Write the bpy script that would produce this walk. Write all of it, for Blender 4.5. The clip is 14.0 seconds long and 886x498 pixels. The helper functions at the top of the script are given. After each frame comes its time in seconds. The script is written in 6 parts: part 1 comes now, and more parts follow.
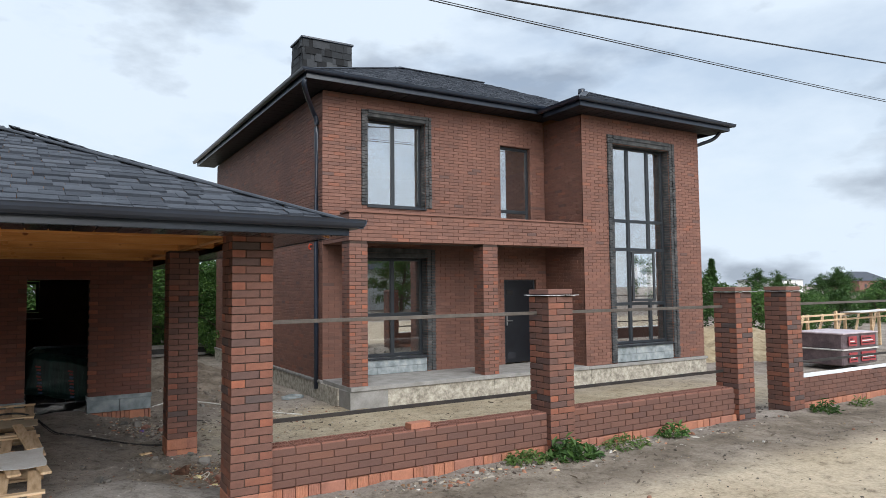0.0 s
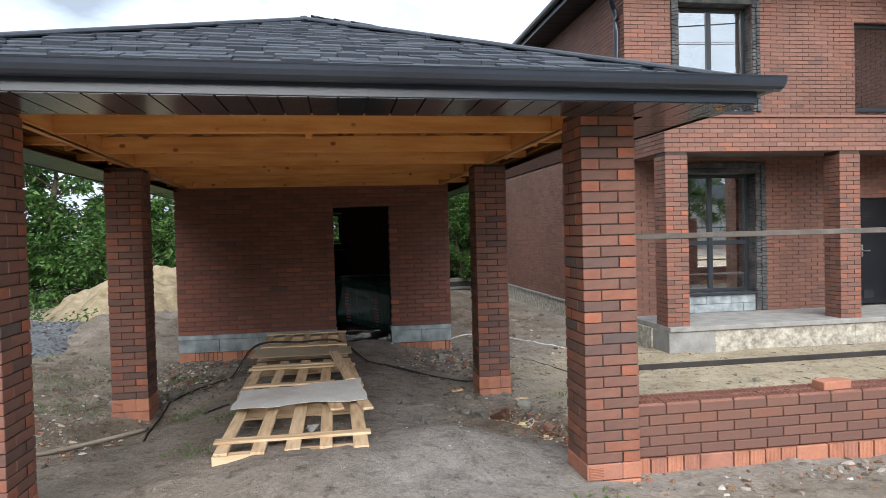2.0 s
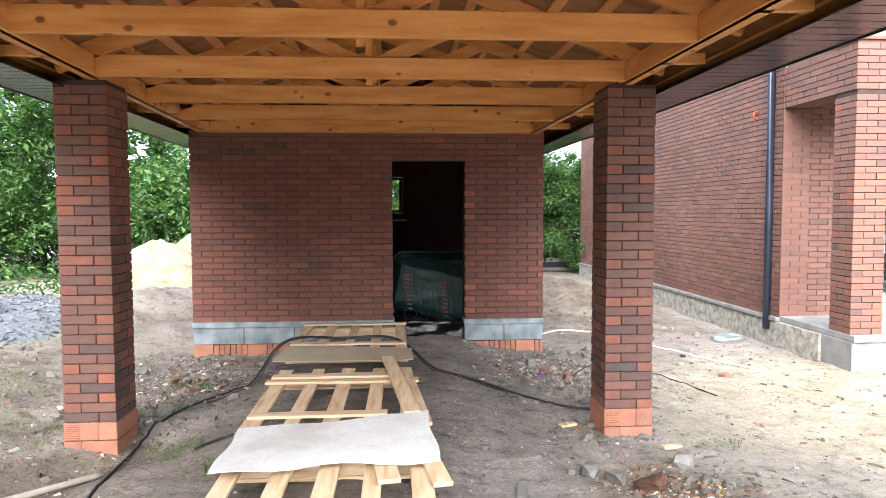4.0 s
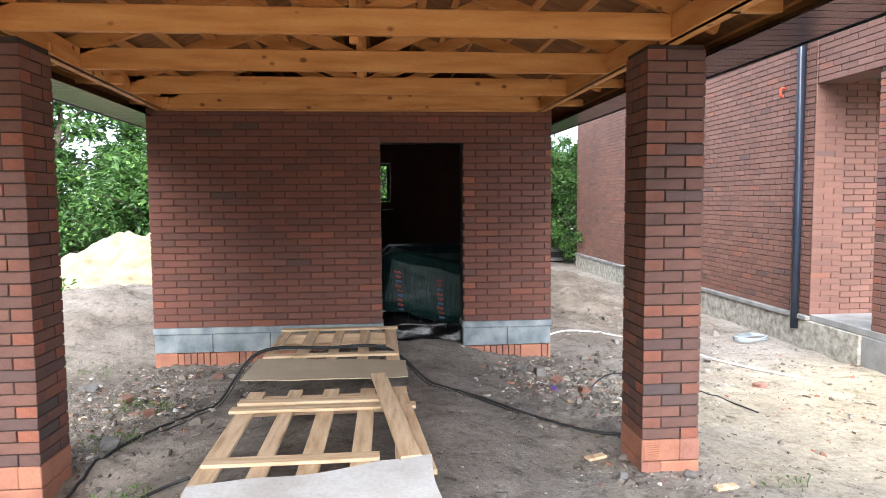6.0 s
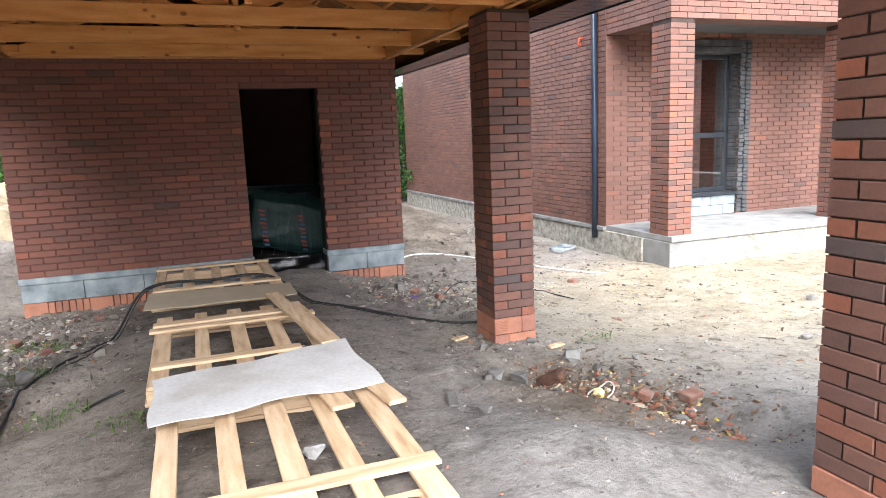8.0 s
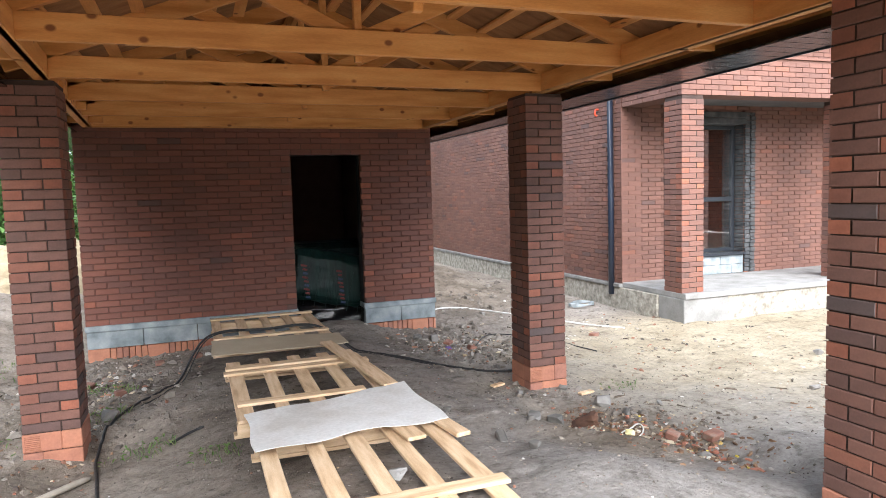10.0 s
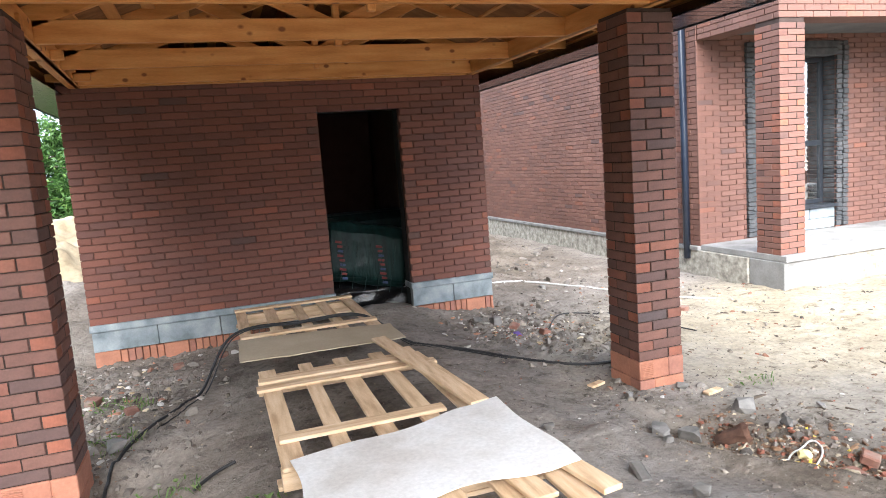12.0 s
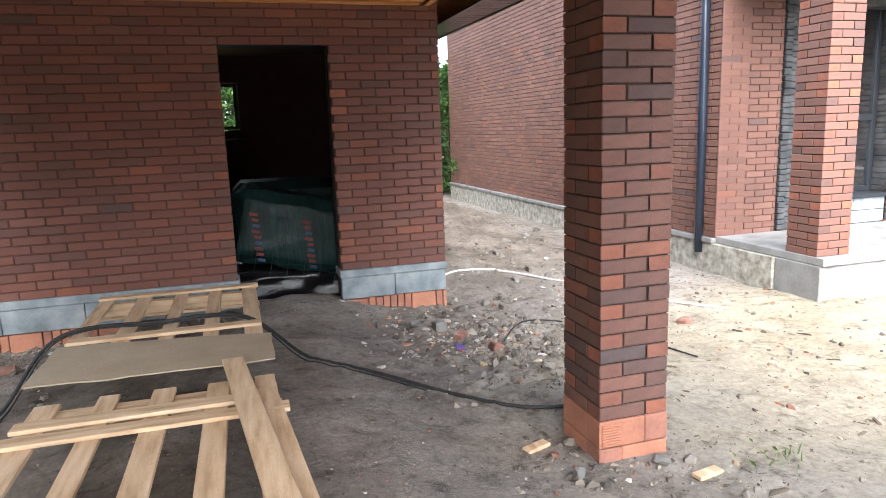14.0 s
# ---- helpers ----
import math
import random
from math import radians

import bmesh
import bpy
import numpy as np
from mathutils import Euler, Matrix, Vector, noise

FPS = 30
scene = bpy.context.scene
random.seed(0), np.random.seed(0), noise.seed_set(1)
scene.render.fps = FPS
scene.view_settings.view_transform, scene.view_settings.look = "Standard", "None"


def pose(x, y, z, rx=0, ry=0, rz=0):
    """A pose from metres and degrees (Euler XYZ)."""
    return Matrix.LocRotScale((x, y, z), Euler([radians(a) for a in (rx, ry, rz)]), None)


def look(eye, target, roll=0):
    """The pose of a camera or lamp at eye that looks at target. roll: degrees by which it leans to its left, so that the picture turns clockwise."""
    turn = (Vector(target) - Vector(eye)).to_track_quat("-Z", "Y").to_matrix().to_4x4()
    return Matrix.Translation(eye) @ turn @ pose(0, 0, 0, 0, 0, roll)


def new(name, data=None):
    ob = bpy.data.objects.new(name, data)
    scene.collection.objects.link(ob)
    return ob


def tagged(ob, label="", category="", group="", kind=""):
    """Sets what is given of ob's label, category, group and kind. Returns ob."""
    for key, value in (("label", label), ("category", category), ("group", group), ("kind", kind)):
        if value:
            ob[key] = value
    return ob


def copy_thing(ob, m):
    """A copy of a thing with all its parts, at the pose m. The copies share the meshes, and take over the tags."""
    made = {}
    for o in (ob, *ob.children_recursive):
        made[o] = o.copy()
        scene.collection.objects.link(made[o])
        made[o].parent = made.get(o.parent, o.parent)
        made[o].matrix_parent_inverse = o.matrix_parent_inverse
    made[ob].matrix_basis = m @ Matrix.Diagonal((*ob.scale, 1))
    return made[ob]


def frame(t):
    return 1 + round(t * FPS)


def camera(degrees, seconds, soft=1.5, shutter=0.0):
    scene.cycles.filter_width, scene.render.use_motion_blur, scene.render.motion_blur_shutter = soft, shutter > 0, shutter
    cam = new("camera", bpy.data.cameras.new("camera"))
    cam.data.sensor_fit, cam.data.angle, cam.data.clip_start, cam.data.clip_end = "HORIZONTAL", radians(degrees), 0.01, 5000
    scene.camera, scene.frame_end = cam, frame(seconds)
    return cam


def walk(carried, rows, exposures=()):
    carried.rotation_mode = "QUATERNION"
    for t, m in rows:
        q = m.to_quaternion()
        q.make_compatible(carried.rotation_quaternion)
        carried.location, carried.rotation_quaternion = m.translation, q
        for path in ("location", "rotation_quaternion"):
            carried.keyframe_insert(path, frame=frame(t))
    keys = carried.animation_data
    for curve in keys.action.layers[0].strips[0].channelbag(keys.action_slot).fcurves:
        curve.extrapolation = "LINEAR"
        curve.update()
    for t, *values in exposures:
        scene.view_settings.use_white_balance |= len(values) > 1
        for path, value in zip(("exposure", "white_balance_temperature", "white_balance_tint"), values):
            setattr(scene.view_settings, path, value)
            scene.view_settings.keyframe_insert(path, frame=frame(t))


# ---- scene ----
cam = camera(67.2, 14.0, 0.5)
PATH = [
    (0, (0.531, -0.594, 1.607), (1.558, 1.118, 1.726), -0.6),
    (0.5, (0.576, -0.282, 1.57), (1.327, 1.569, 1.673), -0.5),
    (1, (0.524, 0.166, 1.505), (1.125, 2.072, 1.578), -0.6),
    (1.5, (0.47, 0.675, 1.449), (0.943, 2.618, 1.47), -1.1),
    (2, (0.38, 1.284, 1.37), (0.69, 3.259, 1.32), -1.5),
    (2.5, (0.293, 1.947, 1.276), (0.538, 3.929, 1.171), -2.9),
    (3, (0.309, 2.599, 1.235), (0.444, 4.594, 1.175), -2.0),
    (3.5, (0.279, 3.307, 1.193), (0.41, 5.3, 1.091), -0.9),
    (4, (0.384, 3.928, 1.19), (0.517, 5.921, 1.079), -0.2),
    (4.2, (0.379, 4.161, 1.231), (0.484, 6.156, 1.141), -0.05),
    (6.5, (0.306, 4.902, 1.205), (0.557, 6.876, 0.996), -0.8),
    (7, (-0.01, 4.678, 1.211), (0.476, 6.595, 0.911), -0.8),
    (7.5, (-0.125, 4.302, 1.201), (0.497, 6.171, 0.856), -1.5),
    (7.7, (-0.186, 4.18, 1.164), (0.498, 6.029, 0.825), -2.3),
    (9.8, (-0.797, 3.465, 1.252), (-0.148, 5.342, 1.011), -1.64),
    (10, (-0.828, 3.538, 1.274), (-0.144, 5.41, 1.11), -1.7),
    (10.5, (-0.883, 3.777, 1.298), (-0.154, 5.635, 1.177), -2.12),
    (11, (-0.81, 4.087, 1.249), (-0.151, 5.964, 1.04), -1.88),
    (11.5, (-0.815, 4.453, 1.212), (-0.234, 6.348, 0.946), -1.98),
    (12, (-0.811, 4.925, 1.227), (-0.185, 6.806, 0.961), -4.36),
    (12.5, (-0.673, 5.304, 1.221), (0.028, 7.154, 0.929), -4.3),
    (13, (-0.469, 5.592, 1.171), (0.32, 7.407, 0.885), -3.3),
    (13.5, (-0.062, 5.929, 1.133), (0.762, 7.731, 0.86), -3.4),
    (14, (0.408, 6.258, 1.084), (0.97, 8.145, 0.729), -2.0),
]
EXPOSURES = [(0.0, 0.24, 6500, 10), (1.5, 0.48, 6480, 10), (2.2, 0.92, 6450, 10), (3.0, 1.52, 6400, 11), (4.0, 2.30, 6300, 12), (6.5, 2.2, 6200, 12), (10.5, 1.83, 6250, 12), (12.5, 2.28, 6200, 12), (14.0, 2.22, 6250, 12)]
walk(cam, [(t, look(eye, target, roll)) for t, eye, target, roll in PATH], EXPOSURES)

# ---- sky and sun: an overcast day with a bright, soft sun behind the clouds ----
SUN_EL, SUN_AZ = radians(36), radians(-174)   # azimuth from +y, positive to the right


def make_world():
    w = bpy.data.worlds.new("sky")
    w.use_nodes = True
    scene.world = w
    nt = w.node_tree
    nt.nodes.clear()
    N = nt.nodes.new
    out, bg = N("ShaderNodeOutputWorld"), N("ShaderNodeBackground")
    sky = N("ShaderNodeTexSky")
    sky.sky_type, sky.sun_disc = "NISHITA", False
    sky.sun_elevation, sky.sun_rotation = SUN_EL, SUN_AZ
    gain = N("ShaderNodeMix")
    gain.data_type, gain.blend_type = "RGBA", "MULTIPLY"
    gain.inputs[0].default_value = 1.0
    gain.inputs[7].default_value = (0.11, 0.11, 0.11, 1)
    nt.links.new(sky.outputs[0], gain.inputs[6])
    tc, mp = N("ShaderNodeTexCoord"), N("ShaderNodeMapping")
    mp.inputs["Scale"].default_value = (1.0, 1.0, 2.4)
    nt.links.new(tc.outputs["Generated"], mp.inputs[0])
    n1, n2 = N("ShaderNodeTexNoise"), N("ShaderNodeTexNoise")
    n1.inputs["Scale"].default_value, n1.inputs["Detail"].default_value, n1.inputs["Roughness"].default_value = 2.6, 9, 0.55
    n2.inputs["Scale"].default_value, n2.inputs["Detail"].default_value = 4.5, 8
    nt.links.new(mp.outputs[0], n1.inputs["Vector"])
    nt.links.new(mp.outputs[0], n2.inputs["Vector"])
    r1, r2 = N("ShaderNodeValToRGB"), N("ShaderNodeValToRGB")
    r1.color_ramp.elements[0].position, r1.color_ramp.elements[0].color = 0.30, (0.55, 0.55, 0.55, 1)
    r1.color_ramp.elements[1].position, r1.color_ramp.elements[1].color = 0.52, (1, 1, 1, 1)
    r2.color_ramp.elements[0].position, r2.color_ramp.elements[0].color = 0.34, (0.31, 0.36, 0.43, 1)
    r2.color_ramp.elements[1].position, r2.color_ramp.elements[1].color = 0.50, (0.60, 0.69, 0.79, 1)
    nt.links.new(n1.outputs[0], r1.inputs[0])
    nt.links.new(n2.outputs[0], r2.inputs[0])
    mix = N("ShaderNodeMix")
    mix.data_type = "RGBA"
    nt.links.new(r1.outputs[0], mix.inputs[0])
    nt.links.new(gain.outputs[2], mix.inputs[6])
    nt.links.new(r2.outputs[0], mix.inputs[7])
    nt.links.new(mix.outputs[2], bg.inputs[0])
    bg.inputs[1].default_value = 1.1
    nt.links.new(bg.outputs[0], out.inputs[0])


make_world()
sun = new("sun", bpy.data.lights.new("sun", "SUN"))
sun.data.energy, sun.data.angle, sun.data.color = 3.45, radians(60), (1.0, 0.98, 0.95)
sun.matrix_world = look((0, 0, 0), (-math.sin(SUN_AZ) * math.cos(SUN_EL), -math.cos(SUN_AZ) * math.cos(SUN_EL), -math.sin(SUN_EL)))


# ---- materials ----
def material(name, colours, scale=4.0, rough=0.8, metal=0.0, bump=0.2, bump_scale=40.0, spread=0.0, pick=None, stretch=(1, 1, 1), spec=0.4, sheet=0.0):
    """Procedural surface: a two-scale mottle between colours, bump, and a per-piece pick of a palette."""
    m = bpy.data.materials.new(name)
    m.use_nodes = True
    nt = m.node_tree
    N, L = nt.nodes.new, nt.links.new
    b = nt.nodes["Principled BSDF"]
    b.inputs["Roughness"].default_value, b.inputs["Metallic"].default_value = rough, metal
    b.inputs["Specular IOR Level"].default_value = spec
    tc, mp = N("ShaderNodeTexCoord"), N("ShaderNodeMapping")
    mp.inputs["Scale"].default_value = stretch
    L((tc.outputs["Object"]), mp.inputs[0])
    big, fine = N("ShaderNodeTexNoise"), N("ShaderNodeTexNoise")
    big.inputs["Scale"].default_value, big.inputs["Detail"].default_value = scale, 6
    fine.inputs["Scale"].default_value, fine.inputs["Detail"].default_value = bump_scale, 8
    fine.inputs["Roughness"].default_value = 0.65
    L(mp.outputs[0], big.inputs["Vector"])
    L(mp.outputs[0], fine.inputs["Vector"])
    ramp = N("ShaderNodeValToRGB")
    els = ramp.color_ramp.elements
    stops = [0.3 + 0.4 * i / max(1, len(colours) - 1) for i in range(len(colours))]
    while len(els) < len(colours):
        els.new(0.5)
    for e, p, c in zip(els, stops, colours):
        e.position, e.color = p, (*c, 1)
    if pick:
        ramp.color_ramp.interpolation = "LINEAR"
    L(big.outputs[0], ramp.inputs[0])
    col = ramp.outputs[0]
    if pick:
        src, palette = pick
        info = N("ShaderNodeObjectInfo") if src == "object" else N("ShaderNodeNewGeometry")
        rnd = info.outputs["Random"] if src == "object" else info.outputs["Random Per Island"]
        pal = N("ShaderNodeValToRGB")
        pal.color_ramp.interpolation = "CONSTANT"
        total, acc = sum(w for w, _ in palette), 0.0
        pe = pal.color_ramp.elements
        while len(pe) < len(palette):
            pe.new(0.5)
        for e, (w, c) in zip(pe, palette):
            e.position, e.color = acc / total, (*c, 1)
            acc += w
        L(rnd, pal.inputs[0])
        mul = N("ShaderNodeMix")
        mul.data_type, mul.blend_type = "RGBA", "MULTIPLY"
        mul.inputs[0].default_value = 1.0
        L(pal.outputs[0], mul.inputs[6])
        L(col, mul.inputs[7])
        col = mul.outputs[2]
    hsv = N("ShaderNodeHueSaturation")
    mr = N("ShaderNodeMapRange")
    mr.inputs[3].default_value, mr.inputs[4].default_value = 0.72, 1.28
    L(fine.outputs[0], mr.inputs[0])
    L(mr.outputs[0], hsv.inputs["Value"])
    L(col, hsv.inputs["Color"])
    L(hsv.outputs[0], b.inputs["Base Color"])
    if bump:
        bp = N("ShaderNodeBump")
        bp.inputs["Strength"].default_value, bp.inputs["Distance"].default_value = bump, 0.01
        L(fine.outputs[0], bp.inputs["Height"])
        L(bp.outputs[0], b.inputs["Normal"])
    return m


def add_knots(m, scale, stretch, dark):
    """Dark oval knots and their rings in planed pine."""
    nt = m.node_tree
    N, L = nt.nodes.new, nt.links.new
    b = nt.nodes["Principled BSDF"]
    src = b.inputs["Base Color"].links[0].from_socket
    tc, mp, vo = N("ShaderNodeTexCoord"), N("ShaderNodeMapping"), N("ShaderNodeTexVoronoi")
    mp.inputs["Scale"].default_value = stretch
    vo.inputs["Scale"].default_value = scale
    L(tc.outputs["Object"], mp.inputs[0])
    L(mp.outputs[0], vo.inputs["Vector"])
    r = N("ShaderNodeValToRGB")
    r.color_ramp.elements[0].position, r.color_ramp.elements[0].color = 0.08, (1, 1, 1, 1)
    r.color_ramp.elements[1].position, r.color_ramp.elements[1].color = 0.14, (0, 0, 0, 1)
    L(vo.outputs["Distance"], r.inputs[0])
    x = N("ShaderNodeMix")
    x.data_type = "RGBA"
    L(r.outputs[0], x.inputs[0])
    L(src, x.inputs[6])
    x.inputs[7].default_value = (*dark, 1)
    L(x.outputs[2], b.inputs["Base Color"])


BRICKS = [(10, (0.150, 0.074, 0.057)), (9, (0.132, 0.068, 0.054)), (7, (0.172, 0.083, 0.062)), (4, (0.105, 0.062, 0.054)), (2.2, (0.215, 0.088, 0.058)), (1.5, (0.085, 0.061, 0.058))]
ENDS = [(7, (0.240, 0.089, 0.056)), (9, (0.195, 0.080, 0.055)), (9, (0.155, 0.073, 0.055)), (6, (0.120, 0.065, 0.053)), (2, (0.280, 0.100, 0.060))]
WALL = [(10, (0.165, 0.064, 0.045)), (9, (0.148, 0.060, 0.045)), (8, (0.180, 0.070, 0.049)), (4, (0.130, 0.057, 0.045)), (2, (0.178, 0.078, 0.058)), (1.0, (0.220, 0.078, 0.049)), (0.7, (0.092, 0.052, 0.046))]
WARM = [(10, (0.182, 0.088, 0.066)), (9, (0.170, 0.084, 0.064)), (8, (0.194, 0.093, 0.069)), (4, (0.156, 0.079, 0.062)), (3, (0.208, 0.104, 0.079)), (1.2, (0.228, 0.095, 0.064)), (0.7, (0.125, 0.072, 0.062))]
FENCE = [(10, (0.150, 0.076, 0.059)), (9, (0.140, 0.072, 0.057)), (8, (0.161, 0.080, 0.061)), (3, (0.126, 0.067, 0.055)), (1, (0.178, 0.082, 0.058))]
SHADE = [(0.82, 0.82, 0.82), (1.0, 1.0, 1.0), (1.12, 1.1, 1.08)]
M = {}
M["brick"] = material("brick", SHADE, 9, 0.72, 0, 0.25, 60, pick=("object", BRICKS))
M["brick_far"] = material("brick_far", SHADE, 0.8, 0.72, 0, 0.25, 60, pick=("island", BRICKS))
M["wall_brick"] = material("wall_brick", SHADE, 0.9, 0.72, 0, 0.25, 60, pick=("object", WALL))
M["wall_brick_far"] = material("wall_brick_far", SHADE, 0.8, 0.72, 0, 0.25, 60, pick=("island", WALL))
M["house_brick"] = material("house_brick", SHADE, 0.9, 0.7, 0, 0.25, 60, pick=("object", WARM))
M["house_brick_far"] = material("house_brick_far", SHADE, 0.7, 0.7, 0, 0.25, 60, pick=("island", WARM))
M["brick_end"] = material("brick_end", SHADE, 9, 0.75, 0, 0.25, 60, pick=("object", ENDS))
M["fence_brick"] = material("fence_brick", SHADE, 0.9, 0.75, 0, 0.25, 60, pick=("object", FENCE))
M["fence_brick_far"] = material("fence_brick_far", SHADE, 0.8, 0.75, 0, 0.25, 60, pick=("island", FENCE))
M["mortar_house"] = material("mortar_house", [(0.150, 0.078, 0.060), (0.185, 0.100, 0.078)], 6, 0.95, 0, 0.4, 90)
M["mortar_brown"] = material("mortar_brown", [(0.098, 0.050, 0.038), (0.130, 0.068, 0.053)], 6, 0.95, 0, 0.4, 90)
M["mortar"] = material("mortar", [(0.042, 0.027, 0.022), (0.066, 0.043, 0.035)], 6, 0.95, 0, 0.4, 90)
M["red_block"] = material("red_block", SHADE, 7, 0.85, 0, 0.3, 50, pick=("object", [(3, (0.40, 0.175, 0.11)), (3, (0.36, 0.155, 0.10)), (2, (0.31, 0.14, 0.10))]))
M["hollow"] = material("hollow", [(0.20, 0.088, 0.066), (0.27, 0.125, 0.094)], 7, 0.85, 0, 0.3, 50)
M["foam_block"] = material("foam_block", [(0.15, 0.175, 0.185), (0.25, 0.285, 0.30), (0.36, 0.385, 0.395)], 6, 0.95, 0, 0.5, 120)
M["concrete"] = material("concrete", [(0.20, 0.182, 0.150), (0.345, 0.318, 0.268), (0.48, 0.45, 0.385)], 11, 0.92, 0, 0.9, 22)
M["slab"] = material("slab", [(0.19, 0.184, 0.172), (0.25, 0.243, 0.232), (0.30, 0.293, 0.282)], 4, 0.85, 0, 0.3, 40)
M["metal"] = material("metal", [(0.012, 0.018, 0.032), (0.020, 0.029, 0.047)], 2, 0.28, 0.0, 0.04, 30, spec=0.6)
M["soffit"] = material("soffit", [(0.016, 0.018, 0.023), (0.026, 0.028, 0.034)], 2, 0.2, 0.0, 0.06, 9, spec=0.6)
M["soffit_dark"] = material("soffit_dark", [(0.010, 0.011, 0.014), (0.015, 0.016, 0.020)], 2, 0.5, 0.0, 0.06, 9, spec=0.25)
M["door_paint"] = material("door_paint", [(0.008, 0.009, 0.012), (0.013, 0.015, 0.019)], 3, 0.3, 0, 0.05, 30)
M["frame"] = material("frame", [(0.018, 0.022, 0.028), (0.027, 0.031, 0.037)], 3, 0.4, 0, 0.05, 30)
M["trim"] = material("trim", [(0.030, 0.033, 0.036), (0.060, 0.063, 0.066), (0.10, 0.10, 0.10)], 6, 0.9, 0, 0.8, 30)
M["shingle"] = material("shingle", SHADE, 5, 0.9, 0, 0.6, 150, pick=("object", [(4, (0.054, 0.064, 0.082)), (3, (0.066, 0.077, 0.097)), (3, (0.040, 0.048, 0.063)), (1, (0.080, 0.091, 0.112))]))
M["shingle_far"] = material("shingle_far", SHADE, 5, 0.9, 0, 0.6, 150, pick=("island", [(4, (0.054, 0.064, 0.082)), (3, (0.066, 0.077, 0.097)), (3, (0.040, 0.048, 0.063)), (1, (0.080, 0.091, 0.112))]))
M["shingle_dark"] = material("shingle_dark", SHADE, 5, 0.9, 0, 0.5, 150, pick=("island", [(4, (0.022, 0.025, 0.029)), (3, (0.040, 0.044, 0.050)), (2, (0.010, 0.011, 0.013)), (1, (0.06, 0.065, 0.072))]))
M["beam"] = material("beam", [(0.45, 0.185, 0.048), (0.56, 0.252, 0.073), (0.63, 0.32, 0.108)], 2.0, 0.6, 0, 0.15, 30, stretch=(1, 8, 8))
M["beam_y"] = material("beam_y", [(0.45, 0.185, 0.048), (0.56, 0.252, 0.073), (0.63, 0.32, 0.108)], 2.0, 0.6, 0, 0.15, 30, stretch=(8, 1, 8))
add_knots(M["beam"], 4.6, (0.9, 1.3, 1.3), (0.20, 0.068, 0.020))
add_knots(M["beam_y"], 4.6, (1.3, 0.9, 1.3), (0.20, 0.068, 0.020))
M["board"] = material("board", [(0.36, 0.26, 0.16), (0.46, 0.36, 0.24)], 2.0, 0.8, 0, 0.2, 30, stretch=(1, 6, 6))
M["stick"] = material("stick", [(0.27, 0.235, 0.19), (0.38, 0.335, 0.28)], 2.0, 0.85, 0, 0.2, 30)
M["deck"] = material("deck", [(0.17, 0.075, 0.027), (0.24, 0.11, 0.042), (0.29, 0.145, 0.06)], 2.0, 0.8, 0, 0.2, 30, stretch=(1, 6, 6))
M["pallet"] = material("pallet", [(0.42, 0.275, 0.155), (0.60, 0.425, 0.265), (0.70, 0.535, 0.365)], 3.0, 0.7, 0, 0.25, 40, stretch=(8, 1, 8))
M["pallet_x"] = material("pallet_x", [(0.42, 0.275, 0.155), (0.60, 0.425, 0.265), (0.70, 0.535, 0.365)], 3.0, 0.7, 0, 0.25, 40, stretch=(1, 8, 8))
M["sheet"] = material("sheet", [(0.50, 0.475, 0.44), (0.58, 0.565, 0.54), (0.62, 0.615, 0.60), (0.66, 0.66, 0.65)], 3, 0.7, 0, 0.2, 40)
M["fibreboard"] = material("fibreboard", [(0.36, 0.29, 0.20), (0.44, 0.36, 0.26)], 3, 0.85, 0, 0.2, 60)
M["rubber"] = material("rubber", [(0.012, 0.012, 0.013), (0.03, 0.03, 0.03)], 8, 0.55, 0, 0.3, 60)
M["sand"] = material("sand", [(0.19, 0.142, 0.085), (0.29, 0.232, 0.148), (0.37, 0.305, 0.205)], 3.5, 0.95, 0, 1.0, 14)
M["gravel"] = material("gravel", SHADE, 5, 0.9, 0, 0.4, 40, pick=("island", [(3, (0.10, 0.106, 0.116)), (3, (0.14, 0.146, 0.156)), (2, (0.065, 0.07, 0.078)), (1, (0.20, 0.20, 0.20))]))
M["gravel_bed"] = material("gravel_bed", [(0.07, 0.075, 0.084), (0.12, 0.126, 0.135), (0.16, 0.164, 0.17)], 14, 0.92, 0, 1.0, 30)
M["stone"] = material("stone", [(0.10, 0.093, 0.085), (0.18, 0.168, 0.153), (0.27, 0.255, 0.235)], 6, 0.92, 0, 0.8, 30)
M["rubble"] = material("rubble", SHADE, 5, 0.92, 0, 0.5, 60, pick=("island", [(5, (0.23, 0.195, 0.16)), (5, (0.16, 0.135, 0.11)), (2, (0.31, 0.27, 0.225)), (1.3, (0.24, 0.12, 0.08)), (0.4, (0.48, 0.46, 0.43)), (0.9, (0.34, 0.26, 0.16)), (5, (0.085, 0.072, 0.06))]))
M["brick_dirty"] = material("brick_dirty", [(0.15, 0.075, 0.056), (0.23, 0.11, 0.078), (0.25, 0.205, 0.165)], 9, 0.9, 0, 0.4, 50)
M["clod"] = material("clod", SHADE, 9, 0.95, 0, 0.7, 50, pick=("island", [(3, (0.16, 0.138, 0.118)), (3, (0.21, 0.185, 0.16)), (2, (0.11, 0.095, 0.082))]))
M["bark"] = material("bark", [(0.07, 0.055, 0.04), (0.13, 0.10, 0.075)], 5, 0.95, 0, 0.9, 20)
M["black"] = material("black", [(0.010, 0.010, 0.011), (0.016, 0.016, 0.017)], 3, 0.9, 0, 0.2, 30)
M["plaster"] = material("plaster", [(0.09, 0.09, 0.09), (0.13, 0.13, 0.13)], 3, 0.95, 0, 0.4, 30)
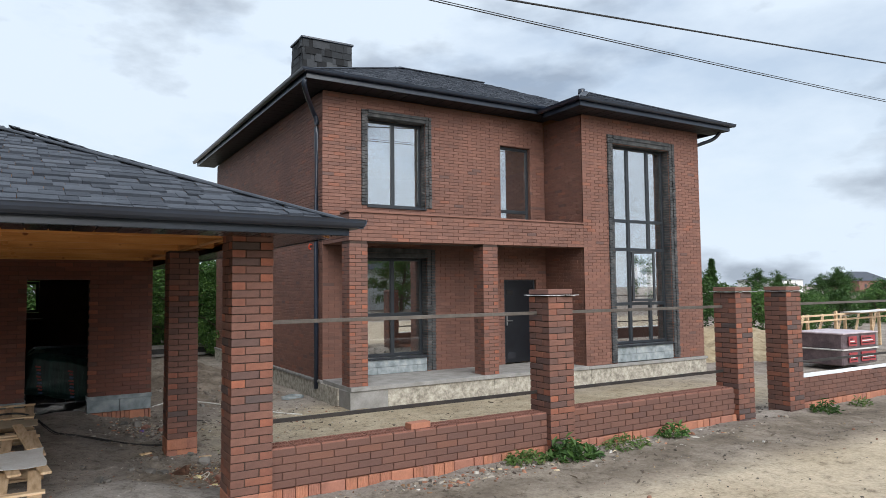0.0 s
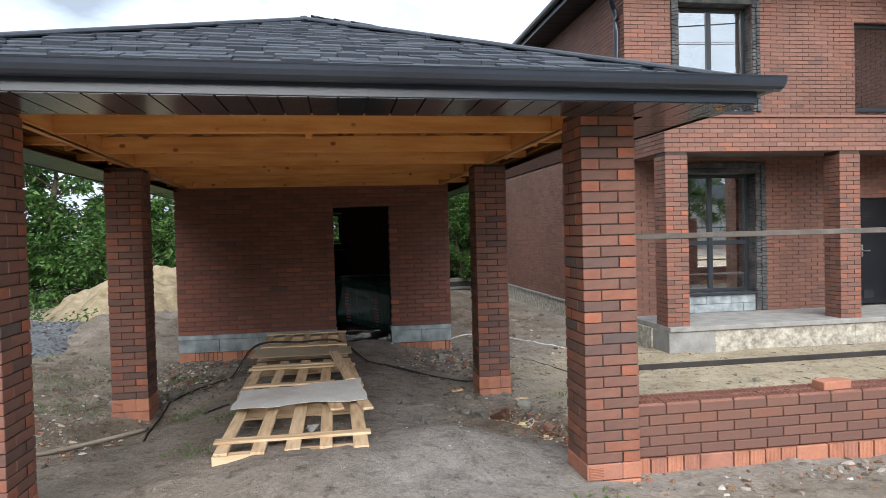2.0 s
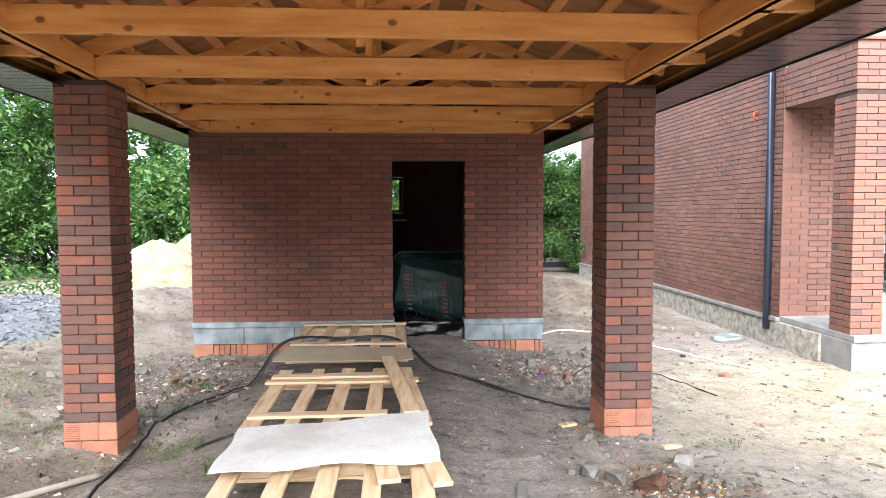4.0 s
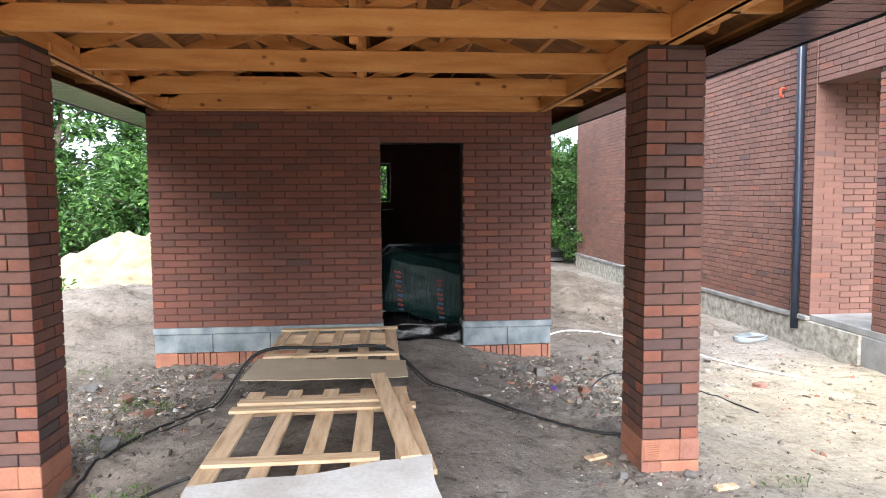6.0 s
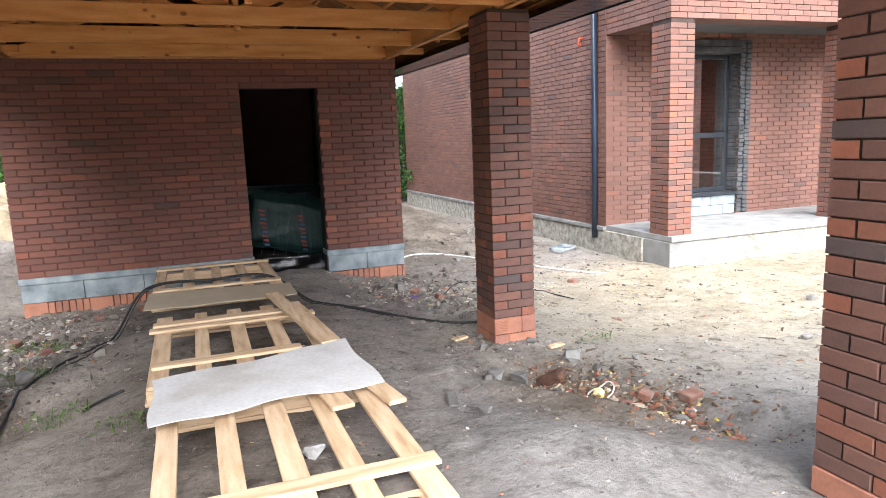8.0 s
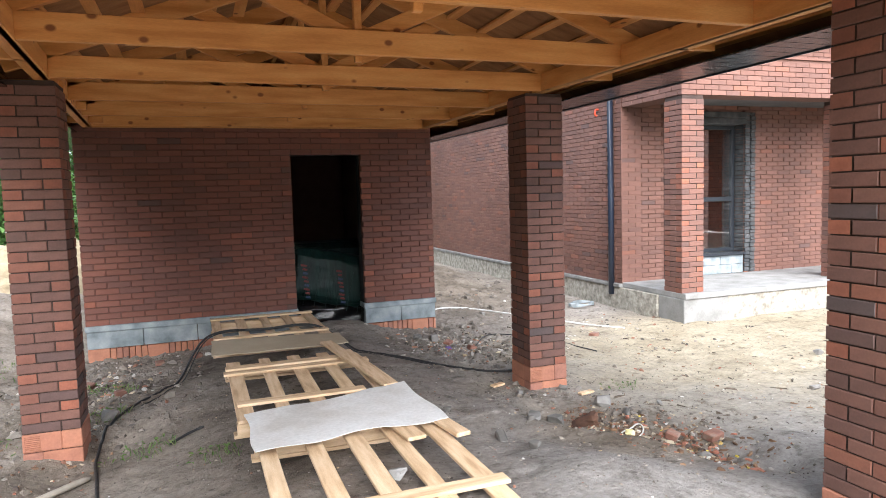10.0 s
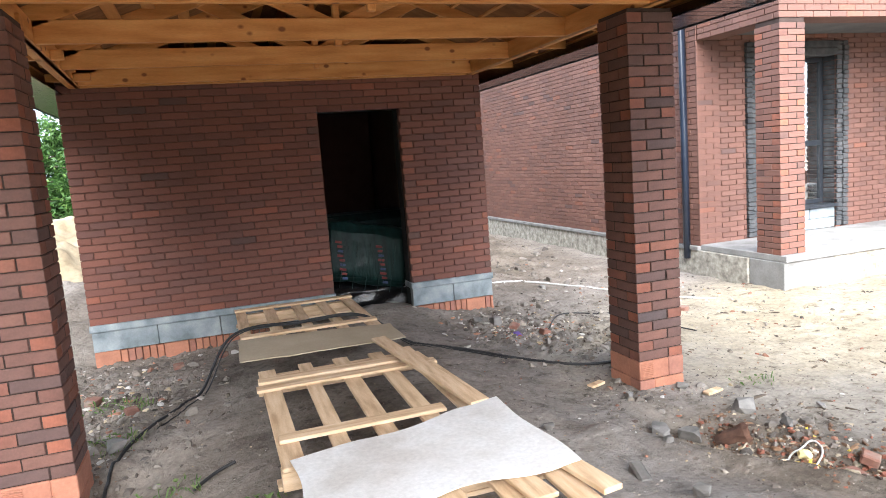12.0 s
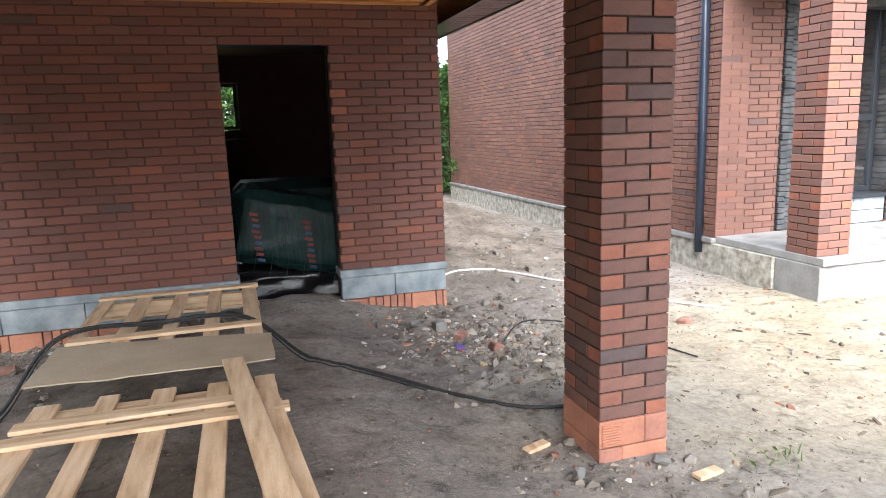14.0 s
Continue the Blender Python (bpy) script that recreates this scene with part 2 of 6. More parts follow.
M["white"] = material("white", [(0.70, 0.70, 0.70), (0.80, 0.80, 0.80)], 3, 0.7, 0, 0.2, 40)
M["steel"] = material("steel", [(0.42, 0.42, 0.44), (0.55, 0.55, 0.56)], 5, 0.35, 1.0, 0.05, 40)
M["rail_dark"] = material("rail_dark", [(0.020, 0.018, 0.018), (0.045, 0.038, 0.034)], 5, 0.6, 0.2, 0.15, 40)
M["rail"] = material("rail", [(0.10, 0.085, 0.075), (0.17, 0.15, 0.135)], 5, 0.55, 0.5, 0.15, 40)


def leaf_material(name, cols):
    m = material(name, SHADE, 1.2, 0.55, 0, 0.1, 30, pick=("island", cols))
    nt = m.node_tree
    b = nt.nodes["Principled BSDF"]
    tr, mx = nt.nodes.new("ShaderNodeBsdfTranslucent"), nt.nodes.new("ShaderNodeMixShader")
    mx.inputs[0].default_value = 0.35
    nt.links.new(b.inputs["Base Color"].links[0].from_socket, tr.inputs[0])
    nt.links.new(b.outputs[0], mx.inputs[1])
    nt.links.new(tr.outputs[0], mx.inputs[2])
    nt.links.new(mx.outputs[0], nt.nodes["Material Output"].inputs[0])
    return m


M["leaf"] = leaf_material("leaf", [(3, (0.072, 0.155, 0.036)), (3, (0.100, 0.205, 0.048)), (4, (0.048, 0.112, 0.030)), (1, (0.16, 0.28, 0.07))])
M["leaf_dark"] = leaf_material("leaf_dark", [(3, (0.05, 0.11, 0.028)), (3, (0.07, 0.14, 0.035)), (2, (0.035, 0.08, 0.022))])
M["weed"] = leaf_material("weed", [(3, (0.09, 0.16, 0.04)), (2, (0.13, 0.20, 0.06)), (1, (0.18, 0.20, 0.08))])


def glass_material():
    m = bpy.data.materials.new("glass")
    m.use_nodes = True
    b = m.node_tree.nodes["Principled BSDF"]
    b.inputs["Base Color"].default_value = (0.9, 0.95, 0.97, 1)
    b.inputs["Roughness"].default_value, b.inputs["IOR"].default_value = 0.01, 5.0
    b.inputs["Transmission Weight"].default_value = 1.0
    return m


M["glass"] = glass_material()


def ground_material():
    """Trodden dirt: grey-brown soil with pale dry patches, spilled yellow sand in the yard, and the pale sandy verge of the road."""
    m = bpy.data.materials.new("dirt")
    m.use_nodes = True
    nt = m.node_tree
    N, L = nt.nodes.new, nt.links.new
    b = nt.nodes["Principled BSDF"]
    b.inputs["Roughness"].default_value = 0.95
    b.inputs["Specular IOR Level"].default_value = 0.15
    geo = N("ShaderNodeNewGeometry")
    pos = geo.outputs["Position"]

    def tex(scale, detail=8, rough=0.6):
        n = N("ShaderNodeTexNoise")
        n.inputs["Scale"].default_value, n.inputs["Detail"].default_value, n.inputs["Roughness"].default_value = scale, detail, rough
        L(pos, n.inputs["Vector"])
        return n.outputs[0]

    def ramp(src, stops):
        r = N("ShaderNodeValToRGB")
        while len(r.color_ramp.elements) < len(stops):
            r.color_ramp.elements.new(0.5)
        for e, (p, c) in zip(r.color_ramp.elements, stops):
            e.position, e.color = p, (*c, 1)
        L(src, r.inputs[0])
        return r.outputs[0]

    def mix(f, a, c, blend="MIX"):
        x = N("ShaderNodeMix")
        x.data_type, x.blend_type = "RGBA", blend
        if isinstance(f, float):
            x.inputs[0].default_value = f
        else:
            L(f, x.inputs[0])
        L(a, x.inputs[6])
        L(c, x.inputs[7])
        return x.outputs[2]

    def blob(cx, cy, rx, ry, soft=0.5, wob=0.5):
        """1 inside an ellipse with a frayed edge, 0 outside."""
        mp = N("ShaderNodeMapping")
        mp.vector_type = "POINT"
        mp.inputs["Scale"].default_value = (1 / rx, 1 / ry, 0)
        mp.inputs["Location"].default_value = (-cx / rx, -cy / ry, 0)
        L(pos, mp.inputs[0])
        ln = N("ShaderNodeVectorMath")
        ln.operation = "LENGTH"
        L(mp.outputs[0], ln.inputs[0])
        ad = N("ShaderNodeMath")
        ad.operation = "MULTIPLY_ADD"
        L(tex(1.3, 8, 0.7), ad.inputs[0])
        ad.inputs[1].default_value = wob * 2
        L(ln.outputs["Value"], ad.inputs[2])
        mr = N("ShaderNodeMapRange")
        mr.inputs[1].default_value, mr.inputs[2].default_value = 1 + wob - soft, 1 + wob + soft
        mr.inputs[3].default_value, mr.inputs[4].default_value = 1, 0
        L(ad.outputs[0], mr.inputs[0])
        return mr.outputs[0]

    soil = ramp(tex(1.1), [(0.28, (0.19, 0.158, 0.131)), (0.46, (0.29, 0.250, 0.214)), (0.66, (0.40, 0.355, 0.312))])
    pale = ramp(tex(2.3), [(0.3, (0.225, 0.207, 0.191)), (0.7, (0.330, 0.308, 0.288))])
    yellow = ramp(tex(2.0), [(0.3, (0.30, 0.247, 0.170)), (0.7, (0.445, 0.382, 0.280))])
    road = ramp(tex(0.7), [(0.3, (0.45, 0.365, 0.257)), (0.7, (0.63, 0.53, 0.40))])
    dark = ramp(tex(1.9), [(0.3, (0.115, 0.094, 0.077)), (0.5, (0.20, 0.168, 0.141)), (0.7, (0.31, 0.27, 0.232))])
    brown = ramp(tex(1.5), [(0.3, (0.11, 0.088, 0.068)), (0.5, (0.21, 0.174, 0.138)), (0.7, (0.34, 0.292, 0.241))])
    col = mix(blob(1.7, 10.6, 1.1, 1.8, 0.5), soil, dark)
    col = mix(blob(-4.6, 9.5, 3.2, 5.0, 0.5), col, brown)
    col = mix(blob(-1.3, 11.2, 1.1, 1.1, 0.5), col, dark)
    col = mix(blob(3.4, 17.0, 1.6, 4.5, 0.5), col, brown)
    col = mix(blob(5.6, 8.4, 3.9, 3.4, 0.55), col, pale)
    col = mix(blob(1.3, 6.3, 1.3, 1.5, 0.5), col, pale)
    col = mix(blob(5.7, 10.2, 2.8, 1.7, 0.4), col, yellow)
    col = mix(blob(9.0, 8.8, 5.6, 2.2, 0.4), col, yellow)
    # the shade beneath the pallet row, painted into the soil colour
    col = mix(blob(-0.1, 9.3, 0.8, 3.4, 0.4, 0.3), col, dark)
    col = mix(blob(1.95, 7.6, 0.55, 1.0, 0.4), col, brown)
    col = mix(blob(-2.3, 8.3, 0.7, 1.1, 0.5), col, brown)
    col = mix(blob(9.0, -3.0, 40.0, 7.6, 0.12, 0.05), col, road)
    col = mix(blob(10.0, 4.75, 9.5, 0.62, 0.5, 0.4), col, brown)
    fine = tex(55, 8, 0.75)
    spk = ramp(fine, [(0.26, (0.42, 0.40, 0.38)), (0.40, (0.92, 0.92, 0.92)), (0.60, (1.04, 1.04, 1.04)), (0.76, (1.35, 1.35, 1.35))])
    col = mix(1.0, col, spk, "MULTIPLY")
    mid = tex(6.5, 10, 0.72)
    col = mix(1.0, col, ramp(mid, [(0.33, (0.45, 0.43, 0.41)), (0.46, (0.95, 0.95, 0.95)), (0.62, (1.06, 1.06, 1.06)), (0.75, (1.25, 1.25, 1.24))]), "MULTIPLY")
    clod = N("ShaderNodeTexVoronoi")
    clod.inputs["Scale"].default_value = 26
    clod.inputs["Randomness"].default_value = 1.0
    L(pos, clod.inputs["Vector"])
    col = mix(1.0, col, ramp(clod.outputs["Distance"], [(0.05, (1.05, 1.05, 1.05)), (0.45, (1.0, 1.0, 1.0)), (0.8, (0.85, 0.84, 0.83))]), "MULTIPLY")
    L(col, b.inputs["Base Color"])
    h = N("ShaderNodeMath")
    h.operation = "MULTIPLY_ADD"
    L(tex(9, 9, 0.7), h.inputs[0])
    h.inputs[1].default_value = 2.2
    h2 = N("ShaderNodeMath")
    h2.operation = "MULTIPLY_ADD"
    L(clod.outputs["Distance"], h2.inputs[0])
    h2.inputs[1].default_value = -0.3
    L(fine, h2.inputs[2])
    L(h2.outputs[0], h.inputs[2])
    bp = N("ShaderNodeBump")
    bp.inputs["Strength"].default_value, bp.inputs["Distance"].default_value = 0.75, 0.022
    L(h.outputs[0], bp.inputs["Height"])
    L(bp.outputs[0], b.inputs["Normal"])
    return m


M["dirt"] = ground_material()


# ---- helpers for building ----
def finish(name, me, mat, parent=None, label="", smooth=False):
    ob = new(name, me)
    if mat:
        me.materials.append(mat)
    if parent:
        ob.parent = parent
        ob.matrix_parent_inverse = Matrix.Translation(-world_place(parent))
    if smooth:
        me.polygons.foreach_set("use_smooth", [True] * len(me.polygons))
    return tagged(ob, label) if label else ob


PLACES = {}


def world_place(ob):
    return PLACES.get(ob.name, Vector((0, 0, 0)))


def part(name, bm, mat, parent, label="", smooth=False):
    """Links a bmesh, built in world metres, as one mesh object under a thing or a part."""
    bmesh.ops.recalc_face_normals(bm, faces=bm.faces)
    me = bpy.data.meshes.new(name)
    bm.to_mesh(me)
    bm.free()
    return finish(name, me, mat, parent, label, smooth)


def raw(name, verts, faces, mat, parent=None, label="", smooth=False):
    me = bpy.data.meshes.new(name)
    me.from_pydata(verts, [], faces)
    me.update()
    return finish(name, me, mat, parent, label, smooth)


def thing(name, place, label, category, group="", kind=""):
    ob = new(name)
    ob.empty_display_size = 0.2
    ob.location = place
    PLACES[ob.name] = Vector(place)
    return tagged(ob, label, category, group, kind)


def box(bm, x0, x1, y0, y1, z0, z1, bevel=0.0, turn=None):
    r = bmesh.ops.create_cube(bm, size=1.0)
    vs = r["verts"]
    m = Matrix.Translation(((x0 + x1) / 2, (y0 + y1) / 2, (z0 + z1) / 2)) @ (turn or Matrix()) @ Matrix.Diagonal((abs(x1 - x0), abs(y1 - y0), abs(z1 - z0), 1))
    bmesh.ops.transform(bm, matrix=m, verts=vs)
    if bevel:
        es = {e for v in vs for e in v.link_edges}
        bmesh.ops.bevel(bm, geom=list(es), offset=bevel, segments=1, affect="EDGES", profile=0.5)
    return bm


def bar(bm, a, b, w, h, bevel=0.004):
    """A squared timber from a to b, w wide (level) and h high."""
    a, b = Vector(a), Vector(b)
    d = b - a
    q = d.to_track_quat("Y", "Z").to_matrix().to_4x4()
    r = bmesh.ops.create_cube(bm, size=1.0)
    vs = r["verts"]
    bmesh.ops.transform(bm, matrix=Matrix.Translation((a + b) / 2) @ q @ Matrix.Diagonal((w, d.length, h, 1)), verts=vs)
    if bevel:
        bmesh.ops.bevel(bm, geom=list({e for v in vs for e in v.link_edges}), offset=bevel, segments=1, affect="EDGES")
    return bm


def tube(name, pts, radius, mat, parent=None, label="", sides=8, rough=0.0):
    """A round pipe or cable along points, as a mesh."""
    pts = [Vector(p) for p in pts]
    verts, faces = [], []
    for i, p in enumerate(pts):
        d = (pts[min(i + 1, len(pts) - 1)] - pts[max(i - 1, 0)]).normalized()
        q = d.to_track_quat("Z", "Y")
        r = radius * (1 + rough * (i % 2))
        for k in range(sides):
            a = 2 * math.pi * k / sides
            verts.append(p + q @ Vector((r * math.cos(a), r * math.sin(a), 0)))
    n = sides
    for i in range(len(pts) - 1):
        for k in range(n):
            faces.append((i * n + k, i * n + (k + 1) % n, (i + 1) * n + (k + 1) % n, (i + 1) * n + k))
    faces.append(tuple(range(n))[::-1])
    faces.append(tuple(range((len(pts) - 1) * n, len(pts) * n)))
    return raw(name, [tuple(v) for v in verts], faces, mat, parent, label, True)


def curve_points(ctrl, steps=12):
    """A smooth line through control points."""
    out, c = [], [Vector(p) for p in ctrl]
    for i in range(len(c) - 1):
        p0, p1, p2, p3 = c[max(i - 1, 0)], c[i], c[i + 1], c[min(i + 2, len(c) - 1)]
        for s in range(steps):
            t = s / steps
            out.append(0.5 * (2 * p1 + (p2 - p0) * t + (2 * p0 - 5 * p1 + 4 * p2 - p3) * t * t + (3 * p1 - p0 - 3 * p2 + p3) * t ** 3))
    out.append(c[-1])
    return out


# ---- bricks ----
PITCH, LONG, JOINT = 0.0731, 0.250, 0.008
BLOCKS = {}


def brick_shape(l, d, h, c=0.004):
    """Vertices and faces of a brick whose front lower left edge is the origin: x along, y into the wall, z up; the front edges are worn off."""
    v = [(0, d, 0), (l, d, 0), (l, d, h), (0, d, h), (0, c, 0), (l, c, 0), (l, c, h), (0, c, h), (c, 0, c), (l - c, 0, c), (l - c, 0, h - c), (c, 0, h - c)]
    f = [(8, 9, 10, 11), (4, 5, 9, 8), (5, 6, 10, 9), (6, 7, 11, 10), (7, 4, 8, 11), (0, 1, 5, 4), (1, 2, 6, 5), (2, 3, 7, 6), (3, 0, 4, 7)]
    return v, f


def brick_mesh(l, d, h, mat, end=None):
    """One shared mesh a size; end: the material of its two header faces."""
    key = (round(l, 2), round(d, 3), round(h, 3), mat.name, end.name if end else "")
    if key not in BLOCKS:
        v, f = brick_shape(max(0.03, key[0] - 0.002), d, h)
        me = bpy.data.meshes.new("brick")
        me.from_pydata(v, [], f)
        me.materials.append(mat)
        if end:
            me.materials.append(end)
            for p in (6, 8):
                me.polygons[p].material_index = 1
        BLOCKS[key] = me
    return BLOCKS[key]


def free_cells(u0, u1, z0, z1, holes):
    us = sorted({u0, u1, *(max(u0, min(u1, h[k])) for h in holes for k in (0, 1))})
    zs = sorted({z0, z1, *(max(z0, min(z1, h[k])) for h in holes for k in (2, 3))})
    for a, b in zip(us, us[1:]):
        for c, d in zip(zs, zs[1:]):
            if b - a > 1e-4 and d - c > 1e-4 and not any(h[0] < (a + b) / 2 < h[1] and h[2] < (c + d) / 2 < h[3] for h in holes):
                yield a, b, c, d


def courses(u0, u1, z0, z1, holes):
    """Running bond clipped to a wall's ends and holes: rows of start, length, height of the bed."""
    n = int((z1 - z0) / PITCH + 0.3)
    for i in range(n):
        z = z0 + i * PITCH
        zm = z + 0.033
        spans = [(u0, u1)]
        for a, b, c, d in holes:
            if c < zm < d:
                spans = [s for p, q in spans for s in ((p, min(q, a)), (max(p, b), q)) if s[1] - s[0] > 0.03]
        step = LONG + JOINT
        for p, q in spans:
            u = u0 - (step / 2 if i % 2 else 0)
            while u < q:
                a, b = max(u, p), min(u + LONG, q)
                if b - a > 0.035:
                    yield a, b - a, z
                u += step


def brick_wall(name, parent, origin, normal, length, z0, z1, holes, near, mats, thick=0.25, label="", joint=None):
    """A bonded wall. origin: its left end seen from outside; holes: u0, u1, z0, z1; near(x, y, z): which bricks are pieces of their own."""
    Nn = Vector(normal)
    U = Vector((0, 0, 1)).cross(Nn)
    O = Vector(origin)
    turn = Matrix((U, -Nn, (0, 0, 1))).transposed().to_4x4()
    bm = bmesh.new()
    wide = [(h[0] - 0.012, h[1] + 0.012, h[2] - 0.012, h[3] + 0.012) for h in holes]
    for a, b, c, d in free_cells(0.012, length - 0.012, z0, z1, wide):
        box(bm, a, b, 0.012, thick, c, d)
    bmesh.ops.remove_doubles(bm, verts=bm.verts, dist=1e-4)
    bmesh.ops.transform(bm, matrix=Matrix.Translation(O) @ turn, verts=bm.verts)
    wall = part(name, bm, M[joint or ("mortar_house" if mats[0] == M["house_brick"] else "mortar_brown")], parent, label)
    verts, faces, mine = [], [], []
    for u, l, z in courses(0, length, z0, z1, holes):
        p = O + U * u + Vector((0, 0, z))
        if near and near(*p) and len(mine) < 300:
            mine.append((p, l))
            continue
        v, f = brick_shape(l, 0.03, 0.0655)
        k = len(verts)
        verts += [tuple(O + U * (u + x) - Nn * y + Vector((0, 0, z + h))) for x, y, h in v]
        faces += [tuple(i + k for i in q) for q in f]
    if verts:
        tagged(raw("brickwork", verts, faces, mats[1], wall), kind="stuff")
    LATE.append((wall, turn, mine, mats[0]))
    return wall


LATE = []


def lay_bricks():
    """The single bricks of all walls and columns."""
    for wall, turn, mine, mat in LATE:
        for p, l in mine:
            ob = new("brick", brick_mesh(l, 0.03, 0.0655, M["brick_end"] if l < 0.16 and mat == M["wall_brick"] else mat))
            ob.parent = wall
            ob.matrix_parent_inverse = Matrix()
            off = OFFSETS.get(wall.name, Vector((0, 0, 0)))
            ob.matrix_basis = Matrix.Translation(p - off) @ turn


OFFSETS = {}
COLS = []


def column(parent, x, y, z0, z1, mats, name="column", foot=None):
    """A 380 mm brick column laid as a pinwheel of four bricks a course. x, y: its front left corner; foot: ground height under an orange block footing."""
    S = 0.378
    bm = bmesh.new()
    box(bm, x + 0.010, x + S - 0.010, y + 0.010, y + S - 0.010, (foot if foot is not None else z0) + 0.002, z1)
    ob = part(name, bm, M["mortar"], parent)
    COLS.append((ob, x, y, z0, z1, mats[0]))
    if foot is not None:
        h = (z0 - foot) / 2
        for i in range(2):
            for k, (a, b) in enumerate(((0.0, 0.245), (0.253, S)) if i else ((0.0, 0.12), (0.128, S))):
                for sx, sy, ex, ey in ((a, 0, b, 0.12), (0, 0.12, 0.12, S - 0.0) if k == 0 else (S - 0.12, 0.12, S, S)):
                    b2 = bmesh.new()
                    box(b2, x - 0.004 + sx, x + 0.004 + ex - (0.0), y - 0.006 + sy, y + 0.004 + ey, foot + i * h - 0.12 * (i == 0), foot + (i + 1) * h - 0.006, 0.006)
                    part("footing_block", b2, M["red_block"], ob)
        # a hollow block shows its ribbed face in the upper course
        prof = []
        for k in range(8):
            zz, step = foot + h + 0.012 + k * (h - 0.03) / 8, (h - 0.03) / 8
            prof += [(-0.007, zz), (-0.015, zz + 0.2 * step), (-0.015, zz + 0.6 * step), (-0.007, zz + 0.75 * step)]
        n = len(prof)
        rv = [(x + a, y + d, z) for a in (0.012, 0.112) for d, z in prof]
        raw("ribbed_face", rv, [(q, q + n, q + n + 1, q + 1) for q in range(n - 1)], M["red_block"], ob)
    return ob


def lay_columns():
    S = 0.378
    rest = S - 0.12
    for ob, x, y, z0, z1, mat in COLS:
        me = brick_mesh(rest - JOINT, 0.12, 0.0655, mat, M["brick_end"])
        n = int((z1 - z0) / PITCH + 0.2)
        for i in range(n):
            z = z0 + i * PITCH
            flip = i % 2
            spots = (((0, 0), 0), ((S, 0), 90), ((S, S), 180), ((0, S), 270))
            for (dx, dy), ang in spots:
                m = Matrix.Translation((x + dx, y + dy, z)) @ Matrix.Rotation(radians(ang), 4, "Z")
                if flip:
                    m = m @ Matrix.Translation((0.12 + JOINT - 0.000, 0, 0))
                b = new("brick", me)
                b.parent = ob
                b.matrix_basis = m
                b.location += Vector((random.uniform(-1, 1), random.uniform(-1, 1), 0)) * 0.0015


# ---- the ground: one sheet to the horizon ----
def near_line(x, y, ax, ay, bx, by):
    """Distance from a point of the plan to a segment."""
    dx, dy = bx - ax, by - ay
    t = min(1.0, max(0.0, ((x - ax) * dx + (y - ay) * dy) / (dx * dx + dy * dy)))
    return math.hypot(x - ax - t * dx, y - ay - t * dy)


def ground_z(x, y):
    def s(a, b, v):
        t = min(1.0, max(0.0, (v - a) / (b - a)))
        return t * t * (3 - 2 * t)

    def hill(cx, cy, rx, ry):
        return math.exp(-((x - cx) / rx) ** 2 - ((y - cy) / ry) ** 2)
    z = -0.34 - 0.24 * s(5.2, 8.8, y)
    z += 0.17 * math.exp(-((x - 0.05) / 0.95) ** 2) * s(4.0, 6.5, y) * (1 - s(12.3, 13.2, y))   # ridge that carries the pallets
    z -= 0.06 * s(2.6, 4.0, x) * s(5.8, 6.6, y)
    z += 0.25 * math.exp(-((x + 4.2) / 1.4) ** 2) * s(6, 9, y) * (1 - s(16, 20, y))
    if not (abs(x) < 25 and -12 < y < 30):
        return z
    z += 0.16 * hill(1.25, 6.55, 0.62, 0.85) + 0.08 * hill(1.0, 10.0, 0.5, 1.1)                # trodden humps right of the pallets
    z += 0.10 * hill(-2.9, 8.3, 0.7, 0.8) + 0.08 * hill(-3.4, 6.6, 0.8, 0.8)                   # and left of them
    z += 0.14 * hill(1.0, 12.3, 0.55, 0.5)                                                     # soil banked up in the doorway
    z -= 0.09 * math.exp(-(near_line(x, y, 1.72, 8.35, 2.45, 6.6) / 0.22) ** 2)                 # washed-out gullies
    z -= 0.08 * math.exp(-(near_line(x, y, -1.55, 9.1, -2.6, 7.2) / 0.25) ** 2)
    z += 0.07 * math.exp(-(near_line(x, y, 1.30, 8.3, 2.0, 7.0) / 0.16) ** 2)
    rough = s(1.2, 1.8, x) * (1 - s(2.8, 3.6, x)) * s(9.2, 10.2, y) + s(-3.6, -2.4, x) * (1 - s(-1.5, -0.9, x)) * s(8.6, 9.6, y) + 0.7 * s(2.2, 2.6, x) * (1 - s(4.6, 5.2, x)) * s(12.0, 14.0, y)
    rough += 0.8 * math.exp(-(near_line(x, y, 1.72, 8.35, 2.45, 6.6) / 0.35) ** 2)
    z += 0.035 * noise.noise((x * 0.9, y * 0.9, 0.3)) + 0.024 * noise.noise((x * 2.6, y * 2.6, 1.7)) + 0.014 * noise.noise((x * 6.0, y * 6.0, 4.1)) + 0.007 * noise.noise((x * 14.0, y * 14.0, 8.1))
    z += min(1.0, rough) * (0.045 * abs(noise.noise((x * 5.0, y * 5.0, 2.2))) + 0.05 * abs(noise.noise((x * 11.0, y * 11.0, 6.6))) - 0.015)
    return z


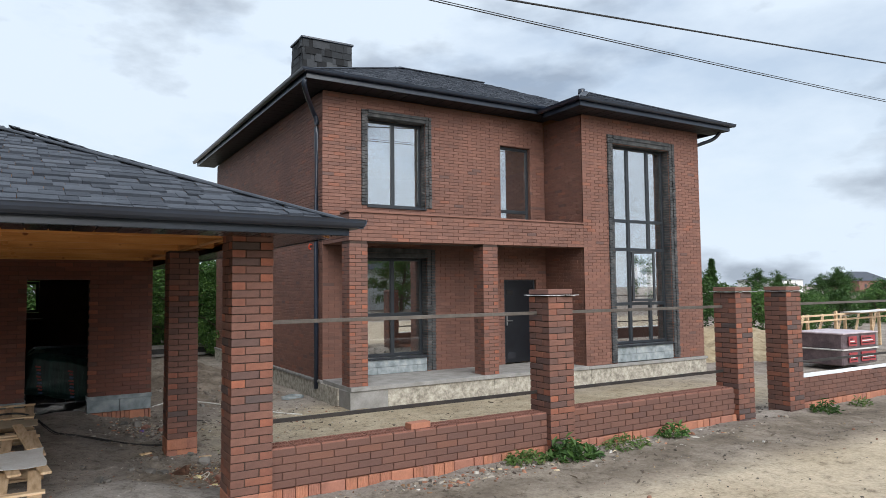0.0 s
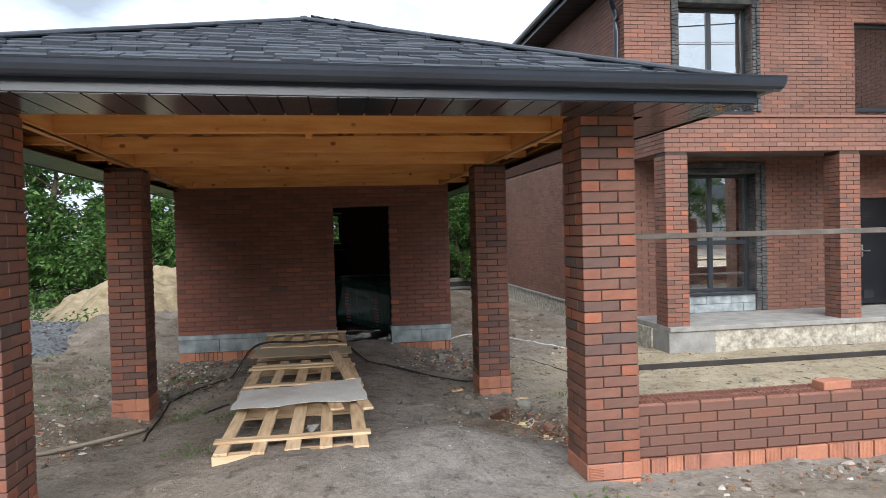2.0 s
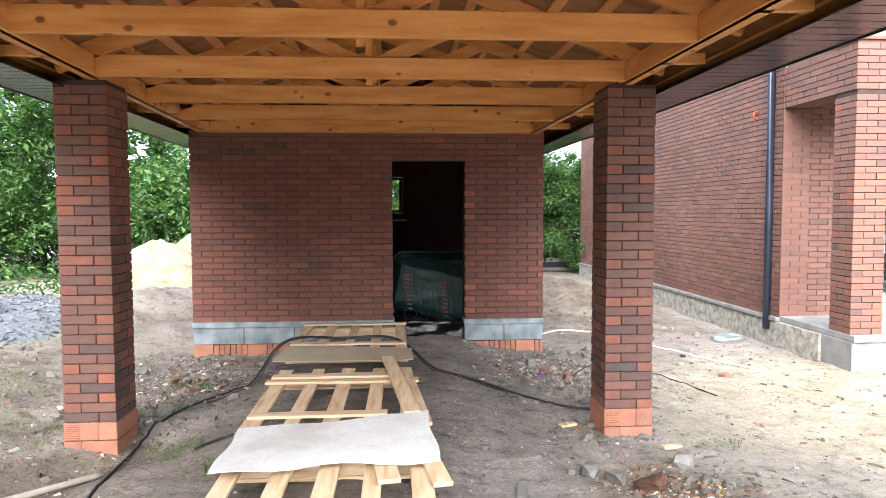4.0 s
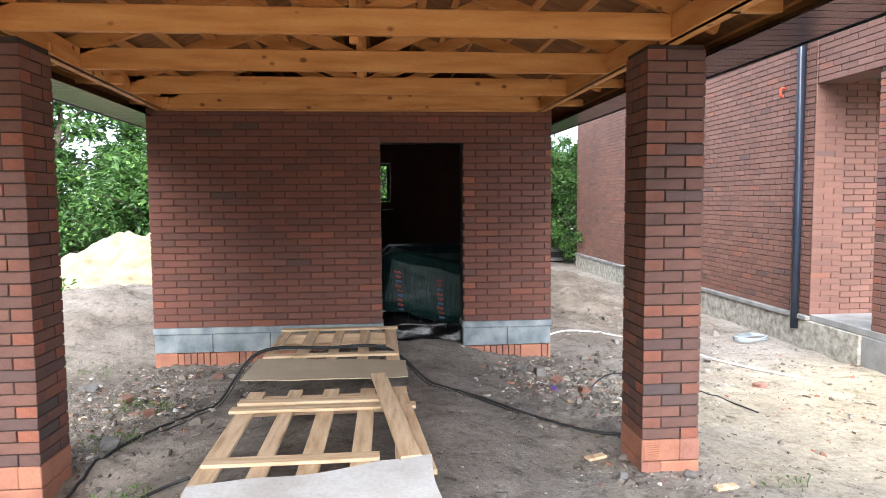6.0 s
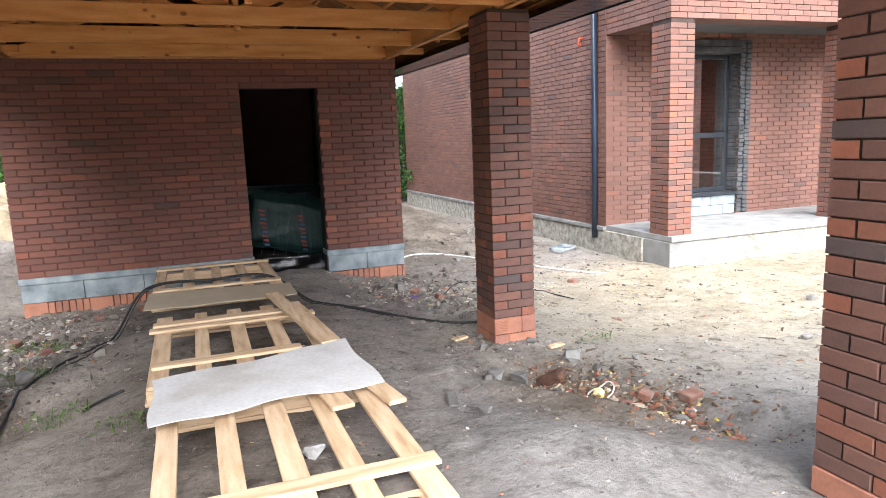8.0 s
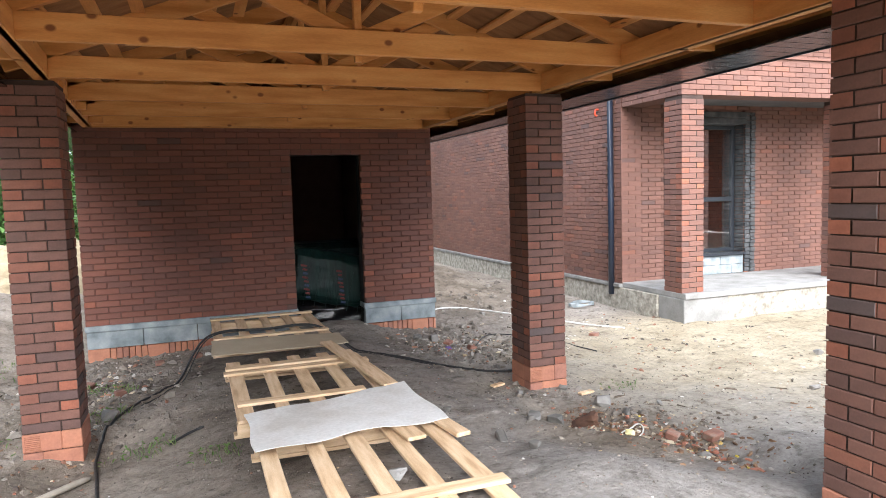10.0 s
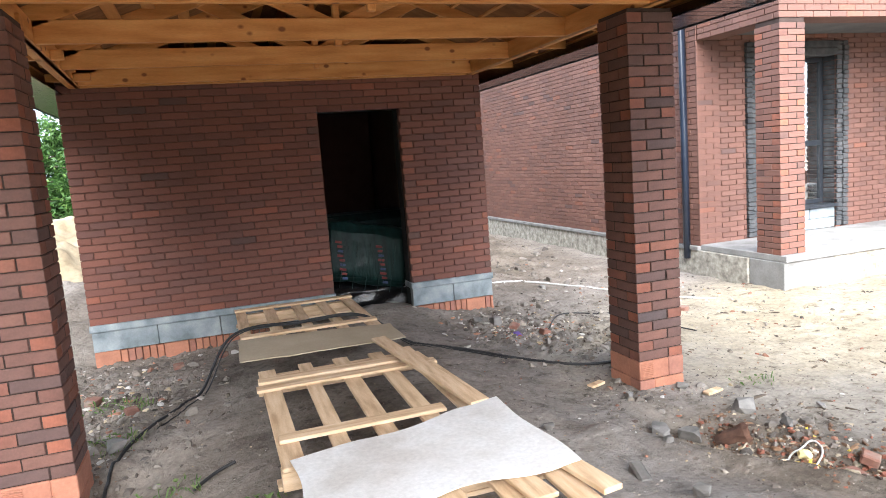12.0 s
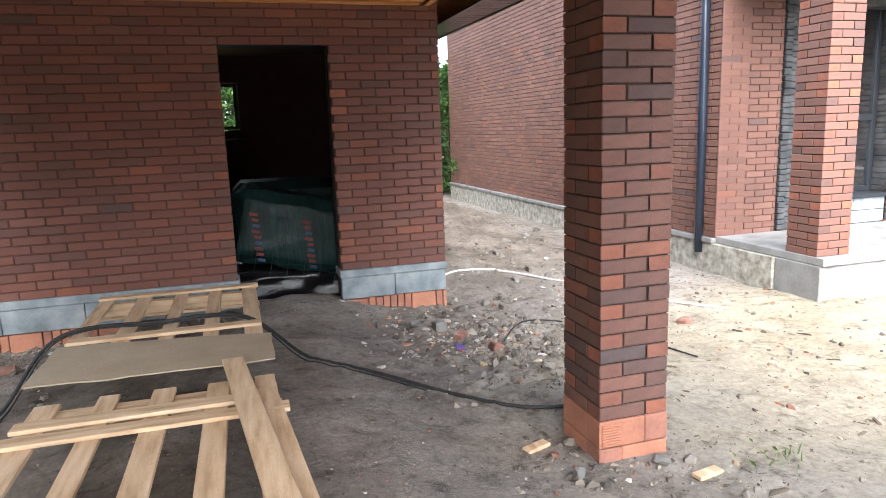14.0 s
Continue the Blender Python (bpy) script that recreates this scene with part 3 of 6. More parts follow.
def make_ground():
    xs = [-3000, -600, -150, -60, -30, -20] + [-14 + 0.5 * i for i in range(16)] + [-6 + 0.1 * i for i in range(30)] + [-3 + 0.03 * i for i in range(240)] + [4.2 + 0.09 * i for i in range(21)] + [6.1 + 0.25 * i for i in range(60)] + [22, 26, 32, 45, 70, 150, 600, 3000]
    ys = [-3000, -600, -150, -60, -30, -15, -8, -5, -3, -1.5, 0] + [1.0 + 0.25 * i for i in range(10)] + [3.5 + 0.1 * i for i in range(17)] + [5.2 + 0.03 * i for i in range(257)] + [12.93, 13.0] + [13.1 + 0.12 * i for i in range(60)] + [20.4 + 0.4 * i for i in range(16)] + [27, 29, 32, 40, 60, 150, 600, 3000]
    verts = [(x, y, ground_z(x, y)) for y in ys for x in xs]
    n = len(xs)
    faces = [(j * n + i, j * n + i + 1, (j + 1) * n + i + 1, (j + 1) * n + i) for j in range(len(ys) - 1) for i in range(n - 1)]
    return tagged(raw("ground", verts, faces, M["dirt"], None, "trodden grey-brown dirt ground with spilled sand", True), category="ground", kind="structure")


ground = make_ground()


# ---- carport with garage ----
CX0, CX1 = -2.10, 1.983          # left faces of the column rows
CY0, CY1, GY = 5.51, 8.97, 12.20  # front faces of the column rows and the garage front
GX0, GX1, GYB = -2.13, 2.20, 17.2
TOP = 2.155                       # underside of the timber
BM = (M["brick"], M["brick_far"])
GM = (M["wall_brick"], M["wall_brick_far"])
carport = thing("carport", (0.1, 9.0, -0.5), "brick carport and garage with dark shingled hip roof, unfinished", "carport")
for cx, cy, z0, foot in ((-1.90, CY0 - 0.12, -0.19, -0.46), (CX1, CY0, -0.21, -0.44), (CX0, CY1, -0.36, -0.64), (CX1, CY1, -0.35, -0.64)):
    column(carport, cx, cy, z0, TOP, BM, foot=foot)

# garage walls: block plinth, then bonded brick, with one doorway and a window at the back
DOOR = (0.313 - GX0, 1.205 - GX0, -2.0, 1.82)
brick_wall("wall_garage_front", carport, (GX0, GY, 0), (0, -1, 0), GX1 - GX0, -0.15, TOP + 0.1, [DOOR], lambda x, y, z: x > 0.0 and z < 1.9, GM)
brick_wall("wall_garage_right", carport, (GX1, GY + 0.002, 0), (1, 0, 0), GYB - GY - 0.002, -0.15, TOP + 0.1, [], None, GM)
brick_wall("wall_garage_left", carport, (GX0, GYB, 0), (-1, 0, 0), GYB - GY - 0.002, -0.15, TOP + 0.1, [], None, GM)
brick_wall("wall_garage_back", carport, (GX1, GYB, 0), (0, 1, 0), GX1 - GX0, -0.15, TOP + 0.1, [(GX1 - 0.46, GX1 + 0.52, 1.18, 1.86)], None, GM)


def garage_plinth():
    for a, b in ((GX0, 0.313), (1.205, GX1)):
        bm = bmesh.new()
        box(bm, a - 0.012, b + 0.012, GY - 0.012, GY + 0.27, -0.222, -0.152, 0.006)
        part("plinth_cap", bm, M["foam_block"], carport, "grey concrete capping strip")
        n = max(2, round((b - a) / 0.6))
        for i in range(n):
            w = (b - a) / n
            bm = bmesh.new()
            box(bm, a + i * w + 0.003, a + (i + 1) * w - 0.003, GY + 0.004, GY + 0.27, -0.425, -0.224, 0.005)
            part("plinth_block", bm, M["foam_block"], carport)
        x = a
        k = 0
        while x < b - 0.03:
            w = 0.068 if (k % 7) else 0.24
            bm = bmesh.new()
            dz = random.uniform(-0.008, 0.004)
            box(bm, x + 0.004, min(x + w, b) - 0.004, GY - 0.004 + random.uniform(0, 0.012), GY + 0.26, -0.75, -0.43 + dz, 0.005)
            part("footing_block", bm, M["red_block"], carport)
            x += w
            k += 1
    for x0, x1, y0, y1 in ((GX0, GX0 + 0.25, GY + 0.27, GYB), (GX1 - 0.25, GX1, GY + 0.27, GYB), (GX0, GX1, GYB - 0.25, GYB)):
        bm = bmesh.new()
        box(bm, x0 - 0.004, x1 + 0.004, y0, y1, -0.8, -0.152)
        part("plinth", bm, M["foam_block"], carport)
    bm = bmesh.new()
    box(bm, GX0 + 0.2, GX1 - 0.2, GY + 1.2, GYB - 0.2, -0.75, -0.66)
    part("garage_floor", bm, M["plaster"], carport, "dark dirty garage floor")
    bm = bmesh.new()
    box(bm, GX0 + 0.02, GX1 - 0.02, GY + 0.05, GYB - 0.02, TOP + 0.11, TOP + 0.16)
    part("garage_ceiling", bm, M["board"], carport)
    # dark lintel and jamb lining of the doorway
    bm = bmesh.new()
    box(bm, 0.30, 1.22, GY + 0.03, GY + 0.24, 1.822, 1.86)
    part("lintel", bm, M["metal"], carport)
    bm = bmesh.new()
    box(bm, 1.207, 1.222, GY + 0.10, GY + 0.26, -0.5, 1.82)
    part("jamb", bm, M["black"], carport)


garage_plinth()

# roof: a hip whose eave stands half a metre out
EX0, EX1, EY0, EY1, EZ = -2.42, 2.84, 4.95, 17.7, 2.21
FL, FR, BR, BL = (-2.36, 4.66), (2.86, 4.95), (2.62, 17.7), (-2.62, 17.7)   # corners of the eave, the front run a little askew
RX, RY0, RY1, RZ = 0.18, 7.15, 15.0, 3.20
RXL = 0.12


def slope_shingles(poly, row=0.145, near=None, mat_far=None, seed=1):
    """Rows of shingle tabs on one roof face. poly: eave start, eave end, then the upper corners in turn. Returns far verts, faces and single tabs."""
    rnd = random.Random(seed)
    P = [Vector(p) for p in poly]
    U = (P[1] - P[0]).normalized()
    Nn = (P[1] - P[0]).cross(P[2] - P[0]).normalized()
    V = Nn.cross(U)
    uv = [((p - P[0]).dot(U), (p - P[0]).dot(V)) for p in P]
    top = max(v for _, v in uv)

    def span(v):
        us = []
        for (a, b), (c, d) in zip(uv, uv[1:] + uv[:1]):
            if (b - v) * (d - v) <= 0 and abs(d - b) > 1e-6:
                us.append(a + (c - a) * (v - b) / (d - b))
        return (min(us), max(us)) if len(us) > 1 else None
    verts, faces, single = [], [], []
    j = 0
    v = -0.03
    while v < top - 0.02:
        s = span(max(0.0, v + row * 0.5))
        if s:
            u = s[0] - 0.02 - rnd.random() * 0.12
            while u < s[1]:
                w = rnd.choice((0.09, 0.13, 0.17, 0.21, 0.26))
                a, b = max(u, s[0] - 0.01), min(u + w, s[1] + 0.01)
                if b - a > 0.02:
                    lift = rnd.choice((0.005, 0.014, 0.019))
                    drop = rnd.uniform(0, 0.008)
                    lo, hi = v - drop, min(v + row + 0.03, top - 0.001)
                    # both ends are cut along the hips
                    c, d = span(max(0.0, lo)) or s, span(max(0.0, hi)) or s
                    la, lb = max(a, c[0]), min(b - 0.004, c[1])
                    ha, hb = min(max(a, d[0]), d[1]), max(min(b - 0.004, d[1]), d[0])
                    q = [P[0] + U * x + V * y + Nn * n for x, y, n in ((la, lo, lift + 0.010), (lb, lo, lift + 0.010), (hb, hi, lift - 0.004), (ha, hi, lift - 0.004), (la, lo, 0.0), (lb, lo, 0.0))]
                    k = len(verts)
                    verts += [tuple(p) for p in q]
                    faces += [(k, k + 1, k + 2, k + 3), (k + 4, k + 5, k + 1, k), (k + 4, k, k + 3), (k + 5, k + 2, k + 1)]
                u += w
        v += row
    return verts, faces


def shingled(name, parent, polys, thick=0.04, singles=0, row=0.145):
    """Roof deck plus shingle tabs; the lowest tabs of the first face are pieces of their own."""
    verts, faces = [], []
    for p in polys:
        k = len(verts)
        verts += [tuple(v) for v in p] + [(v[0], v[1], v[2] - thick) for v in p]
        n = len(p)
        faces += [tuple(range(k, k + n)), tuple(range(k + n, k + 2 * n))[::-1]]
    roof = raw(name, verts, faces, M["deck"], parent, "dark grey laminated shingle hip roof")
    fv, ff = [], []
    for i, p in enumerate(polys):
        v, f = slope_shingles(p, row, seed=7 + i)
        start = 0
        if i == 0 and singles:
            TABS.append((roof, v, f, singles))
            start = singles
        k = len(fv) - start * 6
        fv += v[start * 6:]
        ff += [tuple(q + k for q in t) for t in f[start * 4:]]
    tagged(raw("shingles", fv, ff, M["shingle_far"], roof), kind="stuff")
    return roof


TABS = []
TA, TB, TC, TD = (RXL, RY0, RZ - 0.002), (RX, RY0, RZ), (RX, RY1, RZ), (RXL, RY1, RZ - 0.002)
shingled("carport_roof", carport, [
    [(*FL, EZ), (*FR, EZ), TB, TA],
    [(*FR, EZ), (*BR, EZ), TC, TB],
    [(*BR, EZ), (*BL, EZ), TD, TC],
    [(*BL, EZ), (*FL, EZ), TA, TD],
    [TA, TB, TC, TD]], singles=290)
for poly in ([(*FL, EZ), (*FR, EZ), TB, TA], [(*FR, EZ), (*BR, EZ), TC, TB], [(*BL, EZ), (*FL, EZ), TA, TD]):
    low = [(p[0], p[1], p[2] - 0.045) for p in poly] + [(p[0], p[1], p[2] - 0.058) for p in poly]
    raw("sheathing", low, [(0, 1, 2, 3), (7, 6, 5, 4), (0, 4, 5, 1), (1, 5, 6, 2), (2, 6, 7, 3), (3, 7, 4, 0)], M["deck"], carport, "brown roof sheathing boards")


def gutter(parent, a, b, out, z, r=0.062):
    """A half-round gutter along an eave, hung on a fascia."""
    a, b, o = Vector(a), Vector(b), Vector(out)
    verts, faces = [], []
    prof = [(0.0, 0.0)] + [(r - r * math.cos(t), -r * 1.15 * math.sin(t)) for t in [math.pi * k / 8 for k in range(9)]] + [(2 * r + 0.006, 0.004), (2 * r + 0.002, -0.004)]
    prof += [(r - (r - 0.005) * math.cos(t), -(r * 1.15 - 0.005) * math.sin(t)) for t in [math.pi * k / 8 for k in range(8, -1, -1)]]
    n = len(prof)
    for e in (a, b):
        verts += [tuple(e + o * u + Vector((0, 0, z + v))) for u, v in prof]
    faces = [(i, (i + 1) % n, n + (i + 1) % n, n + i) for i in range(n)] + [tuple(range(n))[::-1], tuple(range(n, 2 * n))]
    return raw("gutter", verts, faces, M["metal"], parent, "dark graphite metal rain gutter")


def eave(parent, x0, x1, y0, y1, z, drop=0.15, sides="frl"):
    """Fascia boards and gutters round a hip roof."""
    runs = {"f": ((x0, y0, 0), (x1, y0, 0), (0, -1, 0)), "r": ((x1, y0, 0), (x1, y1, 0), (1, 0, 0)), "l": ((x0, y1, 0), (x0, y0, 0), (-1, 0, 0)), "b": ((x1, y1, 0), (x0, y1, 0), (0, 1, 0))}
    for s in sides:
        a, b, o = (Vector(v) for v in runs[s])
        bm = bmesh.new()
        d = (b - a).normalized()
        p, q = a - d * 0.012, b + d * 0.012
        xs, ys = sorted((p.x, q.x, p.x + o.x * 0.012, q.x + o.x * 0.012)), sorted((p.y, q.y, p.y + o.y * 0.012, q.y + o.y * 0.012))
        box(bm, xs[0], xs[-1], ys[0], ys[-1], z - drop, z + 0.012, 0.002)
        part("fascia", bm, M["metal"], parent, "dark grey metal fascia")
        bm = bmesh.new()
        box(bm, xs[0] + min(0, o.x) * 0.05, xs[-1] + max(0, o.x) * 0.05, ys[0] + min(0, o.y) * 0.05, ys[-1] + max(0, o.y) * 0.05, z + 0.013, z + 0.019)
        part("drip_edge", bm, M["metal"], parent)
        gutter(parent, p - d * 0.11 + o * 0.0125, q + d * 0.11 + o * 0.0125, o, z + 0.002)


def eave_run(parent, a, b, z, drop=0.12):
    """Fascia, drip edge and gutter along one straight eave; the outside lies to the right of a to b."""
    a, b = Vector((*a, 0)), Vector((*b, 0))
    d = (b - a).normalized()
    o = Vector((d.y, -d.x, 0))
    up = Vector((0, 0, 1))
    part("fascia", bar(bmesh.new(), a - d * 0.012 + o * 0.006 + up * (z + 0.006 - drop / 2), b + d * 0.012 + o * 0.006 + up * (z + 0.006 - drop / 2), 0.012, drop + 0.012, 0.002), M["metal"], parent, "dark grey metal fascia")
    part("drip_edge", bar(bmesh.new(), a - d * 0.05 + o * 0.02 + up * (z + 0.016), b + d * 0.05 + o * 0.02 + up * (z + 0.016), 0.10, 0.006, 0), M["metal"], parent)
    gutter(parent, a - d * 0.11 + o * 0.0125, b + d * 0.11 + o * 0.0125, o, z + 0.012, 0.066)


eave_run(carport, FL, FR, EZ)
eave_run(carport, FR, BR, EZ)
eave_run(carport, BL, FL, EZ)


def soffit_planks(parent, x0, x1, y0, y1, z, along, w=0.155):
    """A boxed eave of narrow dark panels with open joints."""
    a0, a1 = (x0, x1) if along == "y" else (y0, y1)
    n = max(1, round((a1 - a0) / w))
    st = (a1 - a0) / n
    for i in range(n):
        bm = bmesh.new()
        p, q = a0 + i * st + 0.004, a0 + (i + 1) * st - 0.004
        if along == "y":
            box(bm, p, q, y0, y1, z, z + 0.012, 0.003)
        else:
            box(bm, x0, x1, p, q, z, z + 0.012, 0.003)
        part("soffit_panel", bm, M["soffit_dark"], parent)
    bm = bmesh.new()
    box(bm, x0, x1, y0, y1, z + 0.013, z + 0.022)
    part("soffit_backing", bm, M["black"], parent)


SZ = 2.085
def soffit_run(parent, a, b, c, d, z, w):
    """Panels between an outer edge a-b and an inner edge d-c, square to the eave."""
    a, b, c, d = (Vector((*p, z)) for p in (a, b, c, d))
    n = max(1, round((b - a).length / w))
    g = 0.005 / (b - a).length
    for i in range(n):
        t0, t1 = i / n + g, (i + 1) / n - g
        q = [a.lerp(b, t0), a.lerp(b, t1), d.lerp(c, t1), d.lerp(c, t0)]
        v = [tuple(p) for p in q] + [(p.x, p.y, p.z + 0.012) for p in q]
        raw("soffit_panel", v, [(3, 2, 1, 0), (4, 5, 6, 7), (0, 1, 5, 4), (1, 2, 6, 5), (2, 3, 7, 6), (3, 0, 4, 7)], M["soffit"], parent)
    q = [(p.x, p.y, p.z + 0.014) for p in (a, b, c, d)]
    raw("soffit_backing", q, [(3, 2, 1, 0)], M["black"], parent)


soffit_run(carport, FL, FR, (2.86, CY0 - 0.14), (-2.36, CY0 - 0.21), SZ, 0.155)
soffit_run(carport, (2.86, CY0 - 0.136), (2.66, GYB), (2.40, GYB), (2.40, CY0 - 0.136), SZ + 0.014, 0.12)
soffit_run(carport, (-2.62, GYB), (-2.37, CY0 - 0.205), (-1.95, CY0 - 0.205), (-2.16, GYB), SZ + 0.014, 0.12)


def carport_timber():
    """Side plates, joists, trusses and rafters, all of planed pine."""
    def timber(name, a, b, w, h, mat="beam"):
        part(name, bar(bmesh.new(), a, b, w, h), M[mat], carport)
    zc = TOP + 0.075
    for xa, xb, o in ((-1.60, -1.93, -0.035), (2.15, 2.04, 0.035)):
        timber("side_beam", (xa, CY0 + 0.05, zc), (xb, GY - 0.01, zc), 0.05, 0.15, "beam_y")
        timber("side_strip", (xa + o, CY0 + 0.05, TOP + 0.012), (xb + o, GY - 0.01, TOP + 0.012), 0.10, 0.024, "beam_y")
    for y in (6.5, 7.7, 8.85, 9.95, 11.03, 12.0):
        t = (y - CY0) / (GY - CY0)
        xl, xr = -1.575 - 0.33 * t, 2.125 - 0.11 * t
        timber("joist", (xl, y, zc), (xr, y, zc), 0.05, 0.15)
        def roof_z(x, yy):
            t = min((x - EX0) / (RXL - EX0), (EX1 - x) / (EX1 - RX), (yy - EY0 + 0.25) / (RY0 - EY0 + 0.25))
            return EZ + (RZ - EZ) * min(1, t) - 0.12
        top = roof_z(RX, y)
        for sx in (-1, 1):
            xe = RX + sx * 2.2
            ze = roof_z(xe, y)
            if y < RY0:
                xm = RX + sx * 2.3 * (1 - (y - EY0) / (RY0 - EY0))
                timber("rafter", (xe, y, ze), (xm, y, roof_z(xm, y)), 0.05, 0.15)
                timber("rafter", (xm, y, top), (RX, y, top), 0.05, 0.15)
            else:
                timber("rafter", (xe, y, ze), (RX, y, top), 0.05, 0.15)
                timber("strut", (RX, y + 0.055, zc + 0.02), (RX + sx * 1.0, y + 0.055, roof_z(RX + sx * 1.0, y)), 0.04, 0.10)
        if y < 11.5:
            timber("king_post", (RX, y + 0.052, zc - 0.11), (RX, y + 0.052, max(top, zc + 0.2)), 0.05, 0.05, "beam_y")
    timber("front_plate", (-1.575, CY0 + 0.10, zc), (2.125, CY0 + 0.10, zc), 0.05, 0.15)
    timber("wall_plate", (xl - 0.05, GY - 0.035, TOP + 0.05), (xr + 0.05, GY - 0.035, TOP + 0.05), 0.06, 0.10)
    timber("ridge", (RX, RY0, RZ - 0.10), (RX, RY1, RZ - 0.10), 0.05, 0.18, "beam_y")
    for sx in (EX0 + 0.1, EX1 - 0.1):
        timber("hip_rafter", (sx, EY0 + 0.1, EZ - 0.05), (RX if sx > 0 else RXL, RY0, RZ - 0.12), 0.05, 0.18, "beam_y")
    # battens under the deck
    for k in range(1, 10):
        t = k / 10
        for sx in (EX0, EX1):
            x = sx + ((RX if sx > 0 else RXL) - sx) * t
            y0 = EY0 + (RY0 - EY0) * t
            z = EZ + (RZ - EZ) * t - 0.075
            timber("batten", (x, y0, z), (x, EY1 - 0.3, z), 0.10, 0.022, "beam_y")
        y = EY0 + (RY0 - EY0) * t
        z = EZ + (RZ - EZ) * t - 0.075
        timber("batten", (EX0 + (RXL - EX0) * t, y, z), (EX1 + (RX - EX1) * t, y, z), 0.10, 0.022)
    for k in range(6):
        y = CY0 + 0.45 + k * 1.15
        for x0, x1 in ((CX1 + 0.12, CX1 + 0.42), (-2.10, -1.74)):
            timber("lookout", (x0, y, TOP + 0.035), (x1, y, TOP + 0.035), 0.05, 0.07)


carport_timber()

# ---- the house ----
HX0, HX1, HYF, HYP, HYB = 5.47, 15.57, 12.484, 11.094, 22.3
BX0 = 11.40                        # left edge of the projecting right block
FLOOR, HTOP = -0.235, 5.80
HE, BE = 5.98, 5.88                # eave heights of the main roof and of the block
HM = (M["house_brick"], M["house_brick_far"])
house = thing("house", (10.0, 16.0, -0.5), "two-storey red-brown brick house with dark hip roof, unfinished", "house")
PORCH_TOP, BAND_TOP = 2.54, 3.08
W1 = (6.50 - HX0, 7.93 - HX0, 3.42, 5.36)
W2 = (10.03 - HX0, 10.95 - HX0, 2.95, 5.08)
W0 = (6.48 - HX0, 7.95 - HX0, FLOOR - 0.01, 2.30)
D0 = (10.09 - HX0, 11.07 - HX0, FLOOR, 1.84)
brick_wall("wall_front", house, (HX0, HYF, 0), (0, -1, 0), BX0 - HX0, FLOOR, HTOP, [W1, W2, W0, D0], None, HM, label="red-brown facing brick wall")
brick_wall("wall_left", house, (HX0, HYB, 0), (-1, 0, 0), HYB - HYF - 0.012, FLOOR, HTOP, [], lambda x, y, z: y < 14.7 and z < 2.0, HM, label="red-brown facing brick wall")
W3 = (12.40 - BX0, 14.40 - BX0, FLOOR - 0.01, 5.12)
brick_wall("wall_block", house, (BX0, HYP, 0), (0, -1, 0), HX1 - BX0, FLOOR + 0.01, BE - 0.15, [W3], None, HM, label="red-brown facing brick wall")
brick_wall("wall_block_side", house, (BX0, HYF, 0), (-1, 0, 0), HYF - HYP - 0.002, FLOOR + 0.01, BE - 0.15, [], None, HM)
brick_wall("wall_right", house, (HX1, HYP + 0.26, 0), (1, 0, 0), HYB - HYP - 0.26, FLOOR, HTOP, [], None, HM)
brick_wall("wall_back", house, (HX1, HYB + 0.01, 0), (0, 1, 0), HX1 - HX0, FLOOR, HTOP, [], None, HM)
# porch columns and the balcony parapet above them
for px in (HX0 + 0.01, 8.535):
    column(house, px, HYP, FLOOR + 0.02, PORCH_TOP, HM, "porch_column")
brick_wall("parapet_front", house, (HX0 + 0.005, HYP - 0.002, 0), (0, -1, 0), BX0 - HX0 - 0.01, PORCH_TOP, BAND_TOP, [], None, HM, 0.37)
brick_wall("parapet_side", house, (HX0 + 0.003, HYF - 0.02, 0), (-1, 0, 0), HYF - HYP - 0.022, PORCH_TOP, BAND_TOP, [], None, HM, 0.37)
bm = bmesh.new()
box(bm, HX0 + 0.38, BX0 - 0.01, HYP + 0.36, HYF - 0.01, PORCH_TOP + 0.06, PORCH_TOP + 0.26)
part("balcony_slab", bm, M["plaster"], house)
bm = bmesh.new()
box(bm, HX0 - 0.02, BX0 - 0.003, HYP - 0.02, HYP + 0.40, BAND_TOP + 0.002, BAND_TOP + 0.04, 0.004)
part("parapet_cap", bm, M["house_brick_far"], house)
# pier that closes the porch against the corner of the house
brick_wall("porch_pier", house, (HX0 + 0.004, HYF - 0.002, 0), (0, -1, 0), 0.36, FLOOR + 0.02, PORCH_TOP, [], None, HM, 0.05)


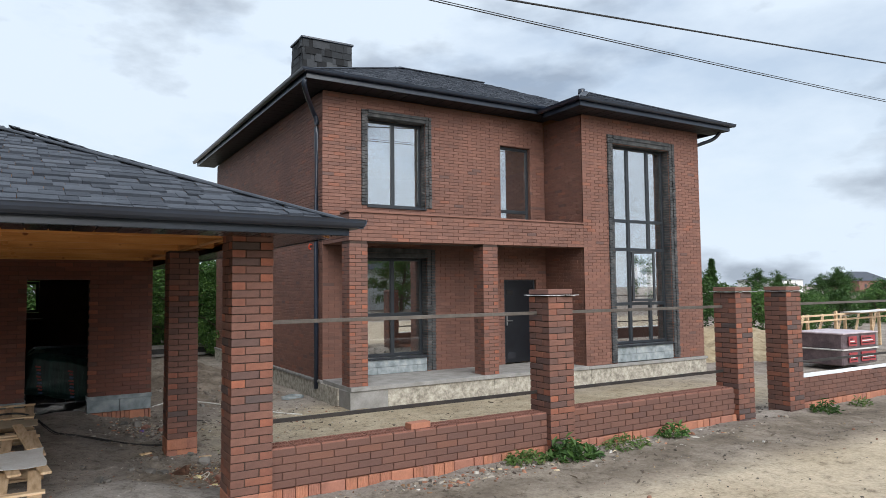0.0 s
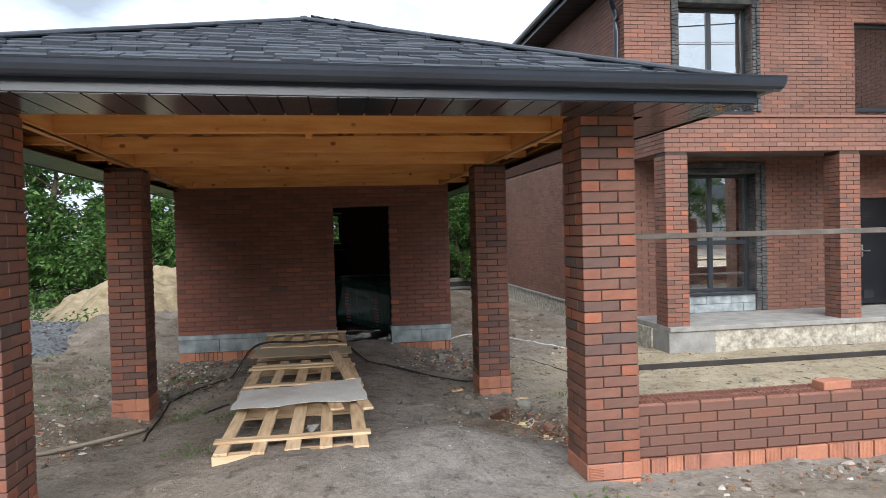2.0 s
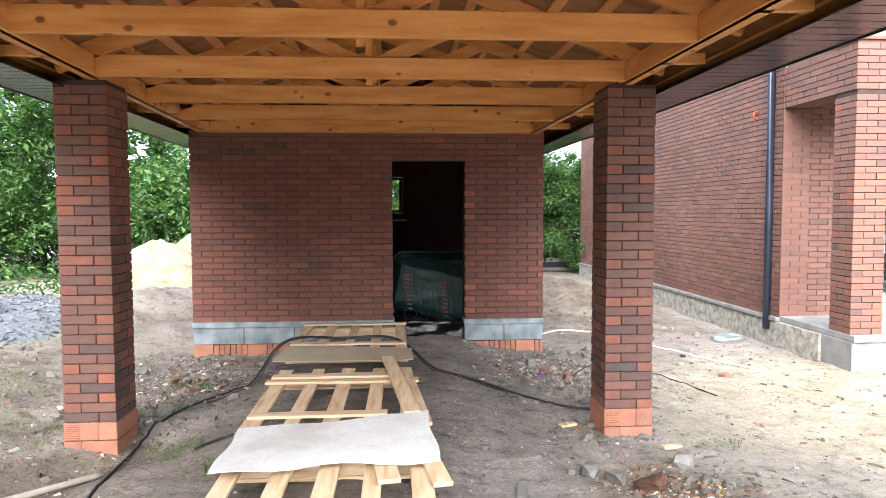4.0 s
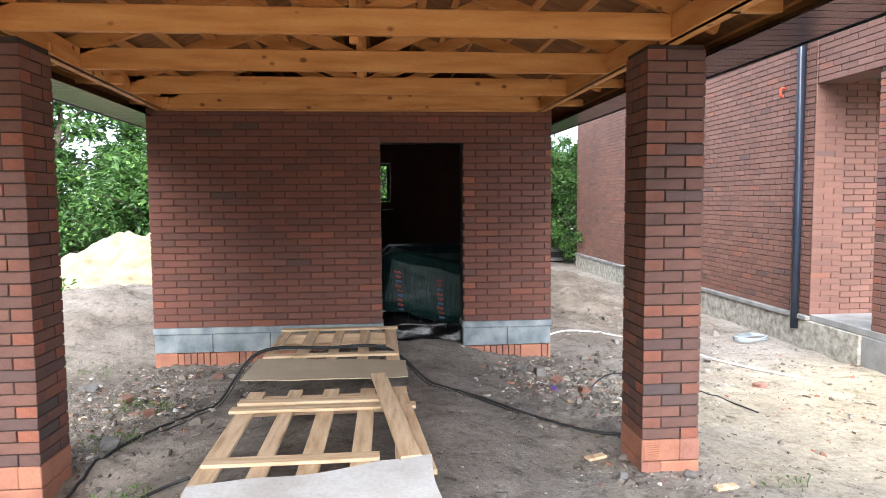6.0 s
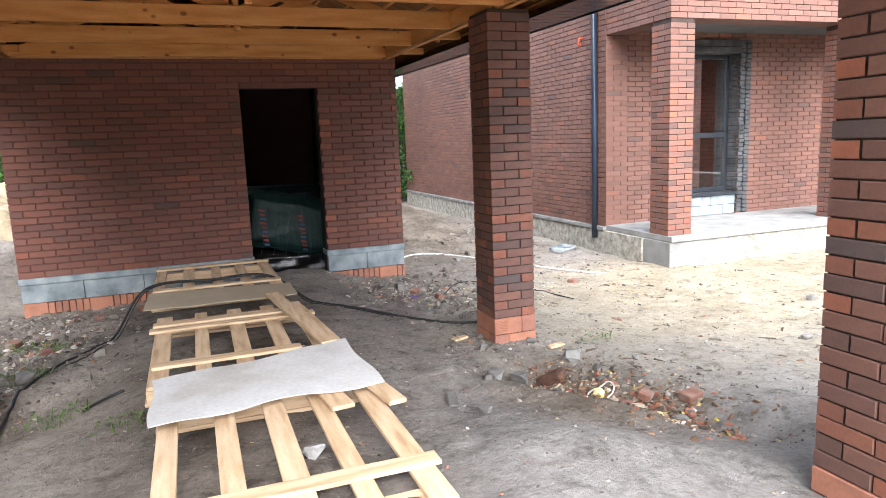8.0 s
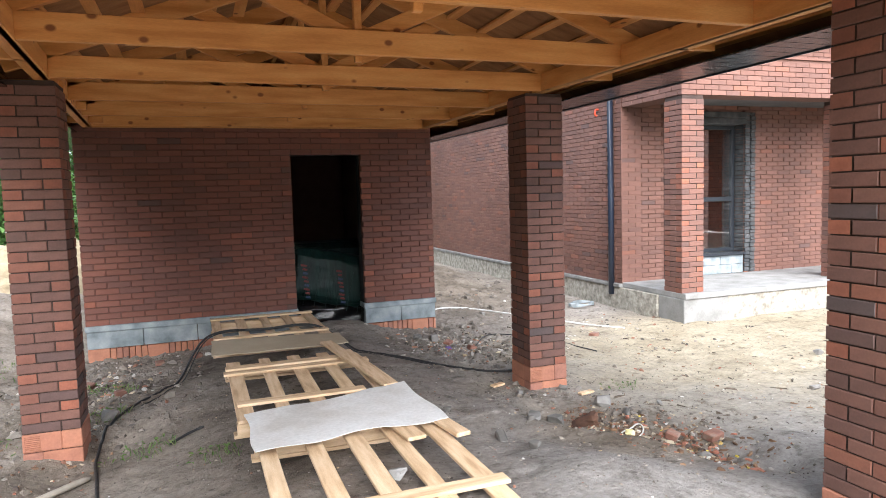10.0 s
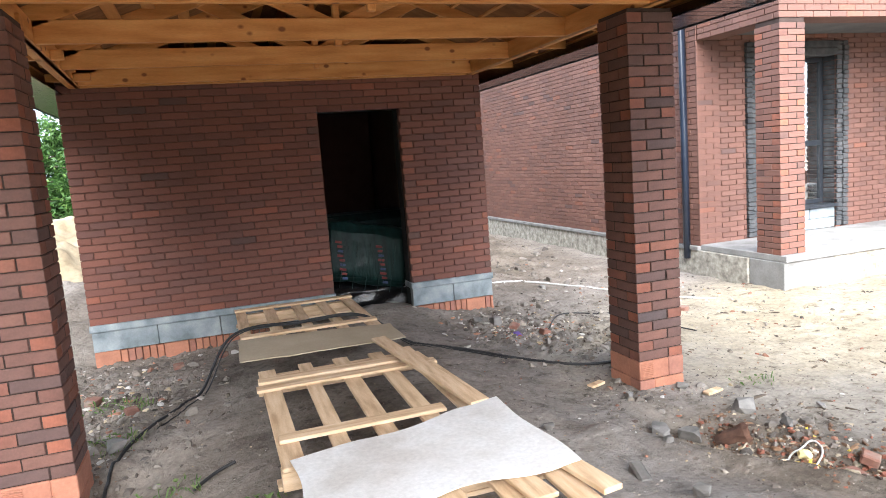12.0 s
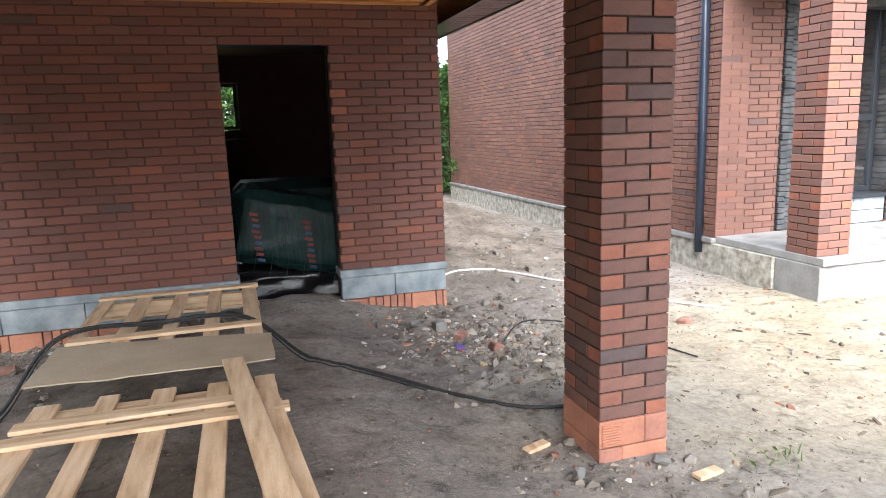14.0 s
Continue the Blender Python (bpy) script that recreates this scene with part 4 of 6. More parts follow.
def house_base():
    """Rough cast plinth with a thin floor slab that stands out over it."""
    for i, (x0, x1) in enumerate(((HX0 + 0.0, 6.25), (6.254, 8.75), (8.754, 11.5), (11.504, HX1))):
        bm = bmesh.new()
        box(bm, x0, x1, HYP - 0.05 - 0.006 * (i == 0), HYP + 0.5, -0.95, FLOOR - 0.062, 0.008)
        part("plinth", bm, M["slab"] if i == 0 else M["concrete"], house, "rough cast concrete plinth")
    bm = bmesh.new()
    box(bm, HX0 - 0.03, HX0 + 0.4, HYP + 0.502, HYB, -0.95, FLOOR - 0.062, 0.008)
    part("plinth", bm, M["concrete"], house, "rough cast concrete plinth")
    bm = bmesh.new()
    box(bm, HX0 + 0.402, HX1 - 0.01, HYP + 0.502, HYB, -0.95, FLOOR - 0.064)
    part("foundation", bm, M["concrete"], house)
    bm = bmesh.new()
    box(bm, HX0 + 0.005, BX0 + 0.005, HYP - 0.085, HYF - 0.003, FLOOR - 0.06, FLOOR + 0.018, 0.006)
    part("porch_floor", bm, M["slab"], house, "pale concrete porch floor")
    bm = bmesh.new()
    box(bm, BX0 + 0.008, HX1 + 0.03, HYP - 0.085, HYP + 0.3, FLOOR - 0.06, FLOOR + 0.006, 0.006)
    part("ledge", bm, M["slab"], house)
    bm = bmesh.new()
    box(bm, HX0 - 0.055, HX0 + 0.2, HYF - 0.002, HYB, FLOOR - 0.06, FLOOR - 0.004, 0.006)
    part("ledge", bm, M["slab"], house)


house_base()


def window(parent, x0, x1, z0, z1, y, posts=(0.5,), rails=(), label="dark framed window", trim=0.13, reveal=0.16, sill=True, trim_bottom=None, blocks=0):
    """A window in a wall that faces -y: frame, mullions, panes, rough dark stone trim, sill and an infill of blocks under it."""
    win = new("window")
    win.parent = parent
    win.matrix_parent_inverse = Matrix.Translation(-world_place(parent))
    tagged(win, label)
    yf = y + reveal
    f = 0.065
    bm = bmesh.new()
    box(bm, x0, x0 + f, yf, yf + 0.07, z0, z1, 0.006)
    box(bm, x1 - f, x1, yf, yf + 0.07, z0, z1, 0.006)
    box(bm, x0 + f, x1 - f, yf, yf + 0.07, z0, z0 + f, 0.006)
    box(bm, x0 + f, x1 - f, yf, yf + 0.07, z1 - f, z1, 0.006)
    part("frame", bm, M["frame"], win)
    xs = [x0 + f] + [x0 + (x1 - x0) * t for t in posts] + [x1 - f]
    zs = [z0 + f] + [z0 + (z1 - z0) * t for t in rails] + [z1 - f]
    for t in posts:
        bm = bmesh.new()
        x = x0 + (x1 - x0) * t
        box(bm, x - 0.045, x + 0.045, yf - 0.004, yf + 0.066, z0 + f, z1 - f, 0.006)
        part("mullion", bm, M["frame"], win)
    for t in rails:
        bm = bmesh.new()
        z = z0 + (z1 - z0) * t
        box(bm, x0 + f, x1 - f, yf - 0.002, yf + 0.064, z - 0.04, z + 0.04, 0.006)
        part("transom", bm, M["frame"], win)
    for a, b in zip(xs, xs[1:]):
        for c, d in zip(zs, zs[1:]):
            bm = bmesh.new()
            box(bm, a, b, yf + 0.03, yf + 0.036, c, d)
            ob = part("pane", bm, M["glass"], win)
            ob.visible_shadow = False
    if trim:
        zb = z0 if trim_bottom is None else trim_bottom
        rnd = random.Random(int(x0 * 100))
        for side in (-1, 1):
            for row in range(2):
                z = zb
                while z < z1 + trim:
                    h = rnd.uniform(0.055, 0.085)
                    e = min(z + h, z1 + trim)
                    xa = (x0 - trim * (row + 1) / 2 if side < 0 else x1 + trim * row / 2)
                    bm = bmesh.new()
                    pr = rnd.uniform(0.012, 0.034) + (0.02 if row else 0.0)
                    box(bm, xa, xa + trim / 2, y - pr, y + reveal * (1 - row) + 0.01, z + 0.003, e - 0.003, 0.008)
                    part("trim_stone", bm, M["trim"], win)
                    z = e
        bm = bmesh.new()
        box(bm, x0, x1, y - 0.03, y + reveal, z1, z1 + trim * 0.5, 0.008)
        part("trim_head", bm, M["trim"], win)
        bm = bmesh.new()
        box(bm, x0, x1, y - 0.045, y + 0.02, z1 + trim * 0.52, z1 + trim, 0.008)
        part("trim_head", bm, M["trim"], win)
    if sill:
        bm = bmesh.new()
        box(bm, x0 - 0.02, x1 + 0.02, y - 0.03, yf, z0 - 0.045, z0 - 0.003, 0.004)
        part("sill", bm, M["frame"], win)
    if blocks:
        n, zb = 3, z0 - 0.05
        rows = max(1, round(blocks / 0.19))
        for r in range(rows):
            off = 0.5 * (r % 2)
            w = (x1 - x0) / n
            for k in range(n + (r % 2)):
                a, b = x0 + (k - off) * w, x0 + (k + 1 - off) * w
                a, b = max(a, x0), min(b, x1)
                bm = bmesh.new()
                box(bm, a + 0.003, b - 0.003, y + 0.02, y + 0.24, zb - (r + 1) * blocks / rows + 0.003, zb - r * blocks / rows - 0.003, 0.004)
                part("infill_block", bm, M["foam_block"], win)
    return win


window(house, HX0 + W1[0], HX0 + W1[1], W1[2], W1[3], HYF, label="tall two-pane window with dark frame and rough stone trim", sill=True, trim=0.15, reveal=0.22)
window(house, HX0 + W2[0], HX0 + W2[1], W2[2], W2[3], HYF, posts=(), rails=(0.25,), label="narrow dark balcony door", trim=0, sill=False, reveal=0.10)
window(house, HX0 + W0[0], HX0 + W0[1], 0.14, W0[3], HYF, posts=(0.48,), rails=(0.42,), label="porch window with dark frame over grey blocks", trim=0.2, reveal=0.22, trim_bottom=FLOOR + 0.03, blocks=0.31)
window(house, BX0 + W3[0], BX0 + W3[1], 0.20, W3[3], HYP, posts=(0.36, 0.72), rails=(0.20, 0.475, 0.62), label="two-storey stair window with dark frame", trim=0.19, reveal=0.22, trim_bottom=FLOOR + 0.03, blocks=0.36)


def open_sash():
    """A casement of the stair window that stands ajar."""
    x0, z0, z1 = BX0 + W3[0] + 0.36 * (W3[1] - W3[0]) + 0.05, 1.25, 2.49
    w, y = 0.60, HYP + 0.215
    turn = Matrix.Translation((x0, y, 0)) @ Matrix.Rotation(radians(-24), 4, "Z")
    bm = bmesh.new()
    for a, b, c, d in ((0, 0.06, z0, z1), (w - 0.06, w, z0, z1), (0.06, w - 0.06, z0, z0 + 0.06), (0.06, w - 0.06, z1 - 0.06, z1)):
        box(bm, a, b, -0.05, 0.0, c, d, 0.005)
    bmesh.ops.transform(bm, matrix=turn, verts=bm.verts)
    sash = part("open_sash", bm, M["frame"], house, "dark window sash standing ajar")
    bm = bmesh.new()
    box(bm, 0.06, w - 0.06, -0.03, -0.024, z0 + 0.06, z1 - 0.06)
    bmesh.ops.transform(bm, matrix=turn, verts=bm.verts)
    part("pane", bm, M["glass"], sash).visible_shadow = False


open_sash()


def front_door():
    d = new("door")
    d.parent = house
    d.matrix_parent_inverse = Matrix.Translation(-world_place(house))
    tagged(d, "closed dark grey metal entrance door")
    x0, x1, z0, z1, y = HX0 + D0[0], HX0 + D0[1], FLOOR + 0.02, D0[3], HYF + 0.06
    bm = bmesh.new()
    box(bm, x0, x0 + 0.06, y, y + 0.1, z0, z1, 0.005)
    box(bm, x1 - 0.06, x1, y, y + 0.1, z0, z1, 0.005)
    box(bm, x0 + 0.06, x1 - 0.06, y, y + 0.1, z1 - 0.06, z1, 0.005)
    part("door_frame", bm, M["frame"], d)
    bm = bmesh.new()
    box(bm, x0 + 0.063, x1 - 0.063, y + 0.015, y + 0.08, z0 + 0.02, z1 - 0.063, 0.004)
    part("door_leaf", bm, M["door_paint"], d)
    bm = bmesh.new()
    box(bm, x0 + 0.10, x0 + 0.135, y + 0.004, y + 0.014, 0.70, 0.93, 0.004)
    box(bm, x0 + 0.11, x0 + 0.25, y - 0.045, y - 0.025, 0.80, 0.825, 0.006)
    box(bm, x0 + 0.11, x0 + 0.13, y - 0.03, y + 0.01, 0.80, 0.825, 0.003)
    part("door_handle", bm, M["steel"], d, "bright steel lever handle")
    bm = bmesh.new()
    box(bm, x0 + 0.12, x0 + 0.30, y + 0.011, y + 0.0145, 1.44, 1.56, 0.001)
    part("sticker", bm, M["black"], d)
    bm = bmesh.new()
    box(bm, x0 + 0.14, x0 + 0.36, y + 0.008, y + 0.0145, -0.10, 0.06, 0.001)
    part("film_scrap", bm, M["soffit"], d)


front_door()

# roof of the house: main hip with its ridge along x, and the hip of the projecting block
FX0, FX1, FY0, FY1 = HX0 - 0.55, HX1 + 0.55, HYF - 0.58, HYB + 0.5
PY0, PX0 = HYP - 0.58, BX0 - 0.56
R1 = (9.35, 16.6, 8.1)
R2 = (12.4, 16.6, 8.1)
A2 = ((PX0 + FX1) / 2, PY0 + 2.62, 7.05)
VAL = (PX0, FY0, HE)
shingled("house_roof", house, [
    [(FX0, FY0, HE), (FX1, FY0, HE), R2, R1],
    [(FX0, FY1, HE), (FX0, FY0, HE), R1],
    [(FX1, FY1, HE), (FX0, FY1, HE), R1, R2],
    [(FX1, FY0, HE), (FX1, FY1, HE), R2]], row=0.2)
shingled("block_roof", house, [
    [(PX0, PY0, BE), (FX1, PY0, BE), A2],
    [(PX0, FY0 + 3.0, BE), (PX0, PY0, BE), A2, (A2[0], A2[1] + 3.0, A2[2])],
    [(FX1, PY0, BE), (FX1, FY0 + 3.0, BE), (A2[0], A2[1] + 3.0, A2[2]), A2]], row=0.2)
eave(house, FX0, PX0, FY0, FY1, HE, 0.17, "fl")
eave(house, PX0, FX1, PY0, FY0, BE, 0.17, "fr")
eave(house, PX0, FX1 + 0.001, PY0, FY0 - 0.1, BE, 0.17, "l")
soffit_planks(house, FX0, HX0 + 0.02, FY0, FY1, HE - 0.165, "x", 0.3)
soffit_planks(house, HX0 + 0.024, BX0, FY0, HYF + 0.02, HE - 0.165, "y", 0.3)
soffit_planks(house, PX0, FX1, PY0, HYP + 0.02, BE - 0.163, "y", 0.3)
soffit_planks(house, PX0, BX0 + 0.02, HYP + 0.024, FY0 - 0.004, BE - 0.163, "x", 0.3)
soffit_planks(house, HX1 - 0.02, FX1, HYP + 0.024, FY1, HE - 0.165, "x", 0.3)


def caps(parent, lines, w=0.24):
    """Ridge and hip caps of folded shingle."""
    for a, b in lines:
        up = Vector((0, 0, 0.016))
        part("ridge_cap", bar(bmesh.new(), Vector(a) + up, Vector(b) + up, w * 0.9, 0.030, 0.008), M["shingle_far"], parent)


caps(house, [((FX0, FY0, HE), R1), (R1, R2), ((PX0, PY0, BE), A2), ((FX1, PY0, BE), A2), ((FX0, FY1, HE), R1)])
caps(carport, [((*FL, EZ), TA), ((*FR, EZ), TB), (TA, TB)], 0.2)


def chimney():
    x0, x1, y0, y1, zt = 5.56, 6.78, 14.0, 14.75, 7.44
    bm = bmesh.new()
    box(bm, x0, x1, y0, y1, 5.9, zt)
    ch = part("chimney", bm, M["black"], house, "wide chimney clad in dark shingles")
    fv, ff = [], []
    for poly in ([(x0, y0, 6.0), (x1, y0, 6.0), (x1, y0, zt), (x0, y0, zt)], [(x0, y1, 6.0), (x0, y0, 6.0), (x0, y0, zt), (x0, y1, zt)]):
        v, f = slope_shingles(poly, 0.16, seed=33)
        k = len(fv)
        fv += v
        ff += [tuple(q + k for q in t) for t in f]
    tagged(raw("shingles", fv, ff, M["shingle_dark"], ch), kind="stuff")
    bm = bmesh.new()
    box(bm, x0 - 0.04, x1 + 0.04, y0 - 0.04, y1 + 0.04, zt, zt + 0.05, 0.01)
    part("chimney_cap", bm, M["metal"], ch)


chimney()
tube("vent_pipe", [(13.4, 13.2, 6.9), (13.4, 13.2, 7.08), (13.4, 13.2, 7.09), (13.4, 13.2, 7.16)], 0.10, M["metal"], house)
tube("downpipe", curve_points([(4.86, 11.86, 5.76), (4.9, 11.95, 5.6), (5.3, 12.6, 5.35), (5.41, 12.69, 5.2), (5.41, 12.69, 4.9)], 6) + [Vector((5.41, 12.69, z)) for z in (3, 1, -0.42)], 0.048, M["metal"], house, "dark metal downpipe", 10)

tube("downpipe", curve_points([(16.05, 10.75, 5.72), (15.95, 10.9, 5.55), (15.66, 11.2, 5.40), (15.63, 11.3, 5.25), (15.63, 11.3, 4.9)], 6) + [Vector((15.63, 11.3, z)) for z in (3, 1, -0.35)], 0.048, M["metal"], house, "dark metal downpipe", 10)

# ---- the street fence ----
FYF = 5.58
fence = thing("street_fence", (6.0, 5.8, -0.35), "unfinished brick street fence with pillars and steel rails", "fence")
for px, top in ((5.69, 1.53), (9.20, 1.52), (10.45, 1.55)):
    column(fence, px, FYF, -0.40, top, BM, "fence_pillar")
def hollow_top(x0, x1, y0, z):
    """The open honeycomb tops of the last course of hollow bricks."""
    verts, faces = [], []

    def rib(ax, ay, bx, by, w=0.009):
        d = Vector((bx - ax, by - ay, 0)).normalized()
        n = Vector((-d.y, d.x, 0)) * w / 2
        k = len(verts)
        for zz in (z - 0.025, z):
            verts.extend([(ax - n.x, ay - n.y, zz), (bx - n.x, by - n.y, zz), (bx + n.x, by + n.y, zz), (ax + n.x, ay + n.y, zz)])
        faces.extend([(k + 4, k + 5, k + 6, k + 7), (k, k + 1, k + 5, k + 4), (k + 2, k + 3, k + 7, k + 6), (k + 1, k + 2, k + 6, k + 5), (k + 3, k, k + 4, k + 7)])
    for j in range(2):
        ya, yb = y0 + 0.008 + j * 0.125, y0 + 0.123 + j * 0.125
        x = x0
        while x < x1 - 0.05:
            e = min(x + 0.25, x1)
            for yy in (ya, yb):
                rib(x, yy, e - 0.008, yy, 0.014)
            for xx in (x + 0.006, e - 0.014):
                rib(xx, ya, xx, yb, 0.012)
            for i in range(6):
                u, v = x + 0.02 + i * 0.035, x + 0.02 + (i + 1) * 0.035
                if v < e - 0.01:
                    rib(u, ya, v, yb, 0.006)
                    rib(v, ya, u, yb, 0.006)
            x += 0.258
    return verts, faces


FENCE_TOP = 0.125
FM = (M["fence_brick"], M["fence_brick_far"])
for nm, x0, x1 in (("low_wall", CX1 + 0.385, 5.685), ("low_wall", 6.075, 9.195), ("low_wall", 10.835, 22.0)):
    wall = brick_wall(nm, fence, (x0, FYF + 0.06, 0), (0, -1, 0), x1 - x0, FENCE_TOP - 5 * PITCH, FENCE_TOP, [], lambda x, y, z: x < 9.3, FM, 0.25)
    v, f = hollow_top(x0, min(x1, 13.0), FYF + 0.064, FENCE_TOP + 0.008)
    tagged(raw("honeycomb", v, f, M["hollow"], wall, "open honeycomb tops of red hollow bricks"), kind="stuff")
    k, x = 0, x0
    while x < min(x1, 14.0):
        k += 1
        w = 0.125 if k % 5 else 0.255
        e = min(x + w, x1) - 0.004
        yf = FYF + 0.045 + random.uniform(-0.008, 0.006)
        top = FENCE_TOP - 5 * PITCH - 0.008 + random.uniform(-0.008, 0.0)
        bm = bmesh.new()
        if k % 5 and x < 6:
            n = 7
            line = [(x + 0.004, FYF + 0.29)] + [(x + 0.004 + (e - x - 0.004) * i / (2 * n), yf + 0.007 * ((i // 2) % 2)) for i in range(2 * n + 1)] + [(e, FYF + 0.29)]
            lo = [bm.verts.new((p, q, -0.50)) for p, q in line]
            hi = [bm.verts.new((p, q, top)) for p, q in line]
            bm.faces.new(hi)
            bm.faces.new(lo[::-1])
            for i in range(len(line)):
                j = (i + 1) % len(line)
                bm.faces.new((lo[i], lo[j], hi[j], hi[i]))
        else:
            box(bm, x + 0.004, e, yf, FYF + 0.29, -0.50, top, 0.006)
        part("footing_block", bm, M["red_block"], fence)
        x += w
for z, y in ((1.28, 5.80), (0.33, 5.82)):
    for x0, x1 in ((CX1 + 0.38, 5.69), (6.07, 9.20), (10.83, 22.0)):
        bm = bmesh.new()
        box(bm, x0, x1, y, y + 0.02, z, z + 0.04, 0.003)
        part("rail", bm, M["rail" if z > 1 else "rail_dark"], fence, "thin steel fence rail")


# ---- path of pallets to the garage door ----
def board(name, parent, x0, x1, y0, y1, z0, z1, mat, seed=0, tilt=0.0, turn=0.0):
    rnd = random.Random(seed * 77 + int(x0 * 1000) + int(y0 * 1000))
    bm = bmesh.new()
    m = Matrix.Rotation(radians(turn), 4, "Z") @ Matrix.Rotation(radians(tilt), 4, "X") @ Matrix.Rotation(radians(rnd.uniform(-0.5, 0.5)), 4, "Z")
    box(bm, x0, x1, y0, y1, z0, z1, 0.003, m)
    return part(name, bm, M[mat], parent)


def pallet(x0, x1, y0, y1, top, slats, tops, under, seed, label):
    """A softwood pallet: long slats over cross bearers, with a few cross boards nailed on top."""
    p = thing("pallet", ((x0 + x1) / 2, (y0 + y1) / 2, top - 0.14), label, "pallet", "pallets laid as a path")
    rnd = random.Random(seed)
    for c in slats:
        w = rnd.uniform(0.095, 0.12)
        board("slat", p, c - w / 2, c + w / 2, y0 + rnd.uniform(-0.03, 0.03), y1 + rnd.uniform(-0.02, 0.02), top - 0.022, top, "pallet", seed)
    for y in under:
        board("bearer", p, x0 + 0.02, x1 - 0.02, y - 0.045, y + 0.045, top - 0.12, top - 0.024, "pallet_x", seed)
    for y, a, b in tops:
        board("cross_board", p, a, b, y - 0.05, y + 0.05, top + 0.001, top + 0.022, "pallet_x", seed)
    for y in (under[0] + 0.08, under[-1]):
        board("bottom_board", p, x0, x1, y - 0.05, y + 0.05, top - 0.146, top - 0.122, "pallet_x", seed + 3)
    return p


pallet(-0.60, 0.58, 6.28, 7.95, -0.20, (-0.52, -0.25, 0.0, 0.24, 0.50), ((6.56, -0.60, 0.59),), (6.36, 7.75), 1, "pale softwood pallet lying on the dirt")
pallet(-0.68, 0.52, 8.08, 9.85, -0.20, (-0.60, -0.33, -0.07, 0.20, 0.44), ((8.46, -0.64, 0.30), (9.36, -0.70, 0.54), (9.53, -0.68, 0.30)), (8.15, 9.75), 2, "pale softwood pallet with two cross boards on top")
pallet(-0.76, 0.47, 10.55, 12.16, -0.185, (-0.70, -0.42, -0.14, 0.13, 0.40), ((12.06, -0.76, 0.47), (10.85, -0.74, 0.46)), (10.62, 12.0), 3, "pale softwood pallet against the garage wall")
loose = thing("plank", (0.45, 9.2, -0.18), "loose pine plank lying askew on the pallets", "plank", "loose planks")
part("plank_board", bar(bmesh.new(), (0.28, 10.0, -0.140), (0.47, 8.32, -0.150), 0.115, 0.026), M["pallet"], loose)
loose = thing("plank", (0.5, 9.0, -0.25), "loose pine plank leaning beside the pallet", "plank", "loose planks")
part("plank_board", bar(bmesh.new(), (0.44, 9.6, -0.19), (0.55, 8.25, -0.205), 0.10, 0.03), M["pallet"], loose)
loose = thing("plank", (0.62, 7.4, -0.2), "short pine plank end sticking out under the sheet", "plank", "loose planks")
part("plank_board", bar(bmesh.new(), (0.47, 8.1, -0.165), (0.60, 7.18, -0.170), 0.10, 0.026), M["pallet"], loose)
loose = thing("plank", (0.3, 7.4, -0.2), "short pine plank end sticking out under the sheet", "plank", "loose planks")
part("plank_board", bar(bmesh.new(), (0.24, 8.0, -0.172), (0.33, 7.25, -0.176), 0.12, 0.024), M["pallet"], loose)


def bent_sheet(name, corners, nu, nv, thick, wave, mat, label, category, seed):
    """A thin stiff sheet with sagging surface and torn, wavy edges."""
    a, b, c, d = (Vector(p) for p in corners)
    rnd = random.Random(seed)
    top = []
    for j in range(nv + 1):
        for i in range(nu + 1):
            u, v = i / nu, j / nv
            p = (a * (1 - u) + b * u) * (1 - v) + (d * (1 - u) + c * u) * v
            e = (v - 0.5) * 2
            p += Vector((0, wave * e * (0.6 * math.sin(5.3 * u + seed) + 0.4 * math.sin(13 * u + 2 * seed)), 0))
            p += Vector((wave * 0.25 * math.sin(7 * v) * (u - 0.5) * 2, 0, 0))
            p.z += 0.22 * wave * abs(math.sin(6.1 * u + 1.0)) * (0.3 + 0.7 * abs(e)) + 0.004 * noise.noise((p.x * 6, p.y * 6, seed))
            top.append(p)
    n = len(top)
    verts = [tuple(p) for p in top] + [(p.x, p.y, p.z - thick) for p in top]
    w = nu + 1
    faces = []
    for j in range(nv):
        for i in range(nu):
            k = j * w + i
            faces += [(k, k + 1, k + w + 1, k + w), (n + k + w, n + k + w + 1, n + k + 1, n + k)]
    rim = list(range(0, w)) + [j * w + nu for j in range(1, nv + 1)] + [nv * w + i for i in range(nu - 1, -1, -1)] + [j * w for j in range(nv - 1, 0, -1)]
    base = len(verts)
    verts += [verts[p] for p in rim] + [verts[n + p] for p in rim]
    r = len(rim)
    for k in range(r):
        j = (k + 1) % r
        faces.append((base + j, base + k, base + r + k, base + r + j))
    return tagged(raw(name, verts, faces, M[mat], None, label, True), category=category)


